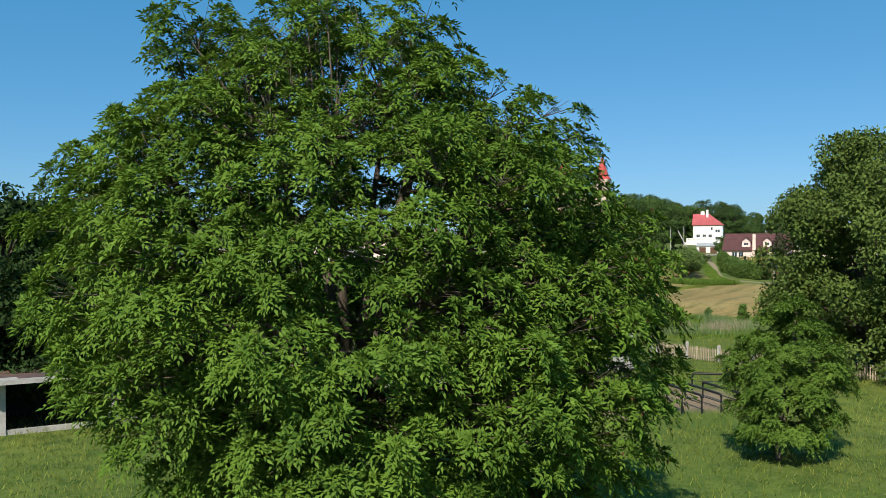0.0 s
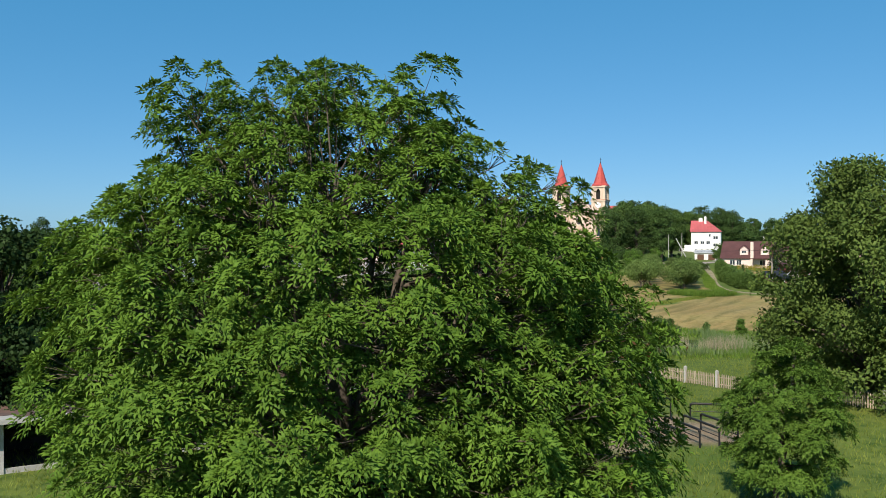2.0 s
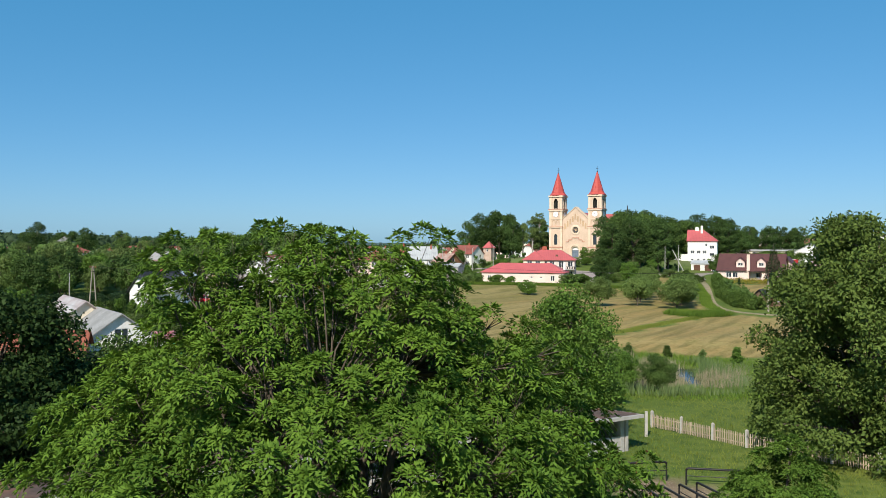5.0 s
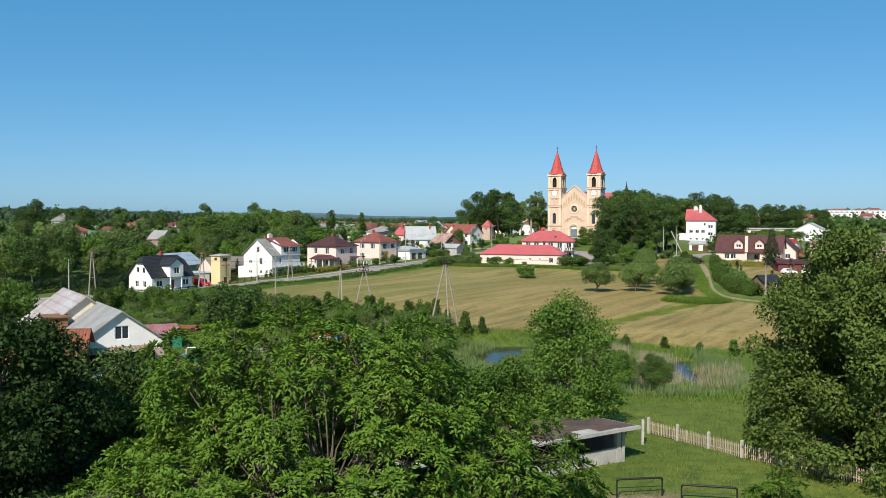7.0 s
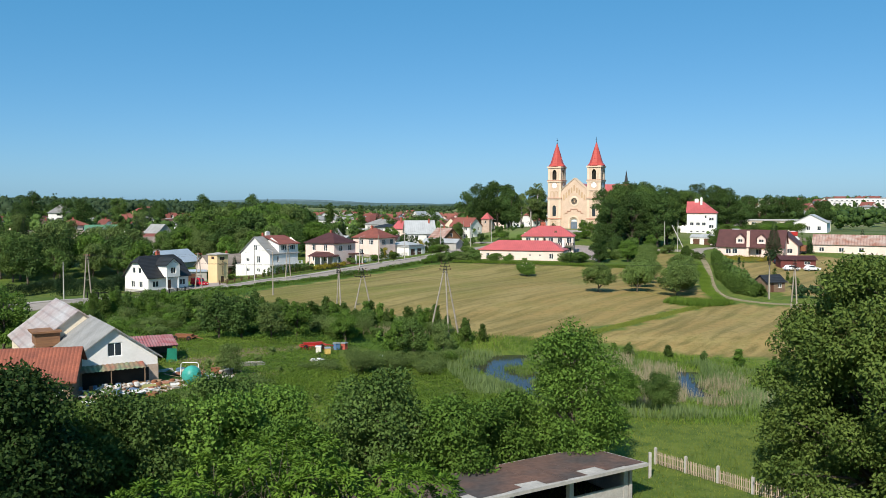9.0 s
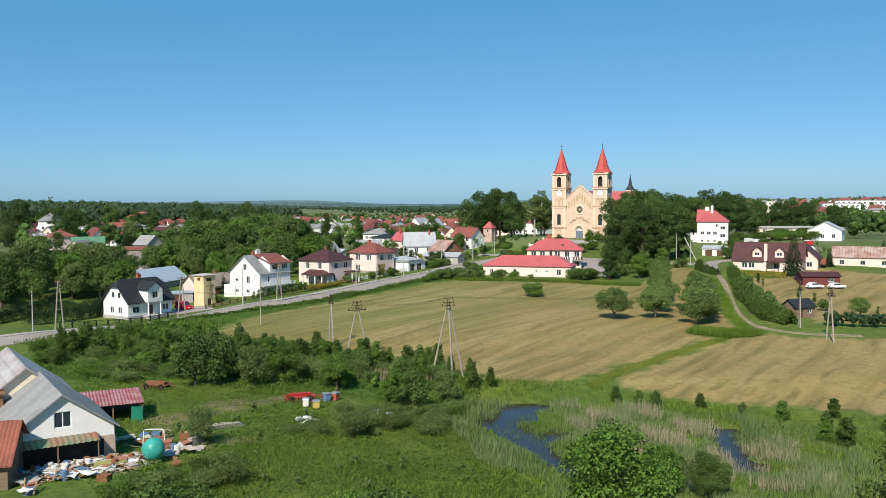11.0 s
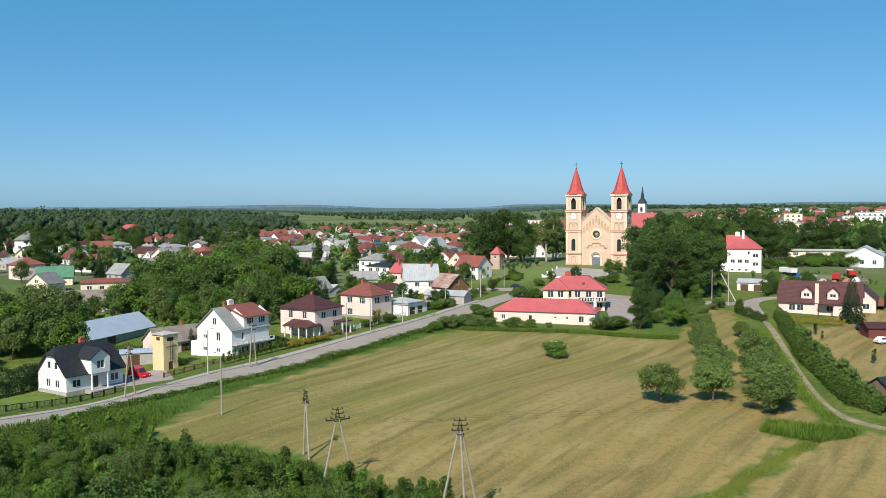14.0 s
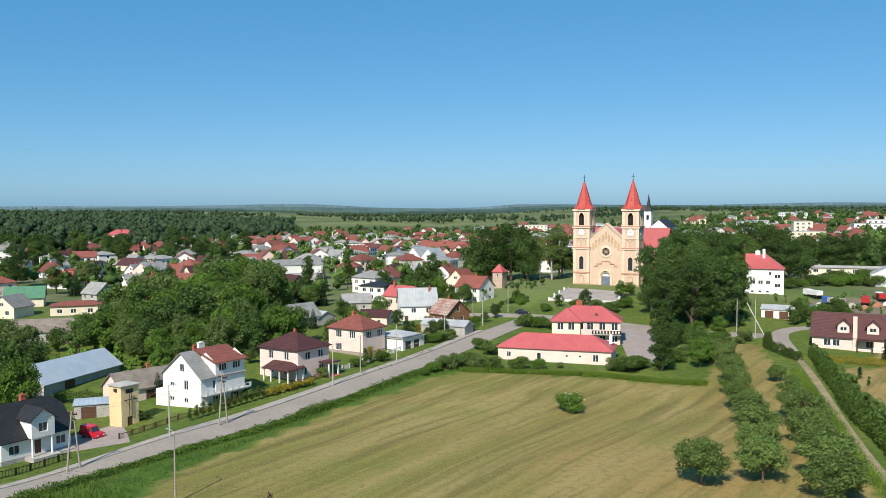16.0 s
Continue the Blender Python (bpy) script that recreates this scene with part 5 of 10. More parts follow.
def spandrels(w, h, rise, depth, pointed):
    """The two corners that turn a square opening into an arched one."""
    s, line = Shape(), arch_line(w, h - rise, rise, 10, pointed)
    for (x0, z0), (x1, z1) in zip(line, line[1:]):
        s.poly([(x0, 0, z0), (x1, 0, z1), (x1, 0, h), (x0, 0, h)])
        s.poly([(x0, 0, z0), (x0, depth, z0), (x1, depth, z1), (x1, 0, z1)])
    return s


def arch_band(w, foot, spring, rise, thick, proud, pointed=False, n=10):
    """A raised band round an arch, with its two legs."""
    s = Shape()
    line = [(0, foot)] + arch_line(w, spring, rise, n, pointed) + [(w, foot)]
    k = (w + 2 * thick) / w
    outer = [(-thick, foot)] + [(x * k - thick, spring + (z - spring) * (rise + thick) / rise) for x, z in arch_line(w, spring, rise, n, pointed)] + [(w + thick, foot)]
    for i in range(len(line) - 1):
        a, b, c, d = line[i], line[i + 1], outer[i + 1], outer[i]
        P = lambda q, y: (q[0], y, q[1])
        s.poly([P(a, -proud), P(b, -proud), P(c, -proud), P(d, -proud)])
        s.poly([P(d, -proud), P(c, -proud), P(c, 0), P(d, 0)])
        s.poly([P(a, 0), P(b, 0), P(b, -proud), P(a, -proud)])
    return s


def side_pose(w, d, side, a, c, out=0.0):
    (ox, oy), (ux, uy), (nx, ny), _ = frames_of(w, d)[side]
    return Matrix(((ux, nx, 0, ox + ux * a - nx * out), (uy, ny, 0, oy + uy * a - ny * out), (0, 0, 1, c), (0, 0, 0, 1)))


def ring_band(w, d, z0, z1, o):
    """A cornice right round a square tower."""
    s = Shape()
    return s.box(-o, -o, z0, w + o, 0.02, z1).box(-o, d - 0.02, z0, w + o, d + o, z1).box(-o, 0.02, z0, 0.02, d - 0.02, z1).box(w - 0.02, 0.02, z0, w + o, d - 0.02, z1)


def church_tower(church, m):
    W, top = 6.0, 28.2
    holes = []
    for sd in "frlb":
        holes += [(sd, 2.0, 22.3, 2.0, 4.5), (sd, 2.15, 6.0, 1.7, 4.8)]
    t = part("tower", wall_mesh(W, W, top, 1, "x", 0.0, holes, STONE, deep=0.5), None, church, m=m)
    for sd, a, c, w, h in holes:
        pm = side_pose(W, W, sd, a, c)
        part("arch", spandrels(w, h, 1.3 if c > 20 else 1.0, 0.5, c > 20), STONE, t, m=pm)
        part("surround", arch_band(w, -0.2, h - (1.3 if c > 20 else 1.0), 1.3 if c > 20 else 1.0, 0.3, 0.12, c > 20), STONEL, t, m=pm)
        if c > 20:
            # middle post, and a near-black sheet painted as the belfry's inner shade
            part("louvre", Shape().box(-0.1, 1.1, -0.1, w + 0.1, 1.2, h).box(w / 2 - 0.1, 0.25, 0, w / 2 + 0.1, 0.45, h - 0.8), DARKIN, t, m=pm)
        else:
            part("window", Shape().box(0, 0.42, 0, w, 0.48, h).box(w / 2 - 0.06, 0.36, 0, w / 2 + 0.06, 0.42, h).box(0, 0.36, h * 0.45, w, 0.42, h * 0.45 + 0.12), GLASS, t, m=pm)
    for z0, z1, o, mt in ((-1.2, 0.9, 0.25, STONED), (4.6, 5.1, 0.28, BRICKRED), (13.4, 14.0, 0.28, STONEL), (13.9, 14.2, 0.4, BRICKRED), (17.4, 17.7, 0.18, STONEL), (21.2, 21.9, 0.38, STONEL), (21.8, 22.1, 0.5, BRICKRED), (27.5, 28.2, 0.42, STONEL)):
        part("cornice", ring_band(W, W, z0, z1, o), mt, t)
    for x in (0, W - 0.8):
        for y in (0, W - 0.8):
            s = Shape().box(x - 0.14, y - 0.14, 0.9, x + 0.94, y + 0.94, 13.4).box(x - 0.1, y - 0.1, 14.0, x + 0.9, y + 0.9, 21.2).box(x - 0.08, y - 0.08, 22.0, x + 0.88, y + 0.88, 27.5)
            part("pilaster", s, STONEL, t)
    for sd in "frl":
        c = Shape().disc((3.0, 0, 19.7), (0, -1, 0), 1.25, 0.16, 28)
        clock = part("clock", c, FRAMEWHITE, t, "white round clock face", m=side_pose(W, W, sd, 0, 0))
        for i in range(12):
            q = math.pi * i / 6
            part("dial_mark", Shape().tube([(3.0 + math.sin(q) * 0.95, -0.18, 19.7 + math.cos(q) * 0.95), (3.0 + math.sin(q) * 1.12, -0.18, 19.7 + math.cos(q) * 1.12)], [0.04, 0.04], 4), BLACKSTEEL, clock)
        part("clock_hand", Shape().tube([(3.0, -0.2, 19.7), (3.25, -0.2, 20.3)], [0.05, 0.03], 4), BLACKSTEEL, clock)
        part("clock_hand", Shape().tube([(3.0, -0.2, 19.7), (2.2, -0.2, 19.9)], [0.04, 0.03], 4), BLACKSTEEL, clock)
        part("clock_rim", arch_band(2.6, 0, 0.0, 1.3, 0.18, 0.2), STONED, clock, m=Matrix.Translation((1.7, 0, 19.7)))
        for x in (1.35, 3.25):
            part("niche", arch_band(1.3, 14.4, 16.2, 0.7, 0.16, 0.14), STONED, t, m=side_pose(W, W, sd, x, 0))
        part("niche", arch_band(1.5, 1.2, 3.0, 0.8, 0.2, 0.16), STONED, t, m=side_pose(W, W, sd, 2.25, 0))
    # flared spire
    sp = Shape()
    levels = [(28.2, 3.65), (28.5, 3.6), (29.6, 2.75), (31.0, 2.3), (34.5, 1.35), (38.6, 0.18)]
    for z, r in levels:
        k = 0.0 if z < 29 else min(1.0, (z - 28.5) / 2.0)
        for i in range(8):
            q = math.pi / 8 + i * math.pi / 4
            x, y = math.cos(q), math.sin(q)
            f = (1 / max(abs(x), abs(y))) * (1 - k) + k / math.cos(math.pi / 8)
            sp.v.append((3.0 + x * r * f, 3.0 + y * r * f, z))
    for j in range(len(levels) - 1):
        sp.f += [(j * 8 + i, j * 8 + (i + 1) % 8, (j + 1) * 8 + (i + 1) % 8, (j + 1) * 8 + i) for i in range(8)]
    sp.f += [tuple(range(7, -1, -1)), tuple(range(40, 48))]
    spire = part("spire", sp, SPIRERED, t, "red sheet-metal flared spire")
    for sd in "frlb":
        d = Shape().poly([(2.4, 0.75, 30.2), (3.6, 0.75, 30.2), (3.0, 0.75, 32.2)]).poly([(2.4, 0.75, 30.2), (3.0, 0.75, 32.2), (3.0, 1.9, 32.2), (2.4, 1.6, 30.2)]).poly([(3.6, 0.75, 30.2), (3.6, 1.6, 30.2), (3.0, 1.9, 32.2), (3.0, 0.75, 32.2)])
        part("dormer", d, SPIRERED, spire, m=side_pose(W, W, sd, 0, 0))
    cr = Shape().disc((3, 3, 38.4), (0, 0, 1), 0.22, 0.4, 10).box(2.94, 2.94, 38.7, 3.06, 3.06, 40.9).box(2.45, 2.94, 39.9, 3.55, 3.06, 40.02)
    part("cross", cr, BLACKSTEEL, spire)
    return t


def build_church():
    church = empty("church", pose(61.6, 381.0, 9.0, 0, 0, -29), "twin-towered yellow brick church with red spires", "church")
    church_tower(church, pose(-12.2, -0.5, 0))
    church_tower(church, pose(6.2, -0.5, 0))
    # front with its gable, then the nave behind
    w = 12.4
    holes = [("f", w / 2 - 1.6, 0.0, 3.2, 5.4), ("f", w / 2 - 1.6, 11.0, 3.2, 3.2)]
    part("facade", wall_mesh(w, 3.0, 17.4, 5.4, "y", 1.0, holes, STONE, deep=0.6), None, church, m=pose(-6.2, 0, 0))
    part("gable_roof", roof_mesh(roof_surface(w, 3.0, 17.4, 5.4, "y", 1.0, 0.25), 0.3, STONEL), None, church, m=pose(-6.2, -0.1, 0))
    F = pose(-6.2, 0, 0)
    rose = part("rose_window", Shape().disc((w / 2, 0.35, 12.6), (0, 1, 0), 1.62, 0.05, 32), GLASS, church, m=F)
    ring = Shape()
    for i in range(32):
        a, b = 2 * math.pi * i / 32, 2 * math.pi * (i + 1) / 32
        P = lambda q, r, y: (w / 2 + math.cos(q) * r, y, 12.6 + math.sin(q) * r)
        ring.poly([P(a, 1.45, -0.2), P(b, 1.45, -0.2), P(b, 2.05, -0.2), P(a, 2.05, -0.2)]).poly([P(a, 2.05, -0.2), P(b, 2.05, -0.2), P(b, 2.3, 0), P(a, 2.3, 0)]).poly([P(a, 1.45, 0.35), P(b, 1.45, 0.35), P(b, 1.45, -0.2), P(a, 1.45, -0.2)])
        for r0, r1 in ((1.4, 2.28),):
            ring.poly([P(a, r0, 0.02), P(b, r0, 0.02), P(b, r1, 0.0), P(a, r1, 0.0)])
    part("rose_ring", ring, STONEL, rose)
    spokes = Shape()
    for i in range(12):
        q = math.pi * i / 6
        spokes.tube([(w / 2 + math.cos(q) * 0.3, 0.28, 12.6 + math.sin(q) * 0.3), (w / 2 + math.cos(q) * 1.5, 0.28, 12.6 + math.sin(q) * 1.5)], [0.05, 0.06], 5)
    spokes.disc((w / 2, 0.2, 12.6), (0, 1, 0), 0.35, 0.12, 16)
    part("tracery", spokes, STONED, rose)
    part("rose_wall", Shape().box(w / 2 - 1.6, 0.42, 11.0, w / 2 + 1.6, 0.5, 14.2), STONED, church, m=F)
    # stepped blind arcade under the gable
    for i in range(-4, 5):
        z = 20.2 - abs(i) * 1.05
        part("blind_arch", arch_band(0.82, z - 2.9, z - 0.6, 0.5, 0.16, 0.2), STONEL, church, m=pose(i * 1.2 - 0.41, 0, 0))
        part("blind_niche", Shape().box(0, -0.03, z - 2.9, 0.82, 0.0, z - 0.5), STONED, church, m=pose(i * 1.2 - 0.41, 0, 0))
    # stepped hood over the portal
    for x0, x1, z in ((-1.6, 1.6, 9.0), (-3.2, -1.6, 8.1), (1.6, 3.2, 8.1), (-4.4, -3.2, 7.2), (3.2, 4.4, 7.2)):
        part("string_course", Shape().box(x0, -0.22, z, x1, 0, z + 0.28), BRICKRED, church)
    for x, z in ((-1.6, 8.1), (1.6, 8.1), (-3.2, 7.2), (3.2, 7.2)):
        part("string_course", Shape().box(x - 0.14, -0.22, z + 0.28, x + 0.14, 0, z + 0.9), BRICKRED, church)
    portal = part("portal", arch_band(4.0, 0, 3.6, 2.0, 0.5, 0.7), STONEL, church, "pale stone round-arched portal", m=pose(-2.0, 0, 0))
    part("inner_arch", arch_band(3.3, 0, 3.4, 1.7, 0.35, 0.35), STONEL, portal, m=pose(0.35, 0, 0))
    part("tympanum", Shape().box(0.4, 0.3, 3.6, 3.6, 0.4, 5.4), FRAMEWHITE, portal)
    for x in (0.45, 2.02):
        s = Shape().box(x, 0.3, 0, x + 1.53, 0.42, 3.5)
        for z in (0.3, 1.4, 2.5):
            s.box(x + 0.2, 0.24, z, x + 1.33, 0.3, z + 0.85)
        part("door", s, DOORGREY, portal, "grey-blue panelled door leaf")
    part("step", Shape().box(-4, -2.4, -1.0, 4, 0.2, -0.05).box(-3.4, -1.8, -0.05, 3.4, 0.2, 0.12).box(-2.8, -1.2, 0.12, 2.8, 0.2, 0.28), CONCRETE, church)
    nave_holes = [(sd, x, 5.0, 1.8, 6.5, 2) for sd in "lr" for x in (3.5, 9.5, 15.5, 21.5, 27.5, 33.5)]
    nv = part("nave", wall_mesh(18, 40, 13.2, 7.4, "y", 1.0, nave_holes, STONE, deep=0.4), None, church, m=pose(-9, 3.0, 0))
    fill_openings(nv, 18, 40, nave_holes, FRAMEBROWN, FRAMEBROWN)
    part("roof", roof_mesh(roof_surface(18, 40, 13.2, 7.4, "y", 1.0, 0.4), 0.2, REDROOF), None, church, m=pose(-9, 3.0, 0))
    part("transept", wall_mesh(31, 10, 13.4, 7.2, "x", 1.0, [], STONE), None, church, m=pose(-15.5, 26, 0))
    part("transept_roof", roof_mesh(roof_surface(31, 10, 13.4, 7.2, "x", 1.0, 0.4), 0.2, REDROOF), None, church, m=pose(-15.5, 26, 0))
    for i in range(7):
        for x in (-9.8, 9.0):
            part("buttress", Shape().box(x, 5.4 + i * 6 - 0.5, -1, x + 0.8, 5.4 + i * 6 + 0.5, 10.5), STONEL, church)
    return church


build_church()
# ---------------------------------------------------------------- trees near the start
ash_tree(-2.3, 20.5)
tree(tree_meshes(4, 17.0, 9.9, 0.15, WALNUTLEAF, 230, 120000, 0.28, SKIRT, wide=0.52, lobe=0.145, skirt=30), 30.8, 58.6, "broad walnut tree with a dense olive-green crown", name="walnut_tree")
tree(tree_meshes(5, 12.4, 7.2, 0.4, MAPLELEAF, 110, 50000, 0.27, ROUND, lobe=0.19, skirt=16), -24.0, 46.0, "dark green maple tree beside the farmyard", name="maple_tree")
young_ash(13.4, 34)
tree(tree_meshes(7, 12.2, 4.6, 0.5, MIDLEAF, 54, 30000, 0.22, OVAL, lobe=0.3), 10.3, 65, "green maple tree behind the concrete shed", name="maple_tree")
NEAR_TREES = [tree_meshes(31, 8.0, 4.2, 0.4, LINDENLEAF, 40, 16000, 0.24, ROUND, lobe=0.3), tree_meshes(32, 7.0, 3.8, 0.3, MIDLEAF, 36, 14000, 0.24, ROUND, lobe=0.32), tree_meshes(33, 6.2, 3.4, 0.3, MIDLEAF, 30, 12000, 0.22, OVAL, lobe=0.34)]
for k, (x, y, sc) in enumerate([(-19.5, 56, 1.1), (-14.5, 59, 1.15), (-9.5, 57, 1.05), (-4, 61, 1.1), (1.5, 60, 1.05), (5.2, 63.5, 1.1), (-17, 68, 0.95), (-6, 69, 0.9), (-26, 62, 0.95), (-24, 54.5, 1.0), (-12, 66, 1.0), (0.5, 68, 0.85), (-31, 60, 0.9), (16, 77, 0.35), (19, 88, 0.72), (22.5, 86, 0.5)]):
    tree(NEAR_TREES[k % 3], x, y, "leafy green broadleaf tree of the overgrown yard", group="yard trees", scale=sc, turn=k * 67)

# ---------------------------------------------------------------- trees of the town
BIG = [tree_meshes(40 + k, 22, 7.5, 3.0, (DARKLEAF, LINDENLEAF, DARKLEAF)[k], 64, 13000, 0.5, ROUND, lobe=0.24) for k in range(3)]
DARKBIG = [tree_meshes(50 + k, 20, 6.5, 2.0, DARKLEAF, 36, 7000, 0.6, ROUND, lobe=0.32) for k in range(2)]
BIRCH = [tree_meshes(60 + k, 19, 4.2, 2.5, WILLOWLEAF, 34, 5200, 0.5, OVAL, bark=BIRCHBARK, lobe=0.34, droop=0.9) for k in range(2)]
MID = [tree_meshes(70 + k, 10, 4.2, 1.0, m, 34, 5000, 0.4, ROUND, lobe=0.3) for k, m in enumerate((LINDENLEAF, MIDLEAF, DARKLEAF, WILLOWLEAF))]
FRUIT = [tree_meshes(80 + k, 5.6, 3.3, 0.9, FRUITLEAF, 36, 7600, 0.24, ROUND, lobe=0.27) for k in range(3)]
SPRUCE = [spruce_meshes(90 + k, 10.0, 2.5) for k in range(2)]
THUJA = [tree_meshes(95 + k, 4.2, 0.75, 0.05, m, 16, 1500, 0.2, OVAL, lobe=0.62, droop=-0.8, wide=0.45, limbs=False) for k, m in enumerate((HEDGELEAF, CONIFER, YELLOWLEAF))]
POPLAR = tree_meshes(99, 17, 2.6, 0.6, LINDENLEAF, 34, 4200, 0.48, OVAL, lobe=0.42, droop=-0.4)
BUSH = [bush_mesh(110 + k, 2.2, 2.6, m, 3200, 0.24, 11) for k, m in enumerate((MIDLEAF, WILLOWLEAF, LINDENLEAF, HEDGELEAF))]

for k, (x, y, sc) in enumerate([(78.5, 303, 0.95), (84.5, 312, 0.85), (61, 297, 0.85), (69, 301, 0.9), (66, 311, 0.95), (74, 312, 0.95), (64, 324, 0.95), (73, 325, 1.0), (78, 330, 0.9), (72, 340, 1.0), (82, 342, 0.95), (80, 355, 1.0), (88, 358, 0.95), (89, 372, 1.0), (100, 388, 1.0), (108, 398, 1.0), (120, 402, 0.95), (133, 410, 0.9), (92, 404, 1.0)]):
    tree(BIG[k % 3], x, y, "tall linden tree in the churchyard", group="churchyard lindens", scale=sc, turn=k * 83, name="linden_tree")
for k, (x, y, sc) in enumerate([(21, 411, 1.2), (30, 416, 1.25), (36, 407, 0.95), (27, 428, 1.2), (-2, 440, 0.7), (52, 425, 0.9), (15.5, 420, 1.05), (36, 421, 1.15)]):
    tree(DARKBIG[k % 2], x, y, "dark dense chestnut tree behind the bell tower", group="chestnut trees", scale=sc, turn=k * 71, name="chestnut_tree")
for k, (x, y, sc) in enumerate([(45, 404, 1.1), (49, 412, 1.15), (41, 410, 0.95), (56, 398, 0.6)]):
    tree(BIRCH[k % 2], x, y, "slender drooping birch tree beside the church", group="birch trees", scale=sc, turn=k * 49, name="birch_tree")
for k, (x, y, sc) in enumerate([(55, 284, 0.6), (57.5, 277, 0.55), (66, 286, 0.55), (61, 278, 0.5), (73, 290, 0.6), (46, 335, 0.6), (60, 348, 0.62), (38, 336, 0.45), (26, 352, 0.4), (64, 352, 0.5)]):
    tree(MID[(0, 2, 1, 0, 1, 2, 1, 0, 0, 1)[k]], x, y, "dense green tree beside the parish yard", group="parish yard trees", scale=sc, turn=k * 71)
# orchard between field and track
for k, (x, y, sc) in enumerate([(34.6, 182.5, 1.1), (43, 183, 1.05), (49.5, 176, 1.25), (52.6, 184, 1.3), (55.0, 192, 1.25), (46, 193, 1.0), (49.5, 202, 1.05), (52, 212, 1.0), (54, 222, 0.95), (57, 233, 0.95), (60, 244, 0.9), (63, 255, 0.9), (66, 266, 0.85), (57.6, 201, 1.2), (60.0, 209, 1.1), (61.8, 216, 1.0), (69, 243, 0.6), (67, 232, 0.7)]):
    tree(FRUIT[k % 3], x, y, "low spreading fruit tree with grey-green leaves", group="orchard trees", scale=sc * 1.16, turn=k * 97, name="fruit_tree", squash=0.76 if sc > 1.12 else 0.95)
for k, (x, y, sc) in enumerate([(57.5, 256.0, 0.62), (60.5, 266, 0.5), (62, 272, 0.6), (59, 279, 0.6)]):
    tree(MID[(1, 1, 0, 2)[k]], x, y, "dense dark tree beside the parish yard", group="parish yard trees", scale=sc * 1.15, turn=k * 71)
tree(tree_meshes(98, 12.5, 3.1, 0.3, DARKLEAF, 60, 9000, 0.34, OVAL, lobe=0.34, droop=-0.2), 48.2, 253.2, "slim dark upright tree beside the parish yard")
# ---------------------------------------------------------------- houses nearer the church, one by one
house("white house with a pale tin roof behind the road", (-11.0, 320.0), 8, 11.0, 10.0, 5.2, 4.6, "x", 1.0, 0.4, WHITE, TINROOF, row("f", (3.2, 7.6), 3.0, 1.4, 1.4) + row("f", (7.0,), 0.6, 1.8, 1.3) + row("f", (1.2,), 0.1, 1.1, 2.1, "door"), [(9, 4, 7, 10.4)], z=4.0)
house("low white building with a pale flat sheet roof", (-15.6, 279.8), 56 - 90, 8.4, 7.0, 3.6, 0.9, "x", 0.0, 0.4, WHITE, TINROOF, row("f", (1.2,), 1.0, 1.4, 1.3) + row("f", (4.0,), 0.8, 1.2, 1.6, 2) + row("r", (1.0, 3.8), 0.8, 1.3, 1.4), z=3.2)
house("white garage wing with a pale sheet roof", (-8.6, 275.0), 56, 9.0, 6.5, 3.0, 0.6, "x", 0.0, 0.3, WHITE, TINROOF, row("f", (1.0, 4.6), 0.1, 2.4, 2.3, "door"), z=3.3)
house("brown timber house with a pale rusty roof", (2.5, 312.5), 42, 9.0, 7.5, 3.2, 3.6, "y", 1.0, 0.5, LOGWOOD, PALERUST, row("f", (1.4, 5.4), 0.9, 1.3, 1.3) + row("f", (3.9,), 3.6, 1.1, 1.3, 1) + row("l", (1.5, 4.5), 0.9, 1.2, 1.3), [(4.5, 4, 6, 7.6)], z=4.4)
house("low grey outbuilding with a pale sheet roof", (-4.6, 298.5), -28, 13.0, 5.0, 2.6, 1.2, "x", 1.0, 0.3, GREYWALL, TINROOF, row("f", (2, 8), 0.8, 1.0, 1.0), z=4.2)
house("peach house with a bright red roof and balcony", (-9.5, 332.0), 56, 8.0, 9.0, 6.2, 2.8, "y", 1.0, 0.4, PEACH, REDROOF, row("l", (2, 6), 3.6, 1.4, 1.4) + row("f", (1.5, 5.5), 3.6, 1.4, 1.5), [(3, 7, 8, 10.4)], z=4.4)
house("dark red low shed roof beside the white house", (-23.0, 314.0), -20, 9.0, 6.0, 2.8, 1.6, "x", 1.0, 0.3, PEACH, BROWNROOF, row("f", (2, 6), 0.8, 1.1, 1.1), z=4.2)
house("small grey block house with a grey tin roof", (-44.6, 309.0), -40, 7.0, 9.0, 4.2, 3.2, "y", 1.0, 0.5, GREYWALL, GREYROOF, row("f", (1.4,), 0.8, 1.2, 1.2), z=3.6)
house("grey tin-roofed wing of the block house", (-39.0, 314.5), -40, 6.5, 7.0, 3.0, 1.6, "x", 1.0, 0.3, GREYWALL, TINROOF, row("f", (2.5,), 0.1, 2.2, 2.2, "door"), z=3.8)
house("cream gabled house with red roof beyond the timber house", (3.4, 402.0), -30, 8.5, 10.0, 4.6, 4.2, "y", 1.0, 0.4, CREAM, RUSTROOF, row("f", (1.2, 4.8), 0.9, 1.4, 1.4) + row("f", (3.4,), 5.0, 1.4, 1.3), z=5.0)
house("large house with steep brown roof", (12.0, 436.0), -30, 15.0, 10.0, 4.5, 6.0, "x", 1.0, 0.5, CREAM, BROWNROOF, row("f", (2, 6, 10), 1.0, 1.4, 1.4) + row("l", (3, 6), 5.0, 1.2, 1.3), z=5.2)
house("long white hall with a low grey roof", (-73.3, 456.0), 20, 22.0, 14.0, 7.0, 2.2, "x", 1.0, 0.3, WHITE, GREYROOF, row("f", (15.5,), 0.1, 3.0, 3.0, "door"), name="hall", category="hall")
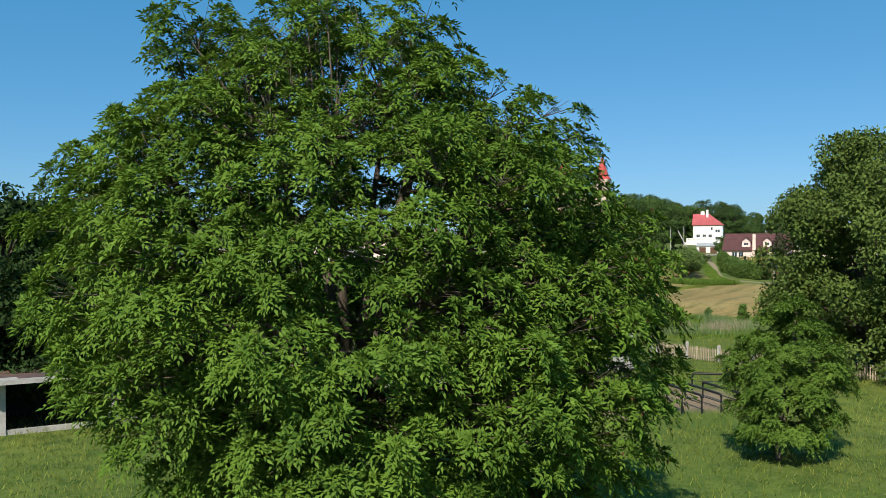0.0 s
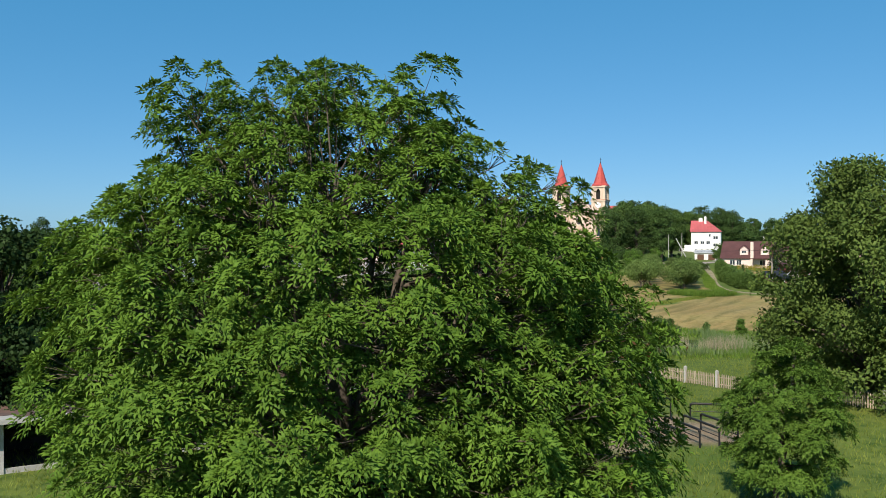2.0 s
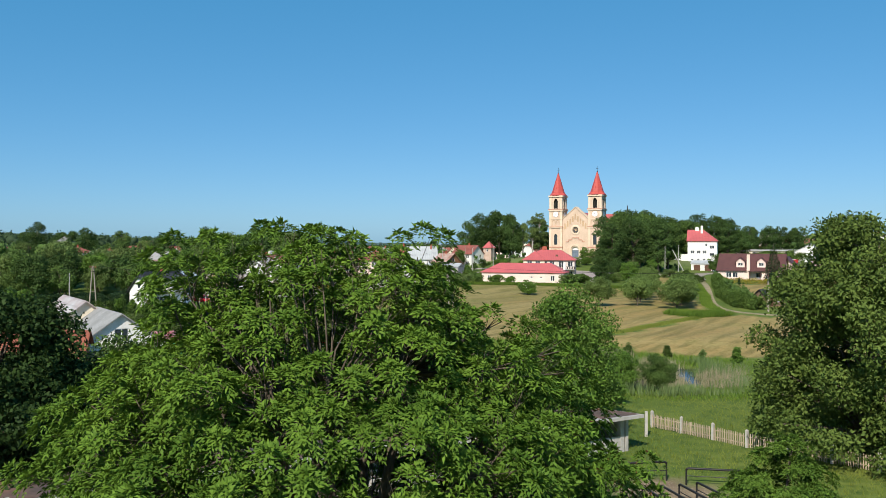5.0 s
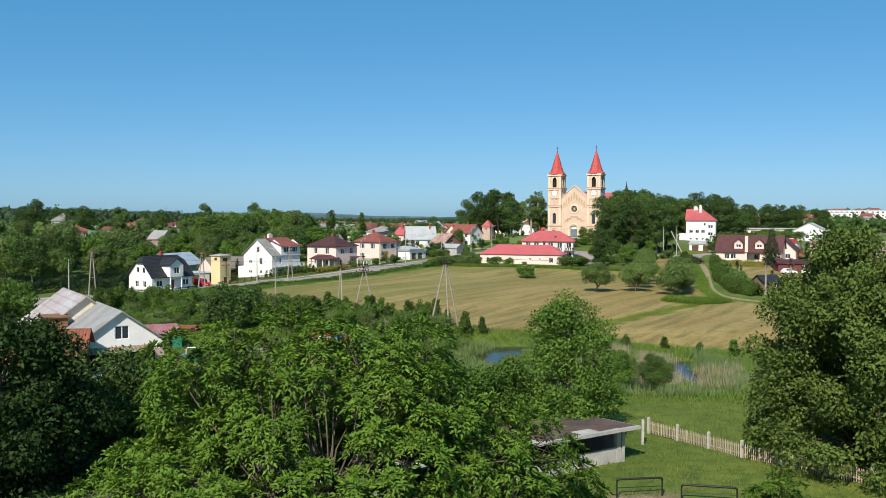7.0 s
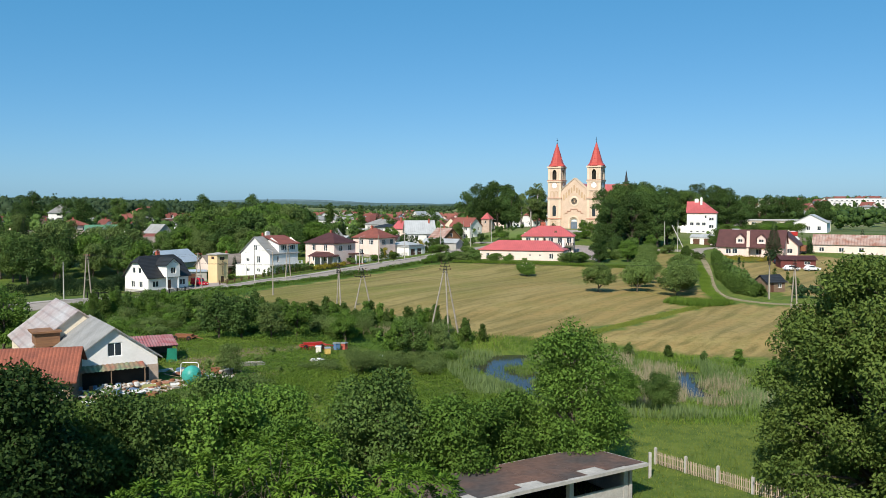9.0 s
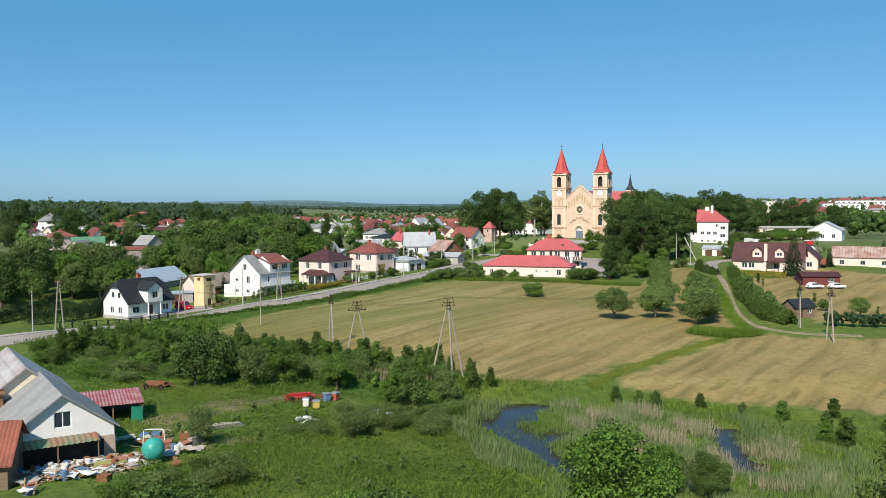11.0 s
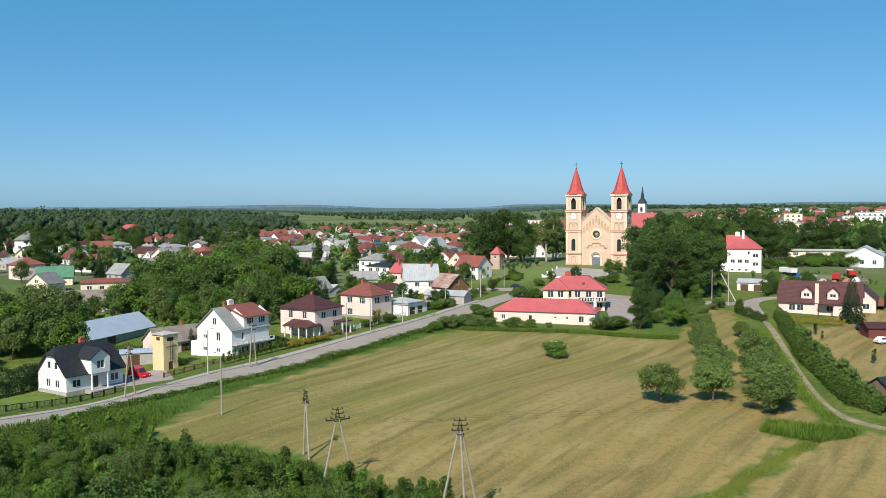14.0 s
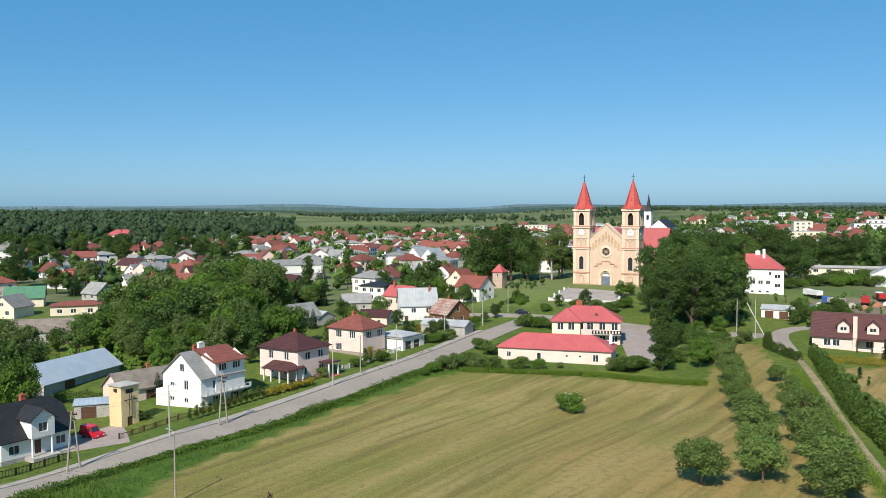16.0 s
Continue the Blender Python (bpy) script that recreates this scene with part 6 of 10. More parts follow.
house("grey farm building with a long fibre-cement roof", (-112.0, 292.0), 17, 30.0, 9.0, 3.0, 2.8, "x", 1.0, 0.4, GREYWALL, FIBREBROWN, row("f", (3, 9, 18, 24), 0.9, 1.2, 1.0), name="barn", category="barn")
house("pale pink bungalow with a flat red roof", (-123, 341), 18, 16.0, 8.0, 3.4, 1.0, "x", 0.0, 0.5, CREAM, RUSTROOF, row("f", (2, 6, 11), 1.0, 1.6, 1.3), z=3.6)
house("cottage with a green sheet roof", (-146, 358), 20, 12.0, 9.0, 3.2, 3.4, "x", 1.0, 0.5, CREAM, GREENROOF, row("f", (2, 7), 0.9, 1.3, 1.3))
house("warehouse with a pale blue-grey sheet roof", (-79.6, 241.5), 73, 23.5, 9.0, 3.2, 3.2, "x", 1.0, 0.6, GREYWALL, BLUETIN, row("f", (6,), 0.1, 3.0, 2.8, "door"), name="warehouse", category="warehouse", z=-0.4)
house("long grey-roofed outbuilding behind the fire tower", (-61.5, 234.5), 47, 17.0, 7.5, 3.0, 2.8, "x", 1.0, 0.4, PALEPINK, FIBREBROWN, row("f", (5.2, 12.4), 0.1, 1.8, 2.2, "door") + row("f", (2.4,), 1.0, 1.2, 1.2), [(8, 4.5, 5, 6.6)], name="outbuilding", category="outbuilding", z=-0.2)
house("small grey flat-roofed garage", (-67.0, 226.0), 20, 6.5, 5.5, 2.7, 0.3, "x", 0.0, 0.25, GREYWALL, BLUETIN, row("f", (1.2,), 0.1, 2.6, 2.2, "door"), name="garage", category="garage", z=-0.8)
house("white low garage with a pale sheet roof", (95.5, 320.5), -29, 9.0, 6.5, 2.8, 1.0, "x", 1.0, 0.3, WHITE, TINROOF, row("f", (1, 5), 0.1, 2.4, 2.2, "door"), name="garage", category="garage", z=5.0)
house("cream flat-roofed school with a long low front", (150, 428), -20, 44.0, 12.0, 5.4, 0.5, "x", 0.0, 0.5, CREAM, GREYWALL, row("f", tuple(range(3, 42, 5)), 3.3, 2.0, 1.5, 3) + row("f", tuple(range(3, 42, 5)), 0.8, 2.0, 1.4, 3), name="school", category="school", z=7.0)
house("white gabled hall with a pale sheet roof", (165.0, 393.0), -30, 14.0, 16.0, 5.5, 3.6, "y", 1.0, 0.4, WHITE, TINROOF, row("f", (5.5,), 2.0, 1.5, 1.8) + row("f", (10,), 2.0, 1.5, 1.8), name="hall", category="hall", z=6.6)
house("long workshop with a pale rusty sheet roof", (127.0, 287.5), -29, 24.0, 9.0, 3.4, 3.0, "x", 1.0, 0.4, PALEPINK, PALERUST, row("f", (2, 8, 14), 0.9, 1.5, 1.4), name="workshop", category="workshop", z=3.4)

house("cream gabled house with a grey tiled roof", (-140, 337.5), -13, 8.5, 9.0, 3.4, 3.4, "y", 1.0, 0.4, CREAM, GREYROOF, row("f", (1.2, 5.2), 0.9, 1.4, 1.4) + row("f", (3.4,), 3.6, 1.3, 1.2))
house("white house with a bright red gabled roof", (-162, 425), -21, 11.0, 9.0, 3.4, 3.6, "x", 1.0, 0.5, WHITE, REDROOF, row("f", (1.4, 4.6, 8), 0.9, 1.5, 1.4) + row("r", (3.6,), 3.8, 1.2, 1.2, 1))
house("flat-roofed brown brick house", (-168, 455), 0, 10.0, 9.0, 5.6, 0.5, "x", 0.0, 0.3, CHIMBRICK, RUSTROOF, row("f", (1.4, 6.4), 3.4, 1.6, 1.5) + row("f", (1.4, 6.4), 0.9, 1.6, 1.5))
house("white villa with a dark anthracite roof", (-169, 472), 16, 10.0, 9.0, 4.4, 3.4, "x", 1.0, 0.6, WHITE, BLACKROOF, row("f", (1.4, 6.4), 0.9, 1.6, 1.5), [(6, 4, 6, 8.4)])
house("grey cottage with a steep fibre roof", (-128.7, 379), -34, 9.0, 8.0, 2.8, 3.6, "x", 1.0, 0.4, GREYWALL, GREYROOF, row("f", (1.4, 5.4), 0.9, 1.2, 1.2))
house("pale cottage with a rusty patched roof", (-107, 357), 30, 8.0, 8.0, 3.0, 3.4, "y", 1.0, 0.4, PALEPINK, PALERUST, row("f", (1.4, 5), 0.9, 1.2, 1.2))
house("twin white terraced house with a steep grey roof", (-17, 538), -27, 9.0, 14.0, 7.0, 5.0, "y", 1.0, 0.3, WHITE, TINROOF, row("f", (1.4, 5.6), 0.9, 1.5, 1.5) + row("f", (1.4, 5.6), 3.8, 1.5, 1.5) + row("f", (3.6,), 7.2, 1.5, 1.5))
house("white terraced house with two grey gables", (-8.8, 533.8), -27, 9.0, 14.0, 7.0, 5.0, "y", 1.0, 0.3, WHITE, TINROOF, row("f", (1.4, 5.6), 0.9, 1.5, 1.5) + row("f", (1.4, 5.6), 3.8, 1.5, 1.5) + row("f", (3.6,), 7.2, 1.5, 1.5))
house("brown two-storey house with a red hipped roof", (-46.9, 462.8), -10, 10.5, 9.0, 6.0, 2.6, "x", 0.0, 0.4, GREYWALL, RUSTROOF, row("f", (1.4, 4.6, 7.8), 3.6, 1.4, 1.4) + row("f", (1.4, 7.8), 0.9, 1.4, 1.4))
house("white house with a flat black roof", (-27.9, 375.5), -31, 10.4, 9.0, 5.4, 1.2, "x", 0.0, 0.5, WHITE, BLACKROOF, row("f", (1.2, 4.4, 7.6), 3.2, 1.5, 1.4) + row("f", (1.2, 4.4, 7.6), 0.7, 1.5, 1.4))
house("long red-roofed terrace on the far street", (-11, 668), -15, 41.0, 11.0, 6.0, 4.4, "x", 1.0, 0.4, WHITE, RUSTROOF, row("f", tuple(range(2, 40, 4)), 3.4, 1.6, 1.4) + row("f", tuple(range(2, 40, 4)), 0.8, 1.6, 1.4))
house("low outbuilding with an olive-grey sheet roof", (-30, 341), 12, 9.0, 7.0, 3.0, 2.4, "x", 1.0, 0.4, GREYWALL, GREYROOF, row("f", (2, 6), 0.9, 1.1, 1.1), name="outbuilding", category="outbuilding")
house("grey-green roofed house beyond the hall", (-80, 540), -30, 15.0, 11.0, 4.5, 3.4, "x", 0.0, 0.5, PALEPINK, GREYROOF, row("f", (2, 6, 10), 0.9, 1.5, 1.5))
house("dark red roofed low house beside the grove", (-66, 408), -50, 14.0, 9.0, 3.0, 4.0, "x", 1.0, 0.4, LOGWOOD, BROWNROOF, row("f", (2, 6, 10), 0.9, 1.2, 1.2))
house("grey house with a low fibre roof beside the hall", (-61, 424), 10, 14.0, 8.0, 3.0, 2.6, "x", 1.0, 0.4, CREAM, GREYROOF, row("f", (2, 6, 10), 0.9, 1.2, 1.2))
house("yellow public building with a red hipped roof", (-298, 842), 5, 24.0, 14.0, 9.0, 4.5, "x", 0.0, 0.5, YELLOW, REDROOF, row("f", tuple(range(2, 22, 4)), 5.0, 1.8, 1.8) + row("f", tuple(range(2, 22, 4)), 1.2, 1.8, 1.8), name="public_building", category="building")
house("pink house with a red cross-gabled roof", (-211, 680), 10, 14.0, 11.0, 4.4, 4.6, "x", 1.0, 0.5, PALEPINK, RUSTROOF, row("f", (2, 6, 10), 0.9, 1.5, 1.5))
house("low house with a dark red roof by the street", (-171, 526), -30, 16.0, 9.0, 3.2, 3.4, "x", 1.0, 0.4, CREAM, BROWNROOF, row("f", (2, 7, 12), 0.9, 1.3, 1.3))
# ---------------------------------------------------------------- the rest of the town: a few types, each with its parts, many times over
def types():
    out = []
    for k, (w, d, h, rise, clip, wl, rf, lab) in enumerate([
            (10, 9, 5.6, 3.4, 1.0, WHITE, RUSTROOF, "white gabled town house with a red tiled roof"), (11, 9, 3.2, 4.2, 1.0, CREAM, BROWNROOF, "cream house with a steep brown roof"),
            (10, 10, 6.0, 2.6, 0.0, PINK, RUSTROOF, "pink two-storey house with a hipped red roof"), (9, 8, 3.0, 3.4, 1.0, WHITE, GREYROOF, "small white cottage with a grey roof"),
            (12, 10, 6.2, 2.4, 0.0, WHITE, GREYROOF, "white villa with a grey hipped roof"), (10, 9, 3.2, 4.0, 0.7, WHITE, RUSTROOF, "white house with a red half-hipped roof"),
            (13, 8, 3.0, 2.4, 1.0, GREYWALL, TINROOF, "grey outbuilding with a pale tin roof"), (11, 11, 5.8, 3.4, 1.0, PALEPINK, GREYROOF, "pale two-storey house with a light grey roof")]):
        wins = row("f", (1.4, w / 2 - 0.7, w - 2.8), 0.9, 1.4, 1.4) + row("l", (1.6, d - 3.0), 0.9, 1.3, 1.4) + row("r", (1.6, d - 3.0), 0.9, 1.3, 1.4)
        if h > 5:
            wins += row("f", (1.4, w / 2 - 0.7, w - 2.8), 3.7, 1.4, 1.4) + row("l", (1.6, d - 3.0), 3.7, 1.3, 1.4) + row("r", (1.6, d - 3.0), 3.7, 1.3, 1.4)
        elif clip > 0.9:
            wins += row("l", (d / 2 - 0.6,), 3.7, 1.2, 1.2) + row("r", (d / 2 - 0.6,), 3.7, 1.2, 1.2)
        out.append((house(lab, (-380 + k * 30, 640 + 13 * k), 20, w, d, h, rise, "x", clip, 0.45, wl, rf, wins, [(w * 0.6, d * 0.45, h, h + rise + 0.7)], group="town houses", far=True), w, d))
    return out


TYPES = types()
rnd = random.Random(5)
taken = [(o.matrix_basis.translation.x, o.matrix_basis.translation.y, 13.0) for o in scene.objects if o.type == "EMPTY" and not o.parent and o.get("category") in ("house", "hall", "barn", "building", "warehouse", "school", "church", "garage", "tower", "workshop", "outbuilding")]
taken += [(62 + i * 8, 395 + i * 9, 18.0) for i in range(5)]


def free(x, y, r):
    return all((x - a) ** 2 + (y - b) ** 2 > (r + c) ** 2 for a, b, c in taken)


TOWN = [(-70, 330), (-20, 345), (-5, 330), (10, 350), (14, 410), (60, 440), (130, 470), (330, 640), (420, 900), (60, 1150), (-330, 1000), (-330, 560), (-200, 420), (-120, 360)]
spots = []
for i in range(5200):
    x, y = rnd.uniform(-330, 420), rnd.uniform(325, 1150)
    if not inside(np.array([x]), np.array([y]), TOWN)[0]:
        continue
    centre = math.exp(-((x + 20) / 150) ** 2) * math.exp(-((y - 560) / 260) ** 2)
    centre += 0.5 * math.exp(-((x + 200) / 110) ** 2) * math.exp(-((y - 600) / 220) ** 2)
    if rnd.random() > 0.07 + centre or not free(x, y, 9.7 + 2 * rnd.random()):
        continue
    spots.append((x, y))
    taken.append((x, y, 6.8))
    if len(spots) > 330:
        break
NEAR_ROWS = 500
for x, y in spots:
    if y < NEAR_ROWS:
        src, w, d = rnd.choice(TYPES)
        copy_thing(src, pose(x, y, h_at(x, y) - 0.1, 0, 0, rnd.choice((-32, 58, 148, -122)) + rnd.uniform(-14, 14)))

# the far quarter: plainer copies
def far_type(label, w, d, h, rise, clip, wl, rf):
    wins = row("f", tuple(np.arange(1.2, w - 2.2, 3.0)), 0.9, 1.5, 1.4) + (row("f", tuple(np.arange(1.2, w - 2.2, 3.0)), 3.7, 1.5, 1.4) if h > 5 else []) + row("l", (d / 2 - 0.7,), h - 2.0, 1.4, 1.3) + row("r", (d / 2 - 0.7,), h - 2.0, 1.4, 1.3)
    k = len(far_types)
    t = empty("house", pose(230 + 24 * k, 720 + 30 * k, h_at(230 + 24 * k, 720 + 30 * k), 0, 0, -20), label, "house", "far houses")
    part("wall", wall_mesh(w, d, h, rise, "x", clip, wins, wl), None, t)
    part("roof", roof_mesh(roof_surface(w, d, h, rise, "x", clip, 0.5), 0.16, rf), None, t)
    part("dark_inside", Shape().box(0.4, 0.3, 0.2, w - 0.4, d - 0.3, h - 0.1), GLASS, t)
    far_types.append(t)


far_types = []
far_type("white distant house with a red roof", 12, 10, 6.0, 3.0, 1.0, WHITE, RUSTROOF)
far_type("white distant house with a low grey roof", 14, 11, 6.4, 1.6, 0.0, WHITE, GREYROOF)
far_type("cream distant house with a red hipped roof", 12, 11, 6.2, 3.0, 0.0, CREAM, RUSTROOF)
far_type("long white distant hall with a pale roof", 26, 13, 6.5, 1.0, 0.0, WHITE, TINROOF)
far_type("cream distant cottage with a steep brown roof", 11, 9, 3.2, 4.2, 1.0, CREAM, BROWNROOF)
far_type("white distant cottage with a grey roof", 10, 8, 3.2, 3.4, 1.0, WHITE, GREYROOF)
far_type("pink distant house with a steep red roof", 10, 9, 5.6, 3.8, 1.0, PINK, RUSTROOF)
fr_ = random.Random(61)
far_places = []
for x, y in spots:
    if y >= NEAR_ROWS:
        far_places.append((fr_.choice((0, 0, 1, 1, 2, 4, 4, 5, 5, 6)), pose(x, y, h_at(x, y) - 0.1, 0, 0, fr_.choice((-32, 28, 58, -70)) + fr_.uniform(-14, 14))))
FARTOWN = [(70, 620), (190, 600), (330, 640), (620, 900), (560, 1250), (60, 1250), (40, 800)]
made = 0
for _ in range(4000):
    x, y = fr_.uniform(40, 620), fr_.uniform(600, 1250)
    if inside(np.array([x]), np.array([y]), FARTOWN)[0] and free(x, y, 6.0):
        far_places.append((fr_.choice((0, 0, 1, 1, 2, 2, 3)), pose(x, y, h_at(x, y) + 1.0, 0, 0, fr_.uniform(-45, 30))))
        taken.append((x, y, 9.0))
        made += 1
        if made >= 95:
            break
far_places.sort(key=lambda q: q[1].translation.y)
for k, m in far_places[:150]:
    copy_thing(far_types[k], m)


def far_quarter(places):
    """The houses past those, joined."""
    v, f, mi, mats = [], [], [], []
    for k, m in places:
        for c in far_types[k].children:
            i, me = len(v), c.data
            if me.materials[0] not in mats:
                mats.append(me.materials[0])
            v += [tuple(m @ q.co) for q in me.vertices]
            f += [tuple(i + j for j in p.vertices) for p in me.polygons]
            mi += [mats.index(me.materials[0])] * len(me.polygons)
    me = bpy.data.meshes.new("far_quarter")
    me.from_pydata(v, [], f)
    for q in mats:
        me.materials.append(q)
    me.polygons.foreach_set("material_index", mi)
    me.update()
    return tagged(new("far_quarter", me), "far town quarter of small white and red-roofed houses", "houses", kind="stuff")


far_quarter(far_places[150:])

# apartment blocks and public buildings on the far rise
def block(x, y, ang, w, d, floors, wall_mat, label, group="apartment blocks"):
    wins = []
    for f in range(floors):
        wins += row("f", tuple(np.arange(2.0, w - 2.5, 4.2)), 1.0 + f * 2.9, 1.8, 1.5, 2)
    wins += row("l", (d / 2 - 0.8,), 1.0 + 2.9, 1.6, 1.5, 2)
    return house(label, (x, y), ang, w, d, floors * 2.9 + 0.6, 0.4, "x", 0.0, 0.2, wall_mat, GREYWALL, wins, name="apartment_block", category="building", group=group, far=True)


for x, y, w, f, m, lab in ((262, 700, 26, 3, CREAM, "cream flat-roofed apartment block"), (280, 735, 14, 5, CREAM, "cream taller apartment block"), (330, 740, 30, 3, WHITE, "white flat-roofed apartment block"), (355, 770, 48, 3, WHITE, "long white apartment block"), (395, 720, 24, 4, WHITE, "white four-storey apartment block"), (480, 800, 20, 5, WHITE, "white five-storey apartment block"), (540, 810, 22, 5, PINK, "pink five-storey apartment block"), (96, 1000, 26, 4, CREAM, "pale distant public building"), (-20, 980, 34, 2, WHITE, "long white distant hall"), (180, 900, 40, 2, WHITE, "white distant school building"), (120, 860, 30, 2, CREAM, "cream distant school building")):
    block(x, y, rnd.uniform(-25, -5), w, 12, f, m, lab)
# white parish church far behind, with a dark spire
fc = house("distant white church with a dark slender spire", (147, 655), -29, 12, 26, 10, 5, "y", 1.0, 0.3, WHITE, BLACKROOF, row("l", (4, 10, 16, 22), 3, 1.6, 4, 2), name="white_church", category="church", z=14.0)
part("tower", wall_mesh(5, 5, 21, 1, "x", 0.0, [("f", 1.7, 15.0, 1.6, 3.2)], WHITE), None, fc, m=pose(-4.5, 1, 0))
part("spire", Shape().prism([(-4.9, 0.6), (0.9, 0.6), (0.9, 6.4), (-4.9, 6.4)], 21, 24, 0.5).prism([(-3.2, 2.3), (-0.8, 2.3), (-0.8, 4.7), (-3.2, 4.7)], 24, 33, 0.05), BLACKROOF, fc)
# white villa with a grey tent roof among the far trees
house("tall white villa with a grey tented roof", (-246, 545), 12, 13, 13, 10.5, 5.0, "x", 0.0, 0.7, WHITE, GREYROOF, row("f", (2, 6, 10), 1.2, 1.5, 1.6) + row("f", (2, 6, 10), 5.0, 1.5, 1.6) + row("f", (5,), 8.2, 2.4, 1.2), name="villa", category="house")

# ---------------------------------------------------------------- trees between the houses
def scatter(n, zone, kinds, label, group, smin, smax, rad, seed, dens=None, name="tree"):
    r = random.Random(seed)
    xs, ys = [p[0] for p in zone], [p[1] for p in zone]
    made = 0
    for _ in range(n * 14):
        x, y = r.uniform(min(xs), max(xs)), r.uniform(min(ys), max(ys))
        if not inside(np.array([x]), np.array([y]), zone)[0] or not free(x, y, rad):
            continue
        if off_line(x, y, *(-44.9, 200, -9, 254)) < 10 or off_line(x, y, *(-9, 254, 29, 321)) < 9 or off_line(x, y, *(-10, 333, 45, 313)) < 7:
            continue
        tree(r.choice(kinds), x, y, label, group=group, scale=r.uniform(smin, smax), turn=r.uniform(0, 360), name=name)
        taken.append((x, y, rad * 0.5))
        made += 1
        if made >= n:
            break


GROVE = [(-88, 285), (-66, 279), (-44, 293), (-50, 340), (-64, 404), (-76, 404), (-84, 366), (-87, 318)]
EDGE = [(-140, 236), (-92, 208), (-85, 232), (-86, 258), (-108, 278), (-140, 272)]
scatter(95, GROVE, [MID[0], MID[1], MID[2], MID[3], MID[1]], "bushy green tree of the grove behind the road", "grove trees", 1.0, 1.75, 2.4, 11, name="grove_tree")
scatter(26, EDGE, [MID[0], MID[1], MID[3], MID[2]], "bushy green tree at the garden edge", "grove trees", 0.9, 1.5, 2.4, 71)
scatter(30, [(-60, 225), (-40, 252), (-18, 290), (-6, 322), (-30, 345), (-44, 300), (-66, 262)], [MID[0], MID[2], MID[1], FRUIT[0], SPRUCE[0]], "garden tree behind the roadside houses", "garden trees", 0.4, 0.8, -6.0, 72)
scatter(6, [(98, 306), (108, 306), (112, 314), (104, 322)], [MID[0], MID[2], MID[1]], "green tree round the works yard", "yard side trees", 0.4, 0.75, -3.0, 73)
scatter(30, [(-76, 276), (-62, 262), (-48, 257), (-35, 271), (-32, 286), (-46, 298), (-70, 286)], [MID[0], MID[1], MID[2], MID[3]], "bushy green tree behind the white house", "grove trees", 0.7, 1.25, -7.0, 74)
for k, (x, y) in enumerate([(-84, 232), (-79, 231), (-88, 238), (-93, 233), (-90, 246), (-96, 241), (-86, 250), (-99, 250)]):
    tree(MID[k % 4], x, y, "bushy green tree before the warehouse", group="grove trees", scale=1.0 + 0.12 * (k % 3), turn=k * 77)
for k, (x, y, sc) in enumerate([(-89, 281, 1.0), (-83, 284, 1.15), (-76, 280, 1.0), (-70, 277, 1.1), (-66, 270, 0.95), (-60, 266, 0.9), (-56, 271, 1.1), (-50, 267, 1.15), (-45, 272, 1.2), (-40, 277, 1.15), (-36, 283, 1.05), (-52, 278, 1.2), (-61, 275, 1.15), (-42, 286, 1.1), (-78, 287, 1.2), (-96, 285, 0.7), (-92, 291, 0.95)]):
    tree(MID[(0, 1, 3, 2, 1)[k % 5]], x, y, "full leafy tree close behind the roadside houses", group="grove trees", scale=sc, turn=k * 61)
scatter(8, GROVE, [POPLAR], "tall slim poplar in the grove", "poplars", 0.8, 1.1, 2.5, 12, name="poplar")
scatter(22, [(-70, 330), (0, 335), (10, 460), (-80, 460)], [MID[0], MID[2], SPRUCE[0], POPLAR], "green garden tree between town houses", "garden trees", 0.7, 1.2, 2.0, 14)
RIGHT = [(96, 385), (130, 395), (200, 415), (330, 520), (330, 620), (180, 640), (110, 560)]
scatter(5, [(104, 305), (112, 304), (118, 316), (108, 320)], [MID[0], MID[1], MID[2]], "garden tree beside the works yard", "garden trees", 0.5, 0.9, 2.0, 16)
for k, (x, y, sc) in enumerate([(103.0, 260.5, 1.25), (124, 283, 0.6), (-17, 372, 0.9), (-48, 372, 1.0), (150, 300, 0.7)]):
    tree(SPRUCE[k % 2], x, y, "dark green spruce tree in a garden", group="spruces", scale=sc, turn=k * 50, name="spruce_tree")


LEFTTOWN = [(-118, 368), (-200, 372), (-330, 450), (-330, 640), (-120, 640), (-96, 420)]
scatter(34, LEFTTOWN, [MID[0], MID[2], MID[1], MID[3]], "leafy green tree between the outer houses", "outer trees", 0.7, 1.4, 0.5, 131, name="woodland_tree")
scatter(24, LEFTTOWN, [SPRUCE[0], SPRUCE[1], DARKBIG[0]], "tall dark tree between the outer houses", "outer trees", 0.6, 1.25, 0.5, 132, name="woodland_tree")
scatter(30, [(-330, 540), (-330, 660), (-120, 660), (-110, 540)], [DARKBIG[0], DARKBIG[1], BIG[1], SPRUCE[0]], "tall dark tree on the edge of the woods", "outer trees", 0.6, 1.0, 0.5, 133, name="woodland_tree")

# ---------------------------------------------------------------- far woods: stuff
ICO = np.array([(0, 0, 1)] + [(0.894 * math.cos(q * 1.2566), 0.894 * math.sin(q * 1.2566), 0.447) for q in range(5)] + [(0.894 * math.cos(q * 1.2566 + 0.628), 0.894 * math.sin(q * 1.2566 + 0.628), -0.447) for q in range(5)] + [(0, 0, -1)])
ICO_F = np.array([(0, 1 + i, 1 + (i + 1) % 5) for i in range(5)] + [(1 + i, 6 + i, 1 + (i + 1) % 5) for i in range(5)] + [(1 + (i + 1) % 5, 6 + i, 6 + (i + 1) % 5) for i in range(5)] + [(6 + i, 11, 6 + (i + 1) % 5) for i in range(5)])


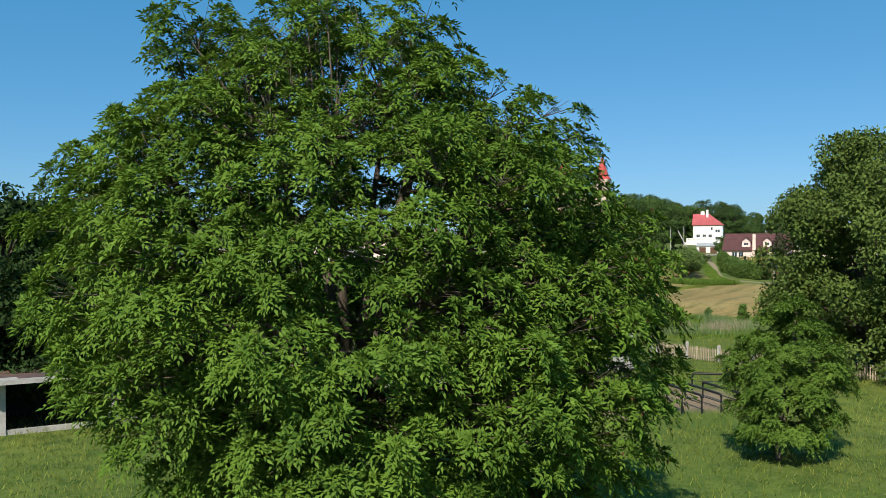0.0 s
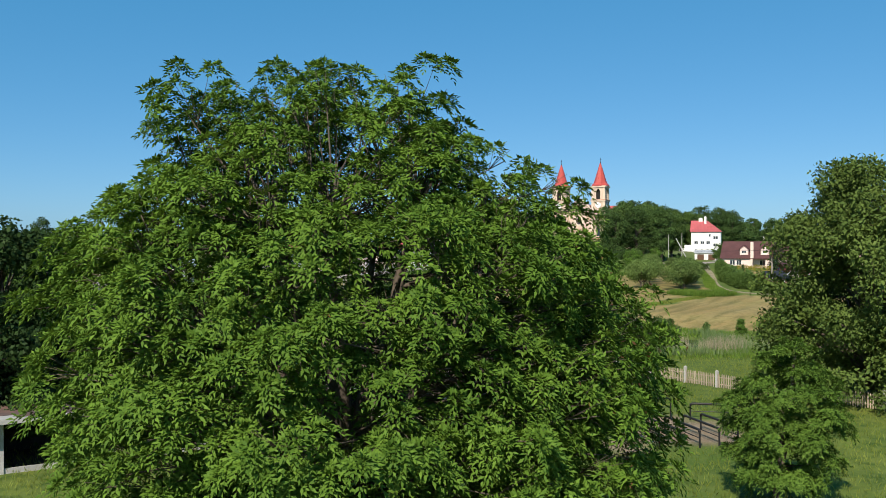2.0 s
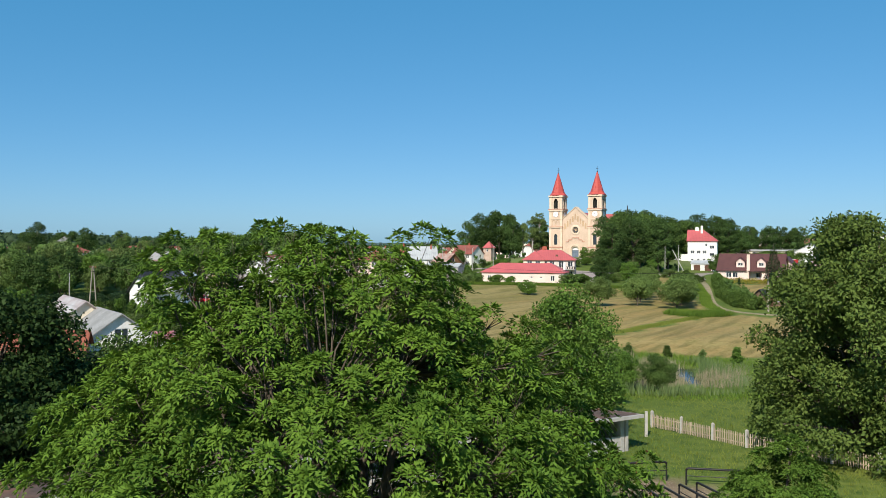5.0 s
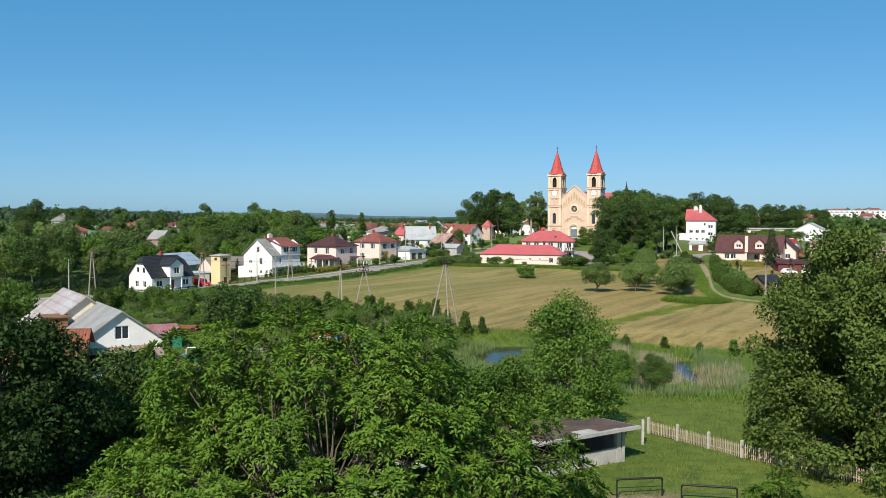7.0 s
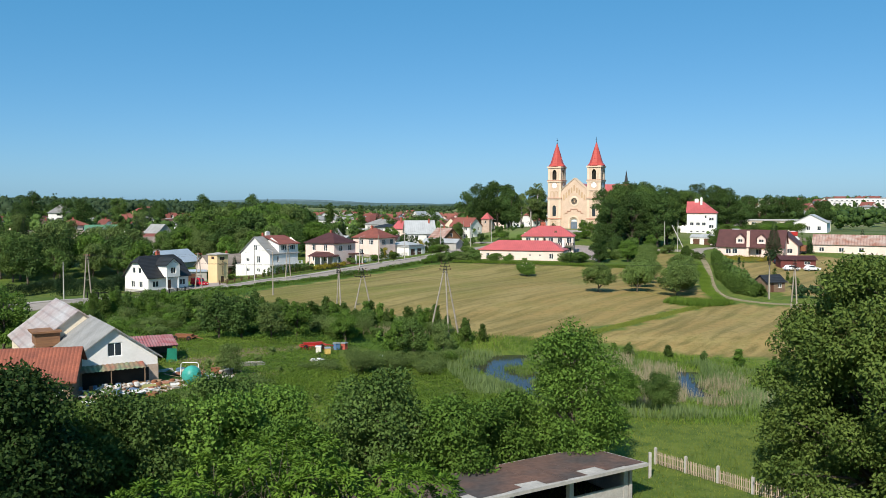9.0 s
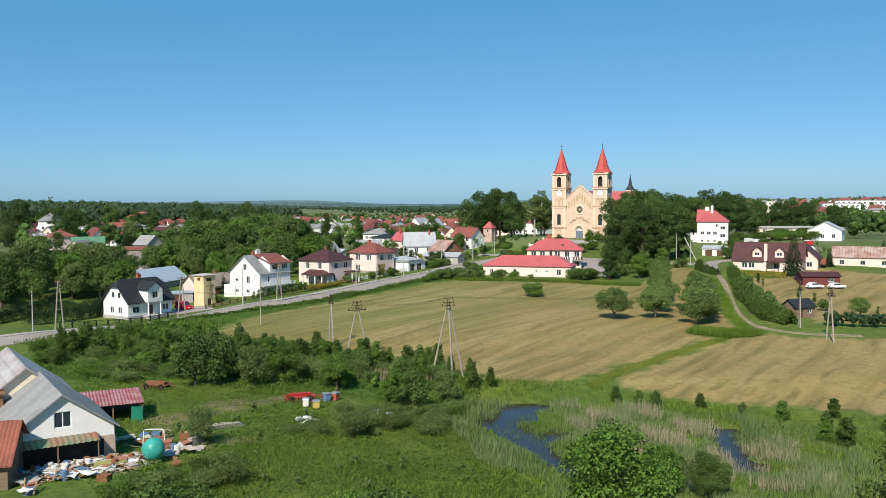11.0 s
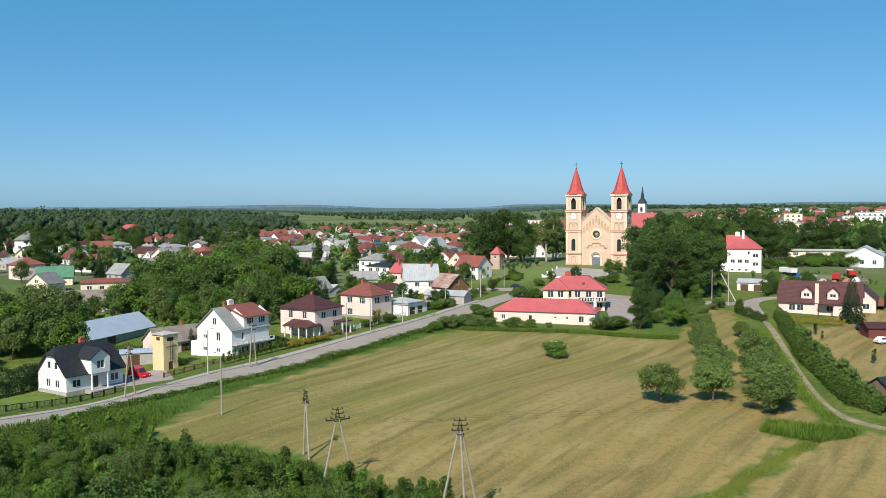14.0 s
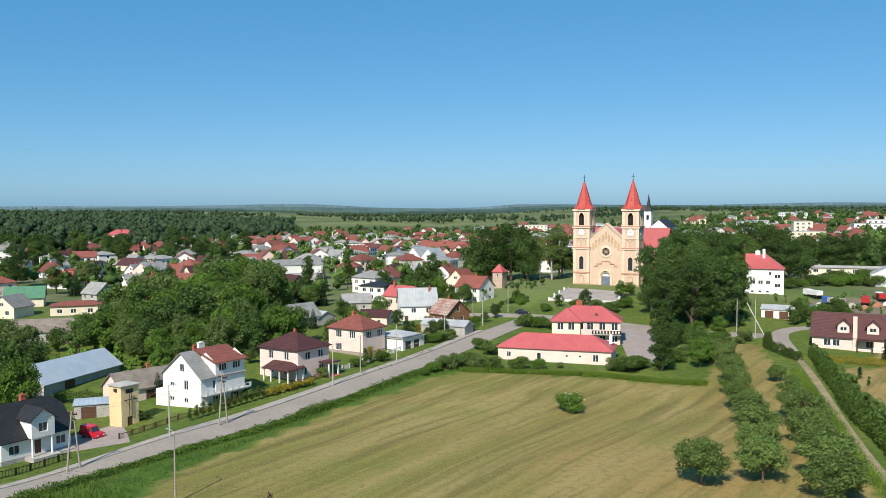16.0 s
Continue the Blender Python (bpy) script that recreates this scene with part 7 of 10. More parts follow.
def woods(name, seed, pts, leaf_mat, label, per=46, hmin=10, hmax=17, big=1.0, clumps=7):
    """Many far trees in one mesh: uneven leaf clumps in each crown, with loose leaves over them."""
    rng = np.random.default_rng(seed)
    n = len(pts)
    hh = rng.uniform(hmin, hmax, n)
    rr = hh * rng.uniform(0.28, 0.5, n)
    w = np.repeat(np.arange(n), clumps)
    k = len(w)
    d = unit(rng.normal(size=(k, 3)))
    mid = np.c_[pts[w], H(pts[w, 0], pts[w, 1]) + hh[w] * 0.5] + d * np.c_[rr[w] * 0.55, rr[w] * 0.55, hh[w] * 0.30] * rng.uniform(0.5, 1.0, (k, 1))
    cr = rr[w] * rng.uniform(0.34, 0.58, k) * (7 / clumps) ** 0.4
    V = mid[:, None, :] + ICO[None] * cr[:, None, None] * rng.uniform(0.5, 1.1, (k, 12, 1)) * (1, 1, 1.05)
    F = (ICO_F[None] + (np.arange(k) * 12)[:, None, None]).reshape(-1, 3)
    # loose leaves on the clumps
    m = n * per
    c = rng.integers(0, k, m)
    e = unit(rng.normal(size=(m, 3)) + (0, 0, 0.3))
    base = mid[c] + e * cr[c][:, None] * rng.uniform(0.7, 1.22, (m, 1))
    al = unit(e * 0.6 + rng.normal(size=(m, 3)) * 0.7)
    sz = cr[c] * rng.uniform(0.35, 0.75, m) * big
    Q = leaf_quads(rng, base, al, sz, sz * 0.7, face=e + (0, 0, 0.3)).reshape(-1, 3)
    me = bpy.data.meshes.new(name)
    nv, nt = k * 12, len(F)
    me.vertices.add(nv + len(Q))
    me.vertices.foreach_set("co", np.concatenate([V.reshape(-1, 3), Q]).astype(np.float32).ravel())
    loops = np.concatenate([F.ravel(), nv + np.arange(len(Q))])
    me.loops.add(len(loops))
    me.loops.foreach_set("vertex_index", loops.astype(np.int32))
    me.polygons.add(nt + m)
    start = np.concatenate([np.arange(nt) * 3, nt * 3 + np.arange(m) * 4])
    me.polygons.foreach_set("loop_start", start.astype(np.int32))
    me.polygons.foreach_set("loop_total", np.concatenate([np.full(nt, 3), np.full(m, 4)]).astype(np.int32))
    me.polygons.foreach_set("use_smooth", np.ones(nt + m, bool))
    me.update(calc_edges=True)
    me.materials.append(leaf_mat)
    return tagged(new(name, me), label, "woods", kind="stuff")


def spread(rng, n, x0, x1, y0, y1, keep):
    q = np.c_[rng.uniform(x0, x1, n), rng.uniform(y0, y1, n)]
    return q[keep(q[:, 0], q[:, 1])]


wr = np.random.default_rng(77)
edge = lambda x, y: ~inside(x, y, [(-110, 360), (-330, 430), (-420, 880), (-130, 960)]) & ((y > 640) | (x < -330)) | ((wr.uniform(size=len(x)) < 0.14) & (y > 640))
woods("far_woods", 1, spread(wr, 1050, -480, -150, 380, 640, edge), FARLEAF, "mixed dark woods on the edge of town", 110, 9, 20, 0.62, 10)
woods("far_woods", 10, spread(wr, 1900, -620, -150, 640, 1000, edge), FARLEAF, "mixed dark woods beyond the town", 34, 9, 20, 0.9, 5)
woods("far_woods", 2, spread(wr, 2900, -1100, -180, 900, 1700, lambda x, y: x < -150 - (y - 900) * 0.15), FARLEAF, "dark conifer forest on the skyline", 16, 12, 19, 1.0, 4)
woods("far_woods", 3, spread(wr, 900, -330, 420, 600, 1250, lambda x, y: (np.abs(x + 90) > 90) | (y > 1020)), DARKLEAF, "scattered trees between far houses", 36, 6, 11, 1.0, 6)
woods("far_woods", 4, spread(wr, 900, 260, 1100, 620, 1400, lambda x, y: y > 800 + 0.2 * x), DARKLEAF, "wooded rise beyond the apartment blocks", 34, 7, 13, 0.9, 6)
woods("far_woods", 5, spread(wr, 9000, -1700, 1700, 1250, 2700, lambda x, y: ((np.sin(x * 0.006 + y * 0.011) + np.sin(y * 0.008 - x * 0.004)) > 0.45) & ((np.abs(x + 130) > 200) | (y > 1700))), FARLEAF, "belts of trees between far fields", 10, 8, 15, 1.0, 4)


def gaps(n, zone, rad, seed):
    """Free spots between the houses."""
    r = random.Random(seed)
    xs, ys = [p[0] for p in zone], [p[1] for p in zone]
    out = []
    for _ in range(n * 12):
        x, y = r.uniform(min(xs), max(xs)), r.uniform(min(ys), max(ys))
        if inside(np.array([x]), np.array([y]), zone)[0] and free(x, y, rad):
            out.append((x, y))
            taken.append((x, y, rad * 0.4))
            if len(out) >= n:
                break
    return np.array(out)


woods("garden_trees", 7, gaps(950, TOWN, 0.2, 13), LINDENLEAF, "green garden trees between the town houses", 105, 5, 11, 0.85, 8)
woods("garden_trees", 8, gaps(520, TOWN, 0.2, 18), DARKLEAF, "dark garden trees between the town houses", 105, 6, 13, 0.85, 8)
woods("park_trees", 9, gaps(90, RIGHT, 3.0, 15), DARKLEAF, "dense broadleaf trees on the rise beyond the church", 190, 8, 14, 0.7, 11)
for k, (x, y, hh) in enumerate([(110, 400, 17.5), (121, 415, 22), (133, 430, 24), (141, 431, 23), (127, 424, 21), (137, 400, 18), (146.5, 430, 21.5), (148.5, 415, 17), (152, 432, 17), (164, 448, 18.5), (175, 452, 20.5), (186, 462, 19), (194, 462, 17), (205, 455, 17.5), (104.5, 402, 20), (115, 408, 20), (168, 455, 19), (180, 458, 18), (200, 470, 19), (213, 466, 18)]):
    tree((BIG[k % 3], DARKBIG[k % 2])[k % 3 == 1], x, y, "tall dark broadleaf tree on the rise beyond the villa", group="rise trees", scale=hh / 21.0, turn=k * 57)
for k, (x, y, hh) in enumerate([(156.5, 405, 8.4), (160.6, 402, 7.6), (166.3, 400, 7.0), (169.2, 396, 8.0), (146.4, 396, 6), (138, 391, 5), (131.3, 386, 7), (152, 401, 7.5), (176, 401, 8), (172, 408, 9), (161, 409, 8.5), (160, 396, 7), (166, 392, 7.5), (174, 394, 8), (153, 394, 6.5), (180, 404, 8), (148, 404, 6.5)]):
    bush(BUSH[(3, 2, 0)[k % 3]], x, y, "dense dark shrub before the school", group="school shrubs", scale=hh / 4.0, turn=k * 57)
scatter(14, [(-8, 338), (18, 345), (16, 388), (-6, 400)], [MID[1], MID[2], MID[0]], "garden tree below the bell tower", "garden trees", 0.45, 0.8, 1.5, 27)

# wooded ridges on the skyline, distance haze painted in as paler, bluer colours
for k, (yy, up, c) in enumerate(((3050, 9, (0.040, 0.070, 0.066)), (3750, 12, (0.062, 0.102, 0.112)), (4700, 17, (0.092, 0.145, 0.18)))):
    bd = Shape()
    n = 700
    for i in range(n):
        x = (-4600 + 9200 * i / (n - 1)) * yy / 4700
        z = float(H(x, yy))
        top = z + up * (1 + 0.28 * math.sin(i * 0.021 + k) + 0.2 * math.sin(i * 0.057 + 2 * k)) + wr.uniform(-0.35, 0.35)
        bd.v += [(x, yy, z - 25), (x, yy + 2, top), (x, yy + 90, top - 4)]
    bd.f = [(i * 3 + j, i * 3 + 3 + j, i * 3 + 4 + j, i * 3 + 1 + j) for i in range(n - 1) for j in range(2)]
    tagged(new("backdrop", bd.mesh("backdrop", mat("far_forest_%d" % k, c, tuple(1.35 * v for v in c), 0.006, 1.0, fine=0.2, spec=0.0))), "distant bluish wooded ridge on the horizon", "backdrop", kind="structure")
# ---------------------------------------------------------------- concrete shed, fence, pipe frames near the start
def concrete_shed():
    ang = 31.8
    g = -0.6
    shed = empty("concrete_shed", pose(-20.4, 38.1, g, 0, 0, ang), "long derelict open-fronted concrete shed with a tarred flat roof", "shed")
    L, D, Hh = 39.6, 4.8, 2.4
    # back wall painted with the shade under the roof
    part("back_wall", Shape().box(0, D - 0.25, -0.6, L, D, Hh - 0.3), SHEDSHADE, shed)
    for x in (0, L - 0.25):
        part("end_wall", Shape().poly([(x, 0, -0.6), (x, D - 0.25, -0.6), (x, D - 0.25, Hh - 0.3), (x, 0, Hh)]).poly([(x + 0.25, D - 0.25, -0.6), (x + 0.25, 0, -0.6), (x + 0.25, 0, Hh), (x + 0.25, D - 0.25, Hh - 0.3)]).poly([(x, 0, -0.6), (x, 0, Hh), (x + 0.25, 0, Hh), (x + 0.25, 0, -0.6)]), CONCRETE, shed)
    r = random.Random(3)
    for i in range(9):
        x = 0.35 + i * (L - 1.1) / 8
        part("pillar", Shape().prism([(x, 0), (x + 0.38, 0), (x + 0.38, 0.38), (x, 0.38)], -0.6, Hh, 0.92), CONCRETE, shed)
        if i < 8:
            w = (L - 1.1) / 8
            top = r.uniform(0.75, 1.05) if i > 3 else 0.22
            part("low_wall", Shape().poly([(x + 0.38, 0.06, -0.6), (x + w, 0.06, -0.6), (x + w, 0.06, top + r.uniform(-0.1, 0.25)), (x + w * 0.6, 0.06, top), (x + 0.38, 0.06, top)]).box(x + 0.38, 0.07, -0.6, x + w, 0.26, top - 0.02), CONCRETE, shed)
    roof = Shape()
    z0, z1 = Hh, Hh - 0.38
    roof.v = [(-0.6, -0.9, z0), (L + 0.6, -0.9, z0), (L + 0.6, D + 0.4, z1), (-0.6, D + 0.4, z1), (-0.6, -0.9, z0 + 0.22), (L + 0.6, -0.9, z0 + 0.22), (L + 0.6, D + 0.4, z1 + 0.22), (-0.6, D + 0.4, z1 + 0.22)]
    roof.f = [(3, 2, 1, 0), (0, 1, 5, 4), (1, 2, 6, 5), (2, 3, 7, 6), (3, 0, 4, 7), (4, 5, 6, 7)]
    slab = part("roof_slab", roof, CONCRETE, shed)
    felt = Shape()
    n = 24
    for i in range(n):
        a, b = -0.5 + (L + 1.0) * i / n, -0.5 + (L + 1.0) * (i + 1) / n
        f0, f1 = 0.25 + 0.35 * r.random() if i % 3 == 0 else -0.55, D + 0.3
        zf = lambda y: z0 + 0.235 + (y + 0.9) / (D + 1.3) * -0.38
        felt.poly([(a, f0, zf(f0)), (b, f0 + r.uniform(-0.2, 0.3), zf(f0)), (b, f1, zf(f1)), (a, f1, zf(f1))])
    part("roof_felt", felt, TARROOF, slab, "torn black roofing felt")
    # floor carries the same painted shade as the back wall
    part("floor_slab", Shape().box(0.25, 0.3, -0.3, L - 0.25, D - 0.25, 0.05), SHEDSHADE, shed)


concrete_shed()


def picket_fence(pts, label, gate_gap=()):
    (x0, y0), z0 = pts[0], h_at(*pts[0])
    fence = empty("picket_fence", pose(0, 0, 0), label, "fence", "picket fences")
    slat = Shape().prism([(-0.035, -0.01), (0.035, -0.01), (0.035, 0.01), (-0.035, 0.01)], 0.08, 1.0).prism([(-0.035, -0.01), (0.035, -0.01), (0.035, 0.01), (-0.035, 0.01)], 1.0, 1.05, 0.5).mesh("slat", OLDWOOD)
    post = Shape().prism([(-0.09, -0.09), (0.09, -0.09), (0.09, 0.09), (-0.09, 0.09)], -0.4, 1.25).prism([(-0.09, -0.09), (0.09, -0.09), (0.09, 0.09), (-0.09, 0.09)], 1.25, 1.33, 0.4).mesh("post", CONCRETE)
    r = random.Random(8)
    for (ax, ay), (bx, by) in zip(pts, pts[1:]):
        d = math.hypot(bx - ax, by - ay)
        a = math.degrees(math.atan2(by - ay, bx - ax))
        k = max(1, round(d / 2.6))
        for i in range(k + 1):
            x, y = ax + (bx - ax) * i / k, ay + (by - ay) * i / k
            part("post", post, None, fence, m=pose(x, y, h_at(x, y), 0, 0, a))
            if i < k:
                x2, y2 = ax + (bx - ax) * (i + 1) / k, ay + (by - ay) * (i + 1) / k
                for z in (0.32, 0.82):
                    p, q = Vector((x, y, h_at(x, y) + z)), Vector((x2, y2, h_at(x2, y2) + z))
                    part("rail", Shape().tube([p, q], [0.035, 0.035], 4), OLDWOOD, fence)
                m = int((d / k - 0.2) / 0.155)
                for j in range(m):
                    f = (0.13 + 0.155 * j) / (d / k)
                    sx, sy = x + (x2 - x) * f, y + (y2 - y) * f
                    part("slat", slat, None, fence, m=pose(sx, sy, h_at(sx, sy) + r.uniform(-0.03, 0.03), r.uniform(-2, 2), r.uniform(-2.5, 2.5), a) @ Matrix.Translation((0, -0.05, 0)))


picket_fence([(16.9, 66.9), (21.8, 59.8)], "weathered pale picket fence with concrete posts")
picket_fence([(21.8, 59.8), (27.8, 53.3), (32.5, 48.9)], "weathered picket fence running under the walnut tree")
part_post = Shape().prism([(-0.1, -0.1), (0.1, -0.1), (0.1, 0.1), (-0.1, 0.1)], -0.4, 1.9, 0.95)
tagged(new("fence_post", part_post.mesh("fence_post", CONCRETE)), "tall lone concrete fence post", "fence post").matrix_basis = pose(15.6, 63.5, h_at(15.6, 63.5))


def pipe_frame(x, y, ang, length, height):
    """A bent steel pipe standing on two legs."""
    t = empty("metal_rack", pose(x, y, h_at(x, y), 0, 0, ang), "black steel pipe rack standing on a sandy patch", "rack", "pipe racks")
    part("rail", Shape().tube([(0, 0, height - 0.12), (0.06, 0, height - 0.03), (0.16, 0, height), (length - 0.16, 0, height), (length - 0.06, 0, height - 0.03), (length, 0, height - 0.12)], [0.07] * 6, 8).mesh("rail", BLACKSTEEL, True), None, t)
    for q in (0, length):
        part("leg", Shape().tube([(q, 0, -0.2), (q, 0, height - 0.12)], [0.05, 0.05], 8), BLACKSTEEL, t)
    part("brace", Shape().tube([(0, 0, height * 0.55), (length * 0.5, 0, height * 0.55), (length, 0, height * 0.55)], [0.025] * 3, 6), BLACKSTEEL, t)


for k, (x, y) in enumerate([(10.2, 46.6), (11.3, 46.8), (12.4, 47.1), (13.5, 47.4), (14.6, 47.8)]):
    pipe_frame(x, y, -77, 3.7, 0.92)
pipe_frame(11.0, 51.0, 8, 2.9, 1.15)
pipe_frame(14.8, 50.5, -12, 3.2, 1.0)

# ---------------------------------------------------------------- farmyard
farm = house("white brick farmhouse gable with a grey fibre-cement roof", (-39.0, 92.2), 33, 9.2, 12.5, 3.3, 3.3, "y", 1.0, 0.45, WHITE, GREYROOF, row("f", (3.9,), 3.55, 1.5, 1.5, 2), name="farmhouse", z=-0.7, frame_mat=FRAMEWHITE)
part("brick_base", Shape().box(-0.05, -0.08, -0.6, 9.25, 0.0, 2.3), mat("sand_lime_brick", (0.45, 0.36, 0.29), (0.36, 0.28, 0.22), 1.5, 0.9, bump=0.3, fine=0.2), farm)
# no bay is cut: a thin near-black sheet paints its shade on the wall
part("dark_bay", Shape().box(1.2, -0.13, -0.55, 8.2, -0.085, 2.05), DARKIN, farm, "dark open bay under the awning")
aw = Shape()
for i in range(14):
    x = 0.6 + i * 0.5
    aw.poly([(x, -0.1, 2.75), (x + 0.25, -0.1, 2.82), (x + 0.25, -1.5, 2.32), (x, -1.5, 2.25)]).poly([(x + 0.25, -0.1, 2.82), (x + 0.5, -0.1, 2.75), (x + 0.5, -1.5, 2.25), (x + 0.25, -1.5, 2.32)])
aw_mat = mat("painted_corrugated", (0.33, 0.06, 0.05), (0.05, 0.27, 0.16), 0.35, 0.6, bump=0.05, fine=0.15)
part("awning", aw, aw_mat, farm, "faded red and green corrugated awning")
for x in (0.7, 3.9, 7.4):
    part("awning_post", Shape().box(x, -1.45, -0.6, x + 0.1, -1.35, 2.3), WOOD, farm)
back = house("older wing with a patched tin roof", (-47.5, 101.0), 33, 11.0, 15.0, 3.2, 4.2, "y", 1.0, 0.45, CREAM, OLDTIN, row("l", (3, 8), 1.0, 1.1, 1.1), name="farm_wing", category="farm building", z=-0.7)
part("dormer", Shape().box(0.6, -1.4, 3.6, 3.2, 1.6, 5.2).box(0.2, -1.7, 5.2, 3.4, 1.9, 5.4), LOGWOOD, back, "brown plank dormer with a flat lid")
house("weathered timber shed with a rusty red sheet roof", (-52.5, 84.5), 12, 16.0, 6.5, 2.6, 2.6, "x", 1.0, 0.5, WOOD, RUSTTIN, row("f", (14.2,), 0.9, 0.9, 0.9, 1), name="timber_shed", category="shed", z=-0.8)
lean = empty("open_lean_to", pose(-39.1, 108.6, -0.95, 0, 0, 25), "open lean-to with a faded red sheet roof on posts", "shed")
rs = Shape()
for i in range(18):
    x = i * 0.36
    rs.poly([(x, -0.3, 2.35), (x + 0.18, -0.3, 2.42), (x + 0.18, 5.6, 3.02), (x, 5.6, 2.95)]).poly([(x + 0.18, -0.3, 2.42), (x + 0.36, -0.3, 2.35), (x + 0.36, 5.6, 2.95), (x + 0.18, 5.6, 3.02)])
part("roof", rs, FADEDRED, lean)
part("roof_batten", Shape().box(0, 0, 2.2, 6.45, 0.12, 2.33), WOOD, lean)
part("back_wall", Shape().box(0, 5.3, -0.4, 6.45, 5.4, 2.8), WOOD, lean)
for x in (0.1, 3.1, 6.2):
    part("post", Shape().box(x, 0, -0.4, x + 0.14, 0.14, 2.3), WOOD, lean)
part("tarpaulin", Shape().poly([(5.0, -0.1, 0.1), (6.3, -0.12, 0.2), (6.25, -0.05, 1.9), (5.1, -0.05, 2.0)]).poly([(5.0, -0.1, 0.1), (5.1, -0.05, 2.0), (5.2, 0.4, 2.1), (5.0, 0.5, 0.1)]), mat("green_tarp", (0.02, 0.22, 0.14), (0.015, 0.16, 0.10), 1.0, 0.5, bump=0.2), lean)

# heaps of scrap, piece by piece
SCRAP = [mat("scrap_white", (0.6, 0.6, 0.58), None, 2.0, 0.6), mat("scrap_rust", (0.24, 0.10, 0.05), None, 2.0, 0.8), mat("scrap_blue", (0.10, 0.17, 0.28), None, 2.0, 0.5), mat("scrap_wood", (0.32, 0.22, 0.13), None, 2.0, 0.9), mat("scrap_pale", (0.42, 0.38, 0.33), None, 2.0, 0.8), mat("scrap_brick", (0.36, 0.16, 0.10), None, 2.0, 0.9)]
sr = random.Random(17)
for i in range(330):
    if i < 290:
        u, v = sr.gauss(6.4, 3.4), -1.2 - abs(sr.gauss(0, 2.0))
    else:
        u, v = sr.uniform(10.5, 20), sr.uniform(-3, 7)
    x = -39 + u * 0.838 - v * 0.545
    y = 92.2 + u * 0.545 + v * 0.838
    kind = sr.choice((0, 0, 0, 0, 1, 2, 2, 3, 4, 4))
    z = h_at(x, y)
    if kind == 0:
        s, nm, cat, lab = Shape().box(-0.9, -0.06, 0, 0.9, 0.06, 0.05), "plank", "plank", "loose grey plank in the scrap heap"
        m = pose(x, y, z + sr.uniform(0.05, 0.5), sr.uniform(-10, 10), sr.uniform(-25, 25), sr.uniform(0, 180))
        mt = SCRAP[3]
    elif kind == 1:
        s, nm, cat, lab = Shape().tube([(0, 0, 0), (0, 0, 0.06), (0, 0, 0.84), (0, 0, 0.9)], [0.27, 0.3, 0.3, 0.27], 12), "barrel", "barrel", "old metal barrel among farm scrap"
        m = pose(x, y, z, sr.choice((0, 85)), 0, sr.uniform(0, 180))
        mt = sr.choice(SCRAP[:3])
        if m.to_euler().x > 1:
            m = Matrix.Translation((0, 0, 0.3)) @ m
    elif kind == 2:
        a, b, c = sr.uniform(0.3, 0.8), sr.uniform(0.25, 0.6), sr.uniform(0.2, 0.7)
        s = Shape().prism([(-a, -b), (a, -b), (a, b), (-a, b)], 0, c, 0.94).prism([(-a, -b), (a, -b), (a, b), (-a, b)], c, c + 0.05, 1.0)
        nm, cat, lab, mt = "crate", "crate", "battered crate in the farmyard scrap", sr.choice(SCRAP)
        m = pose(x, y, z, 0, 0, sr.uniform(0, 180))
    elif kind == 4:
        a, s = sr.uniform(0.5, 1.1), Shape()
        for gi in range(5):
            for gj in range(4):
                s.v.append(((gi / 4 - 0.5) * 2 * a + sr.uniform(-0.08, 0.08), (gj / 3 - 0.5) * 1.3 * a + sr.uniform(-0.08, 0.08), sr.uniform(0.02, 0.3 * a)))
        s.v += [(p[0], p[1], p[2] - 0.03) for p in s.v]
        s.f = [(gi * 4 + gj, gi * 4 + 4 + gj, gi * 4 + 5 + gj, gi * 4 + 1 + gj) for gi in range(4) for gj in range(3)]
        s.f += [tuple(20 + k for k in q[::-1]) for q in s.f]
        nm, cat, lab, mt = "plastic_sheet", "sheet", "crumpled pale sheet thrown on the scrap", sr.choice((SCRAP[0], SCRAP[0], SCRAP[4], SCRAP[1]))
        m = pose(x, y, z + sr.uniform(0.05, 0.45), 0, 0, sr.uniform(0, 180))
    else:
        a = sr.uniform(0.4, 0.9)
        pts = [(a * math.cos(q) * sr.uniform(0.6, 1.1), 0.7 * a * math.sin(q) * sr.uniform(0.6, 1.1)) for q in [k * math.pi / 4 for k in range(8)]]
        s = Shape().prism(pts, 0, 0.35 * a, 0.8).prism([(p[0] * 0.8, p[1] * 0.8) for p in pts], 0.35 * a, 0.6 * a, 0.4)
        nm, cat, lab, mt = "rubble_block", "rubble", "broken lump of masonry among farm scrap", sr.choice(SCRAP)
        m = pose(x, y, z - 0.02, 0, 0, 0)
    ob = new(nm, s.mesh(nm, mt))
    ob.matrix_basis = m
    tagged(ob, lab, cat, "farm scrap")

# green ball-shaped tank under a tarp, on a stump
tk = Shape()
for i in range(9):
    for j in range(16):
        th, ph = math.pi * i / 8, 2 * math.pi * j / 16
        k = 1.08 + 0.05 * math.sin(5 * ph + i)
        tk.v.append((k * math.sin(th) * math.cos(ph), k * math.sin(th) * math.sin(ph), 1.35 + 1.1 * math.cos(th)))
tk.f = [(i * 16 + j, i * 16 + (j + 1) % 16, (i + 1) * 16 + (j + 1) % 16, (i + 1) * 16 + j) for i in range(8) for j in range(16)]
tank = empty("water_tank", pose(-26.9, 95.2, h_at(-26.9, 95.2)), "round water tank wrapped in teal plastic sheet", "tank")
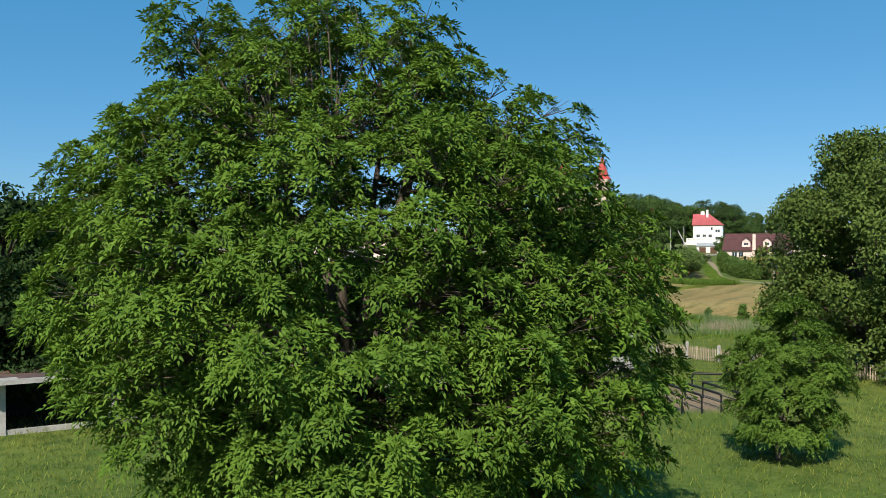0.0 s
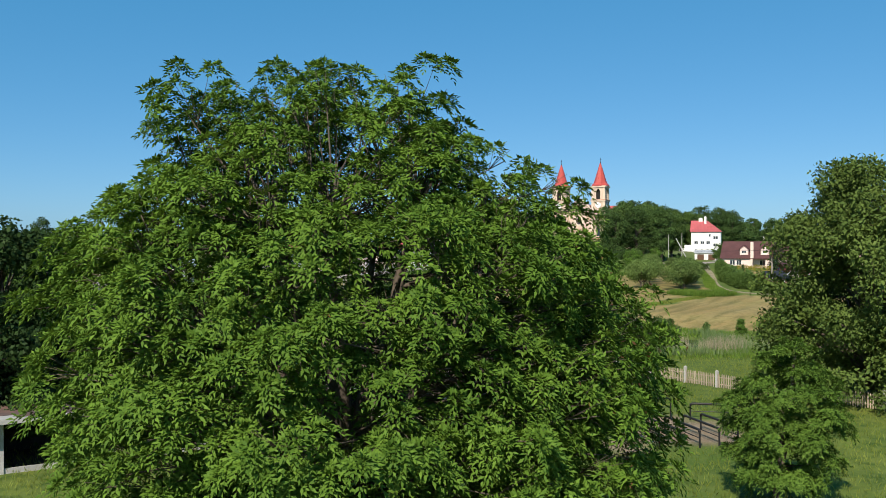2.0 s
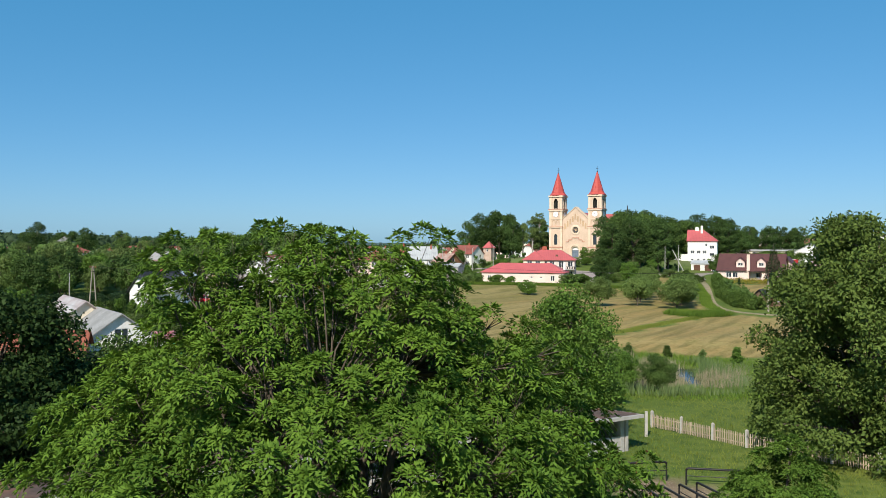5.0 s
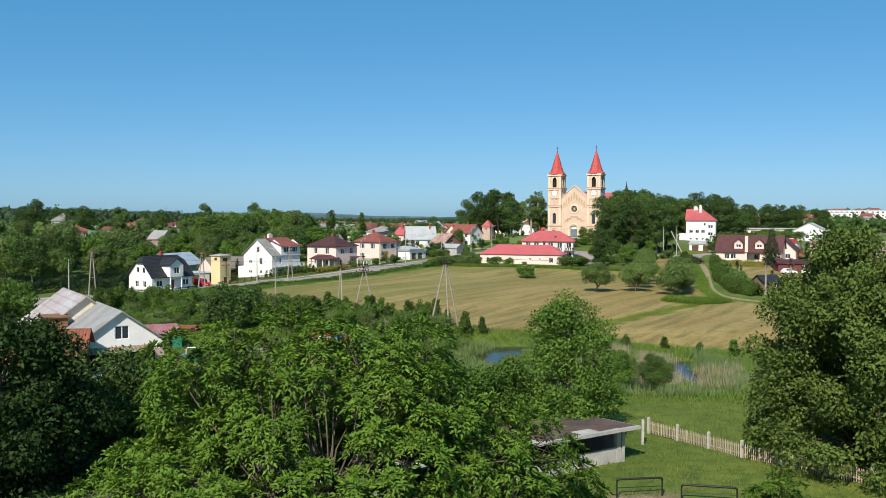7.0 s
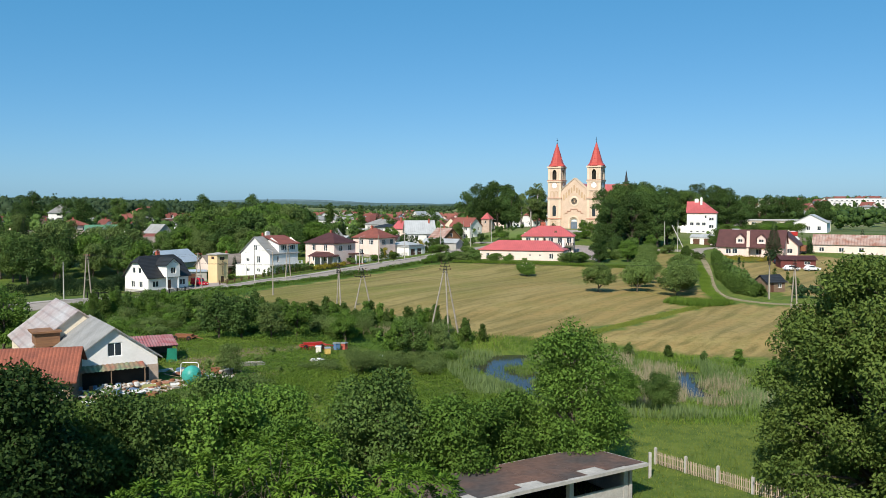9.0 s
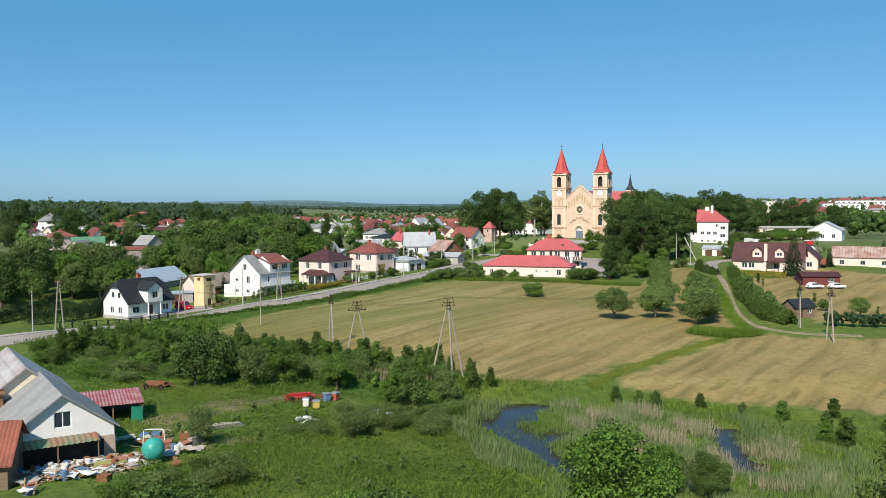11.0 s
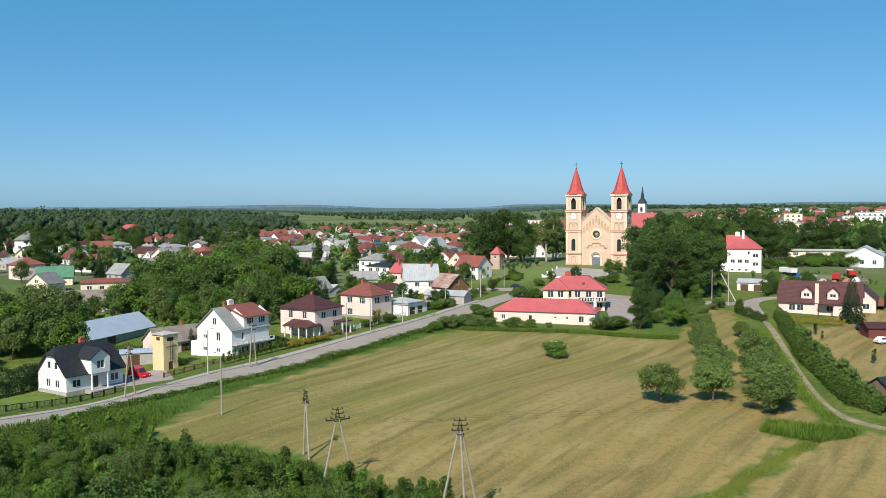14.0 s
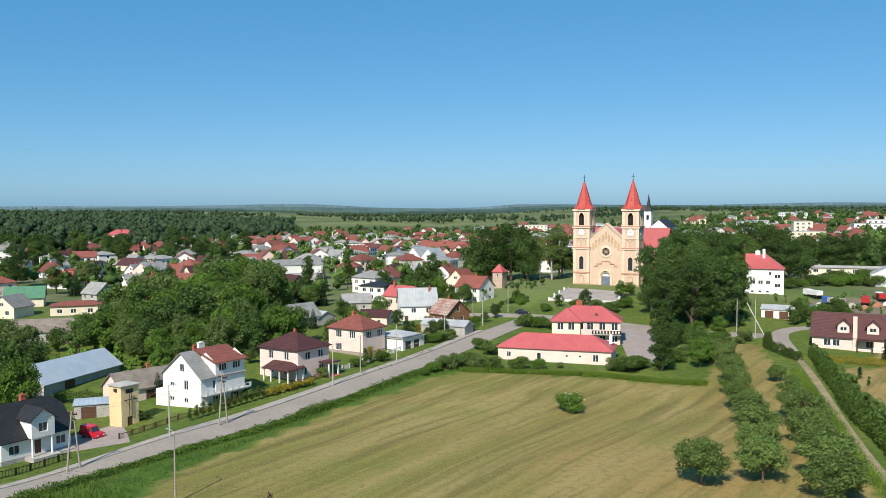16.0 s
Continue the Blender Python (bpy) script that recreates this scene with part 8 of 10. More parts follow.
part("wrap", tk.mesh("wrap", mat("teal_plastic", (0.05, 0.33, 0.27), (0.035, 0.26, 0.22), 1.2, 0.4, bump=0.2), True), None, tank)
part("stand", Shape().prism([(-0.6, -0.6), (0.6, -0.6), (0.6, 0.6), (-0.6, 0.6)], -0.2, 0.42, 0.9), WOOD, tank)
goal = empty("pipe_goal", pose(-28.8, 101.0, h_at(-28.8, 101)), "white bent pipe frame in the farmyard", "metal frame")
part("bar", Shape().tube([(-1.1, 0, -0.1), (-1.0, 0, 1.5), (-0.85, 0, 1.7), (0.85, 0.1, 1.7), (1.0, 0.1, 1.5), (1.1, 0.1, -0.1)], [0.05] * 6, 8), FRAMEWHITE, goal)
stk = empty("log_stack", pose(-30.5, 94.0, h_at(-30.5, 94), 0, 0, 25), "mossy yellow-green stack of boards", "stack")
for i in range(5):
    part("board", Shape().box(-1.6 + 0.06 * i, -0.6, 0.12 * i, 1.6 - 0.04 * i, 0.6, 0.12 * i + 0.1), mat("mossy_board", (0.32, 0.31, 0.10), (0.24, 0.22, 0.1), 1.5, 0.9) if i == 0 else bpy.data.materials["mossy_board"], stk)

# sheets and bags lying in the weeds
lay = empty("sheet_stack", pose(-24.0, 107.9, h_at(-24, 107.9), 0, 0, 26), "long stack of grey corrugated sheets in the weeds", "stack")
for i in range(6):
    part("sheet", Shape().poly([(-2.9 + 0.2 * i, -0.5, 0.06 + 0.07 * i), (2.8 - 0.12 * i, -0.45, 0.1 + 0.07 * i), (2.8 - 0.12 * i, 0.5, 0.06 + 0.07 * i), (-2.9 + 0.2 * i, 0.45, 0.12 + 0.07 * i)]).box(-2.8 + 0.2 * i, -0.45, 0.02 + 0.07 * i, 2.7 - 0.12 * i, 0.45, 0.05 + 0.07 * i), SCRAP[4] if i % 2 else STEEL, lay)
for k in range(14):
    a = random.Random(200 + k)
    bag = Shape()
    pts = [(0.45 * math.cos(q) * a.uniform(0.8, 1.15), 0.34 * math.sin(q) * a.uniform(0.8, 1.15)) for q in [j * math.pi / 5 for j in range(10)]]
    bag.prism(pts, 0.0, 0.16, 1.12).prism([(p[0] * 1.12, p[1] * 1.12) for p in pts], 0.16, 0.36, 0.55)
    ob = new("plastic_bag", bag.mesh("plastic_bag", SCRAP[0], True))
    x, y = -14.6 + a.gauss(0, 0.9), 111.2 + a.gauss(0, 0.8)
    ob.matrix_basis = pose(x, y, h_at(x, y) + (0.3 if k % 3 == 0 else 0.0), 0, 0, a.uniform(0, 180))
    tagged(ob, "full white plastic bag lying in the weeds", "bag", "white bags")

# farm machines in the thicket
def harrow(x, y, ang, colour, label):
    t = empty("farm_implement", pose(x, y, h_at(x, y), 0, 0, ang), label, "farm machine", "farm machines")
    part("frame", Shape().tube([(-1.8, -0.7, 0.6), (1.8, -0.7, 0.65)], [0.09, 0.09], 6).tube([(-1.8, 0.7, 0.6), (1.8, 0.7, 0.65)], [0.09, 0.09], 6).tube([(-1.8, -0.7, 0.6), (-1.8, 0.7, 0.6)], [0.08, 0.08], 6).tube([(1.8, -0.7, 0.65), (1.8, 0.7, 0.65)], [0.08, 0.08], 6), colour, t)
    part("hopper", Shape().prism([(-1.2, -0.3), (1.2, -0.3), (1.2, 0.3), (-1.2, 0.3)], 0.65, 1.0, 1.15), colour, t)
    for k in range(9):
        part("tine", Shape().tube([(-1.7 + k * 0.42, -0.7, 0.62), (-1.7 + k * 0.42, -1.05, 0.5), (-1.65 + k * 0.42, -1.0, 0.02)], [0.04, 0.04, 0.02], 5), colour, t)
    part("drawbar", Shape().tube([(1.8, 0, 0.6), (3.0, 0, 0.35)], [0.07, 0.06], 6), colour, t)
    for sx in (-1.1, 1.1):
        for sy in (-0.85, 0.85):
            part("wheel", Shape().disc((sx, sy - 0.1, 0.4), (0, 1, 0), 0.4, 0.2, 14), BLACKSTEEL, t)


RED_PAINT = mat("red_machine_paint", (0.42, 0.03, 0.025), (0.33, 0.03, 0.025), 1.0, 0.45, fine=0.12)
harrow(-17.4, 121.5, 20, RED_PAINT, "red seed drill parked in long grass")
harrow(-37.5, 128.5, -12, SCRAP[1], "rusty flat trailer parked in long grass")
hive_mats = [mat("hive_white", (0.62, 0.6, 0.52), None, 2.0, 0.7), mat("hive_yellow", (0.6, 0.42, 0.12), None, 2.0, 0.7), mat("hive_blue", (0.12, 0.22, 0.38), None, 2.0, 0.7), mat("hive_red", (0.42, 0.10, 0.07), None, 2.0, 0.7)]
for k, (x, y) in enumerate([(-16.2, 118.8), (-14.9, 118.2), (-14.2, 122.7), (-13.2, 123.6), (-7.6, 116.8), (-5.9, 115.8), (-5.0, 115.0), (-8.0, 116.5)]):
    hv = empty("beehive", pose(x, y, h_at(x, y), 0, 0, 20 * k), "painted wooden beehive in long grass", "beehive", "beehives")
    part("body", Shape().box(-0.35, -0.35, 0.1, 0.35, 0.35, 0.95), hive_mats[k % 4], hv)
    part("lid", Shape().prism([(-0.42, -0.42), (0.42, -0.42), (0.42, 0.42), (-0.42, 0.42)], 0.95, 1.08, 0.9), STEEL, hv)
    part("stand", Shape().box(-0.3, -0.3, -0.1, 0.3, 0.3, 0.1), WOOD, hv)

# ---------------------------------------------------------------- thickets between yard, pond and road
br = random.Random(23)
def thicket(n, zone, smin, smax, label, group, seed, kinds=BUSH, squash=(0.8, 1.25)):
    r = random.Random(seed)
    xs, ys = [p[0] for p in zone], [p[1] for p in zone]
    k = 0
    while k < n:
        x, y = r.uniform(min(xs), max(xs)), r.uniform(min(ys), max(ys))
        if not inside(np.array([x]), np.array([y]), zone)[0]:
            continue
        bush(r.choice(kinds), x, y, label, group=group, scale=r.uniform(smin, smax), turn=r.uniform(0, 360), squash=r.uniform(*squash))
        k += 1


WILD = [bush_mesh(120 + k, 2.0, hh, m, 3600, lf, 14, 0.5) for k, (hh, m, lf) in enumerate(((2.4, MIDLEAF, 0.2), (2.9, WILLOWLEAF, 0.2), (2.0, WILLOWLEAF, 0.17), (2.6, LINDENLEAF, 0.22), (1.8, MIDLEAF, 0.16), (2.3, HEDGELEAF, 0.2)))]
ALDER = [tree_meshes(130 + k, 4.4, 1.35, 0.05, m, 26, 3000, 0.2, CONE, lobe=0.36, droop=-0.1, wide=0.6) for k, m in enumerate((HEDGELEAF, MIDLEAF, LINDENLEAF))]
thicket(112, [(-64, 152), (-58, 138), (-46, 131), (-36, 136), (-14, 130), (-4, 127), (2, 123), (3, 131), (-10, 145), (-28, 155), (-45, 162), (-58, 165)], 0.5, 1.15, "wild green shrub of the thicket", "thicket shrubs", 31, WILD)
thicket(34, [(-16, 106), (0, 110), (4, 122), (-10, 120)], 0.35, 0.95, "willow shrub beside the pond", "thicket shrubs", 33, [WILD[1], WILD[2], WILD[0]])
thicket(16, [(-66, 92), (-50, 106), (-58, 128), (-78, 120)], 0.8, 1.4, "dark shrub behind the farm", "thicket shrubs", 36)
thicket(16, [(-30, 86), (-21, 94), (-16, 88), (-26, 78)], 0.5, 0.95, "green shrub before the farmyard", "thicket shrubs", 37, WILD)
thicket(14, [(66, 272), (78, 282), (76, 290), (62, 282)], 0.6, 1.1, "overgrown shrub at the orchard end", "garden shrubs", 40)
thicket(10, [(18, 340), (26, 338), (34, 352), (26, 358)], 0.5, 0.9, "round shrub on the slope below the church", "garden shrubs", 53)
for k in range(92):
    u = br.random()
    x, y = (-36 + 40 * u + br.uniform(-4, 4), 155 - 20 * u + br.uniform(-5, 3)) if k < 66 else (-62 + 30 * br.random(), 138 + 22 * br.random())
    tree(ALDER[k % 3], x, y, "young cone-shaped alder tree in the thicket", group="young alders", scale=br.uniform(0.5, 1.1), turn=k * 53, name="alder_tree")
for k, (x, y, sc, m) in enumerate([(-32.4, 128.8, 0.8, 2), (-29.2, 129.4, 0.74, 2), (-24.5, 128, 0.62, 3), (-21, 130, 0.6, 1), (-13.5, 128.5, 0.55, 1), (-3.2, 119.5, 0.62, 0), (-5.5, 122.5, 0.55, 1), (1.0, 125, 0.5, 3), (-59, 118, 0.9, 1), (-66, 128, 0.9, 2), (-52, 82, 0.5, 1), (-60, 90, 0.8, 0), (-24, 101, 0.42, 3), (-72, 140, 0.8, 1), (-80, 150, 0.9, 2)]):
    tree(MID[m], x, y, "small broadleaf tree in the thicket", group="thicket trees", scale=sc, turn=k * 71)
for k, (x, y, sc) in enumerate([(23.2, 126.3, 0.42), (25.8, 124.8, 0.34), (27.8, 124.1, 0.45), (33.2, 122.9, 0.4), (41.1, 116.6, 0.6), (44.2, 111.8, 0.5), (43.2, 105.2, 1.05), (41.6, 106.4, 0.7), (37, 118.5, 0.3), (48, 118, 0.6), (52, 112, 0.8)]):
    tree(ALDER[k % 3], x, y, "young cone-shaped alder at the edge of the wet meadow", group="young alders", scale=0.45 + 0.7 * sc, turn=k * 47, name="alder_tree", squash=0.68)
elder = bush(bush_mesh(141, 2.6, 3.1, MIDLEAF, 5200, 0.22, 14), 23.7, 222.5, "round elder bush with white flower heads in the mown field", scale=1.22)
for k in range(18):
    a = random.Random(900 + k)
    q, e = a.uniform(0, 6.28), a.uniform(0.35, 1.25)
    part("flower_head", Shape().disc((2.25 * math.cos(q) * math.cos(e), 2.25 * math.sin(q) * math.cos(e), 0.75 + 2.2 * math.sin(e)), (math.cos(q) * 0.5, math.sin(q) * 0.5, 1), a.uniform(0.07, 0.12), 0.04, 7), CREAM, elder)

# ---------------------------------------------------------------- grass and reeds: stuff
gr = np.random.default_rng(9)


def in_zone(n, zone, seed):
    r = np.random.default_rng(seed)
    xs, ys = [p[0] for p in zone], [p[1] for p in zone]
    q = np.c_[r.uniform(min(xs), max(xs), n), r.uniform(min(ys), max(ys), n)]
    return q[inside(q[:, 0], q[:, 1], zone)]


def dry_land(q, k=1.0):
    ok = np.ones(len(q), bool)
    for ax, ay, bx, by, r in PONDS:
        ok &= off_line(q[:, 0], q[:, 1], ax, ay, bx, by) > r * k + 0.5 * np.sin(q[:, 0] * 1.7) + 0.4 * np.sin(q[:, 1] * 2.1)
    return q[ok]


woods("thicket_shrubs", 51, in_zone(330, [(-50, 134), (-36, 136), (-14, 130), (2, 123), (3, 131), (-10, 145), (-28, 155), (-45, 162)], 51)[:110], MIDLEAF, "small wild shrubs in rough grass", 220, 0.8, 1.9, 0.5, 12)
woods("thicket_shrubs", 32, in_zone(180, [(-58, 165), (-45, 165), (-28, 157), (-36, 161), (-44, 172), (-56, 178), (-66, 166)], 32)[:60], MIDLEAF, "low green shrubs near the road", 220, 0.8, 2.0, 0.5, 12)
woods("thicket_shrubs", 34, in_zone(138, [(-24, 104), (-16, 88), (-6, 84), (6, 84), (4, 98), (-10, 106)], 34)[:20], WILLOWLEAF, "low shrubs in the wet meadow", 300, 0.5, 1.3, 0.5, 12)
woods("thicket_shrubs", 35, in_zone(66, [(-30, 104), (-26, 98), (-12, 110), (-16, 118), (-22, 116)], 35)[:22], WILLOWLEAF, "weedy shrubs on the farmyard edge", 300, 0.7, 1.7, 0.5, 12)
woods("garden_shrubs", 38, in_zone(90, [(-8, 334), (17, 342), (15, 386), (-6, 400)], 38)[:30], LINDENLEAF, "garden shrubs below the bell tower", 180, 1.4, 3.4, 0.5, 12)
woods("garden_shrubs", 39, in_zone(240, [(98, 290), (112, 296), (124, 322), (112, 332), (100, 312)], 39)[:46], LINDENLEAF, "overgrown shrubs beside the works yard", 180, 1.4, 4.0, 0.5, 12)
woods("garden_shrubs", 52, in_zone(48, [(36, 372), (24, 384), (30, 400), (44, 392)], 52)[:16], DARKLEAF, "green shrubs on the slope by the bell tower", 180, 1.4, 3.4, 0.5, 12)
woods("garden_shrubs", 54, in_zone(78, [(-66, 262), (-40, 292), (-34, 284), (-56, 256)], 54)[:26], MIDLEAF, "green shrubs at the edge of the grove", 180, 1.4, 4.0, 0.5, 12)
woods("garden_shrubs", 56, in_zone(300, [(-108, 262), (-88, 266), (-74, 262), (-62, 258), (-66, 276), (-84, 290), (-102, 290)], 56)[:90], MIDLEAF, "rough scrub behind the warehouse", 180, 1.0, 3.6, 0.5, 12)
woods("garden_shrubs", 57, in_zone(300, [(58, 292), (70, 292), (84, 302), (92, 322), (88, 350), (74, 348), (62, 322)], 57)[:95], DARKLEAF, "dark undergrowth below the churchyard lindens", 160, 0.9, 3.4, 0.6, 10)
woods("garden_shrubs", 55, in_zone(90, [(-58, 226), (-40, 250), (-16, 290), (-24, 300), (-48, 262), (-64, 236)], 55)[:30], LINDENLEAF, "garden shrubs behind the roadside houses", 180, 1.0, 3.2, 0.5, 12)


woods("yard_shrubs", 91, in_zone(150, [(102, 318), (150, 326), (156, 372), (112, 352)], 91)[:60], LINDENLEAF, "low scrub round the works yard", 160, 0.7, 2.4, 0.6, 10)


def patchy(q, a=0.21, b=0.17):
    """Tall and low patches of herbage."""
    return 0.55 + 0.3 * np.sin(q[:, 0] * a + 1.3 * np.sin(q[:, 1] * b)) + 0.25 * np.sin(q[:, 0] * 0.9 + q[:, 1] * 0.7) * np.cos(q[:, 1] * 0.8)


def herbs(name, seed, q, hmax, leaf, material, label):
    """Waist-high weeds: leaves at all heights of an uneven canopy."""
    r = np.random.default_rng(seed)
    n = len(q)
    top = hmax * patchy(q).clip(0.12, 1.1)
    base = np.c_[q, H(q[:, 0], q[:, 1]) + top * r.uniform(0.0, 1.0, n) ** 0.5]
    al = unit(np.c_[r.normal(size=(n, 2)) * 0.8, r.uniform(0.1, 1.0, n)])
    sz = leaf * r.uniform(0.6, 1.5, n)
    ob = new(name, quads_mesh(name, leaf_quads(r, base, al, sz, sz * 0.42, face=np.array([0, 0, 1.0])), material))
    return tagged(ob, label, "weeds", kind="stuff")


MEADOW = [(-30, 14), (22, 14), (40, 40), (36, 80), (-4, 84), (-30, 72)]
qm = in_zone(90000, MEADOW, 1)
qm = qm[~inside(qm[:, 0], qm[:, 1], SOILS[0])]
blades("meadow_grass", gr, qm, 0.32, 0.035, MEADOWBLADE, "long green meadow grass with seed heads", lean=0.45)
WET = [(-26, 80), (52, 78), (62, 110), (50, 120.5), (39, 123.5), (29, 127.3), (23, 132), (12, 134), (0, 132), (-6, 124), (-12, 108), (-22, 100)]
qw = dry_land(in_zone(90000, WET, 2))
blades("wet_meadow_grass", gr, qw, (0.85 * patchy(qw)).clip(0.2, 1), 0.07, GRASSBLADE, "tall green sedge of the wet meadow", lean=0.4)
herbs("tall_weeds", 61, dry_land(in_zone(60000, [(-26, 80), (10, 80), (6, 100), (2, 124), (-8, 124), (-22, 104)], 62)), 0.9, 0.2, GRASSBLADE, "waist-high green weeds of the wet meadow")
qh = in_zone(90000, [(-68, 160), (-60, 140), (-46, 130), (-36, 134), (-24, 124), (-14, 126), (4, 122), (6, 132), (-12, 148), (-28, 158), (-40, 164), (-46, 176), (-56, 184)], 64)
for a, b in zip(ROAD[1:5], ROAD[2:6]):
    qh = qh[off_line(qh[:, 0], qh[:, 1], *a, *b) > 4.2]
herbs("tall_weeds", 63, qh, 1.1, 0.26, MIDLEAF, "waist-high green weeds between shrubs")
qy = in_zone(42000, [(-50, 128), (-36, 136), (-14, 128), (-13, 114), (-30, 104), (-40, 112)], 81)
qy = qy[~inside(qy[:, 0], qy[:, 1], SOILS[3])]
herbs("yard_weeds", 82, qy, 0.75, 0.2, GRASSBLADE, "rough green weeds round the parked farm machines")
herbs("yard_weeds", 65, in_zone(16000, [(-34, 92), (-26, 84), (-12, 108), (-14, 120), (-24, 114)], 66), 0.6, 0.18, MIDLEAF, "green weeds in the farmyard")
REEDS = [(-1, 126), (3, 104), (8, 86), (22, 80), (40, 84), (50, 100), (42, 114), (27, 121), (14, 126)]
qr = dry_land(in_zone(80000, REEDS, 3), 0.8)
patch = np.sin(qr[:, 0] * 0.5 + 1.0) * np.sin(qr[:, 1] * 0.34 + qr[:, 0] * 0.2) > -0.45
qr = qr[patch]
blades("reed_bed", gr, qr, (1.5 * patchy(qr, 0.4, 0.3)).clip(0.5, 1.7), 0.06, REED, "grey-green reed bed round the pond", "reeds", 0.2)
blades("sedge", gr, in_zone(2600, [(5, 112), (14, 104), (15, 112), (10, 120)], 67), 0.7, 0.06, GRASSBLADE, "green sedge standing in the pond", "reeds", 0.25)
qd = dry_land(in_zone(24000, [(14, 124), (17, 100), (22, 88), (34, 86), (38, 104), (28, 122)], 4), 0.8)
patch = np.sin(qd[:, 0] * 0.7) * np.sin(qd[:, 1] * 0.5 + qd[:, 0] * 0.3) > 0.05
blades("dry_reeds", gr, qd[patch], 1.45, 0.045, DRYREED, "dry straw-coloured reed stalks", "reeds", 0.14)
blades("dry_reeds", gr, in_zone(2600, [(-14, 136), (-4, 131), (0, 134), (-8, 140)], 6), 1.3, 0.06, DRYREED, "dry straw-coloured reeds in the thicket", "reeds", 0.14)
blades("rough_grass", gr, in_zone(70000, [(-72, 160), (-40, 150), (-14, 140), (2, 128), (10, 133), (-10, 150), (-27, 161), (-41, 164), (-42, 176), (-52, 182), (-64, 172)], 7), 0.75, 0.09, VERGEBLADE, "rough uncut grass below the road", lean=0.45)
blades("patch_grass", gr, in_zone(9000, [(44, 166), (47, 171), (58, 166), (56, 163.5), (50, 161)], 69), 0.9, 0.09, GRASSBLADE, "tall green grass under the fruit trees", lean=0.4)
qv = in_zone(85000, [(-66, 166), (-57, 184), (-45, 202), (-35, 217), (-23, 238), (-12, 258), (0, 281), (6, 253.5), (-1, 249.5), (-11, 235.8), (-20.4, 223.2), (-28.4, 206.6), (-35, 194), (-38, 187), (-40, 178), (-42, 166)], 68)
for a, b in zip(ROAD[1:], ROAD[2:]):
    qv = qv[off_line(qv[:, 0], qv[:, 1], *a, *b) > 3.9 + 0.35 * np.sin(qv[:, 1] * 1.3)]
blades("verge_grass", gr, qv, (0.9 * patchy(qv)).clip(0.3, 1.0), 0.10, VERGEBLADE, "tall dark green grass between road and field", lean=0.4)


def along_line(n, pts, half, seed):
    r = np.random.default_rng(seed)
    seg = list(zip(pts, pts[1:]))
    ln = np.array([math.dist(a, b) for a, b in seg])
    k = r.choice(len(seg), n, p=ln / ln.sum())
    f = r.uniform(0, 1, n)
    a, b = np.array([s[0] for s in seg], float)[k], np.array([s[1] for s in seg], float)[k]
    d = unit(b - a)
    return a + (b - a) * f[:, None] + np.c_[-d[:, 1], d[:, 0]] * r.normal(0, half / 2, n)[:, None].clip(-half, half)


blades("strip_grass", gr, along_line(14000, [(21, 131.5), (26.4, 138.4), (36.2, 149.2), (46.3, 158.8), (55, 166.8)], 1.1, 8), 0.3, 0.08, MEADOWBLADE, "uncut green strip between two mown fields", lean=0.45)
blades("verge_grass", gr, along_line(9000, [(56.5, 170), (58.5, 184), (64, 203), (69.5, 221), (77, 253)], 1.2, 10), 0.6, 0.09, GRASSBLADE, "tall grass along the farm track", lean=0.4)
blades("verge_grass", gr, along_line(15000, [(5, 254.2), (16, 252), (33, 249), (44, 243.6), (54, 241)], 1.5, 12), 0.8, 0.09, GRASSBLADE, "tall green grass before the long building", lean=0.4)
herbs("verge_weeds", 92, along_line(26000, [(-60, 172), (-53.0, 181.5), (-40.4, 197.2), (-29.8, 211.7), (-17.0, 231.8), (-4.6, 251.6)], 1.5, 93), 1.25, 0.24, MIDLEAF, "waist-high bushy weeds along the road verge")
# ---------------------------------------------------------------- details of the houses by the road
def gable_dormer(parent, x, w, z, h, depth, rise, wall_mat, roof_mat, y0=-0.35, win=2):
    """A wall dormer with its own gabled roof, standing on the front wall."""
    d = part("dormer", wall_mesh(w, depth, h, rise, "y", 1.0, [("f", w / 2 - 0.75, h * 0.28, 1.5, h * 0.5)], wall_mat, base=0.0), None, parent, m=pose(x, y0, z))
    part("dormer_roof", roof_mesh(roof_surface(w, depth, h, rise, "y", 1.0, 0.35), 0.14, roof_mat), None, d)
    fm = window_in_one(1.5, h * 0.5, win, FRAMEWHITE)
    part("window", fm, None, d, m=side_pose(w, depth, "f", w / 2 - 0.75, h * 0.28, -0.12))
    return d


gable_dormer(h1, 4.0, 3.8, 3.2, 2.9, 4.4, 1.5, WHITE, BLACKROOF, -1.5)
for x in (4.2, 7.4):
    part("porch_column", Shape().tube([(x, -1.3, 0.3), (x, -1.3, 3.2)], [0.16, 0.16], 10), FRAMEWHITE, h1)
part("porch_step", Shape().box(3.6, -2.6, -0.4, 8.2, 0, 0.32), CONCRETE, h1)
part("terrace", Shape().box(8.2, -1.6, -0.4, 11.4, 0, 0.25), CONCRETE, h1)

# the tall white house: red-roofed cross wing, balcony slab, chimneys
wing = part("wing", wall_mesh(7.2, 5.2, 8.7, 1.6, "x", 1.0, row("f", (0.9, 4.3), 6.9, 1.9, 1.4, 3), WHITE, base=3.0), None, h2, m=pose(3.3, -0.15, 0))
fill_openings(wing, 7.2, 5.2, row("f", (0.9, 4.3), 6.9, 1.9, 1.4, 3), FRAMEWHITE, FRAMEBROWN)
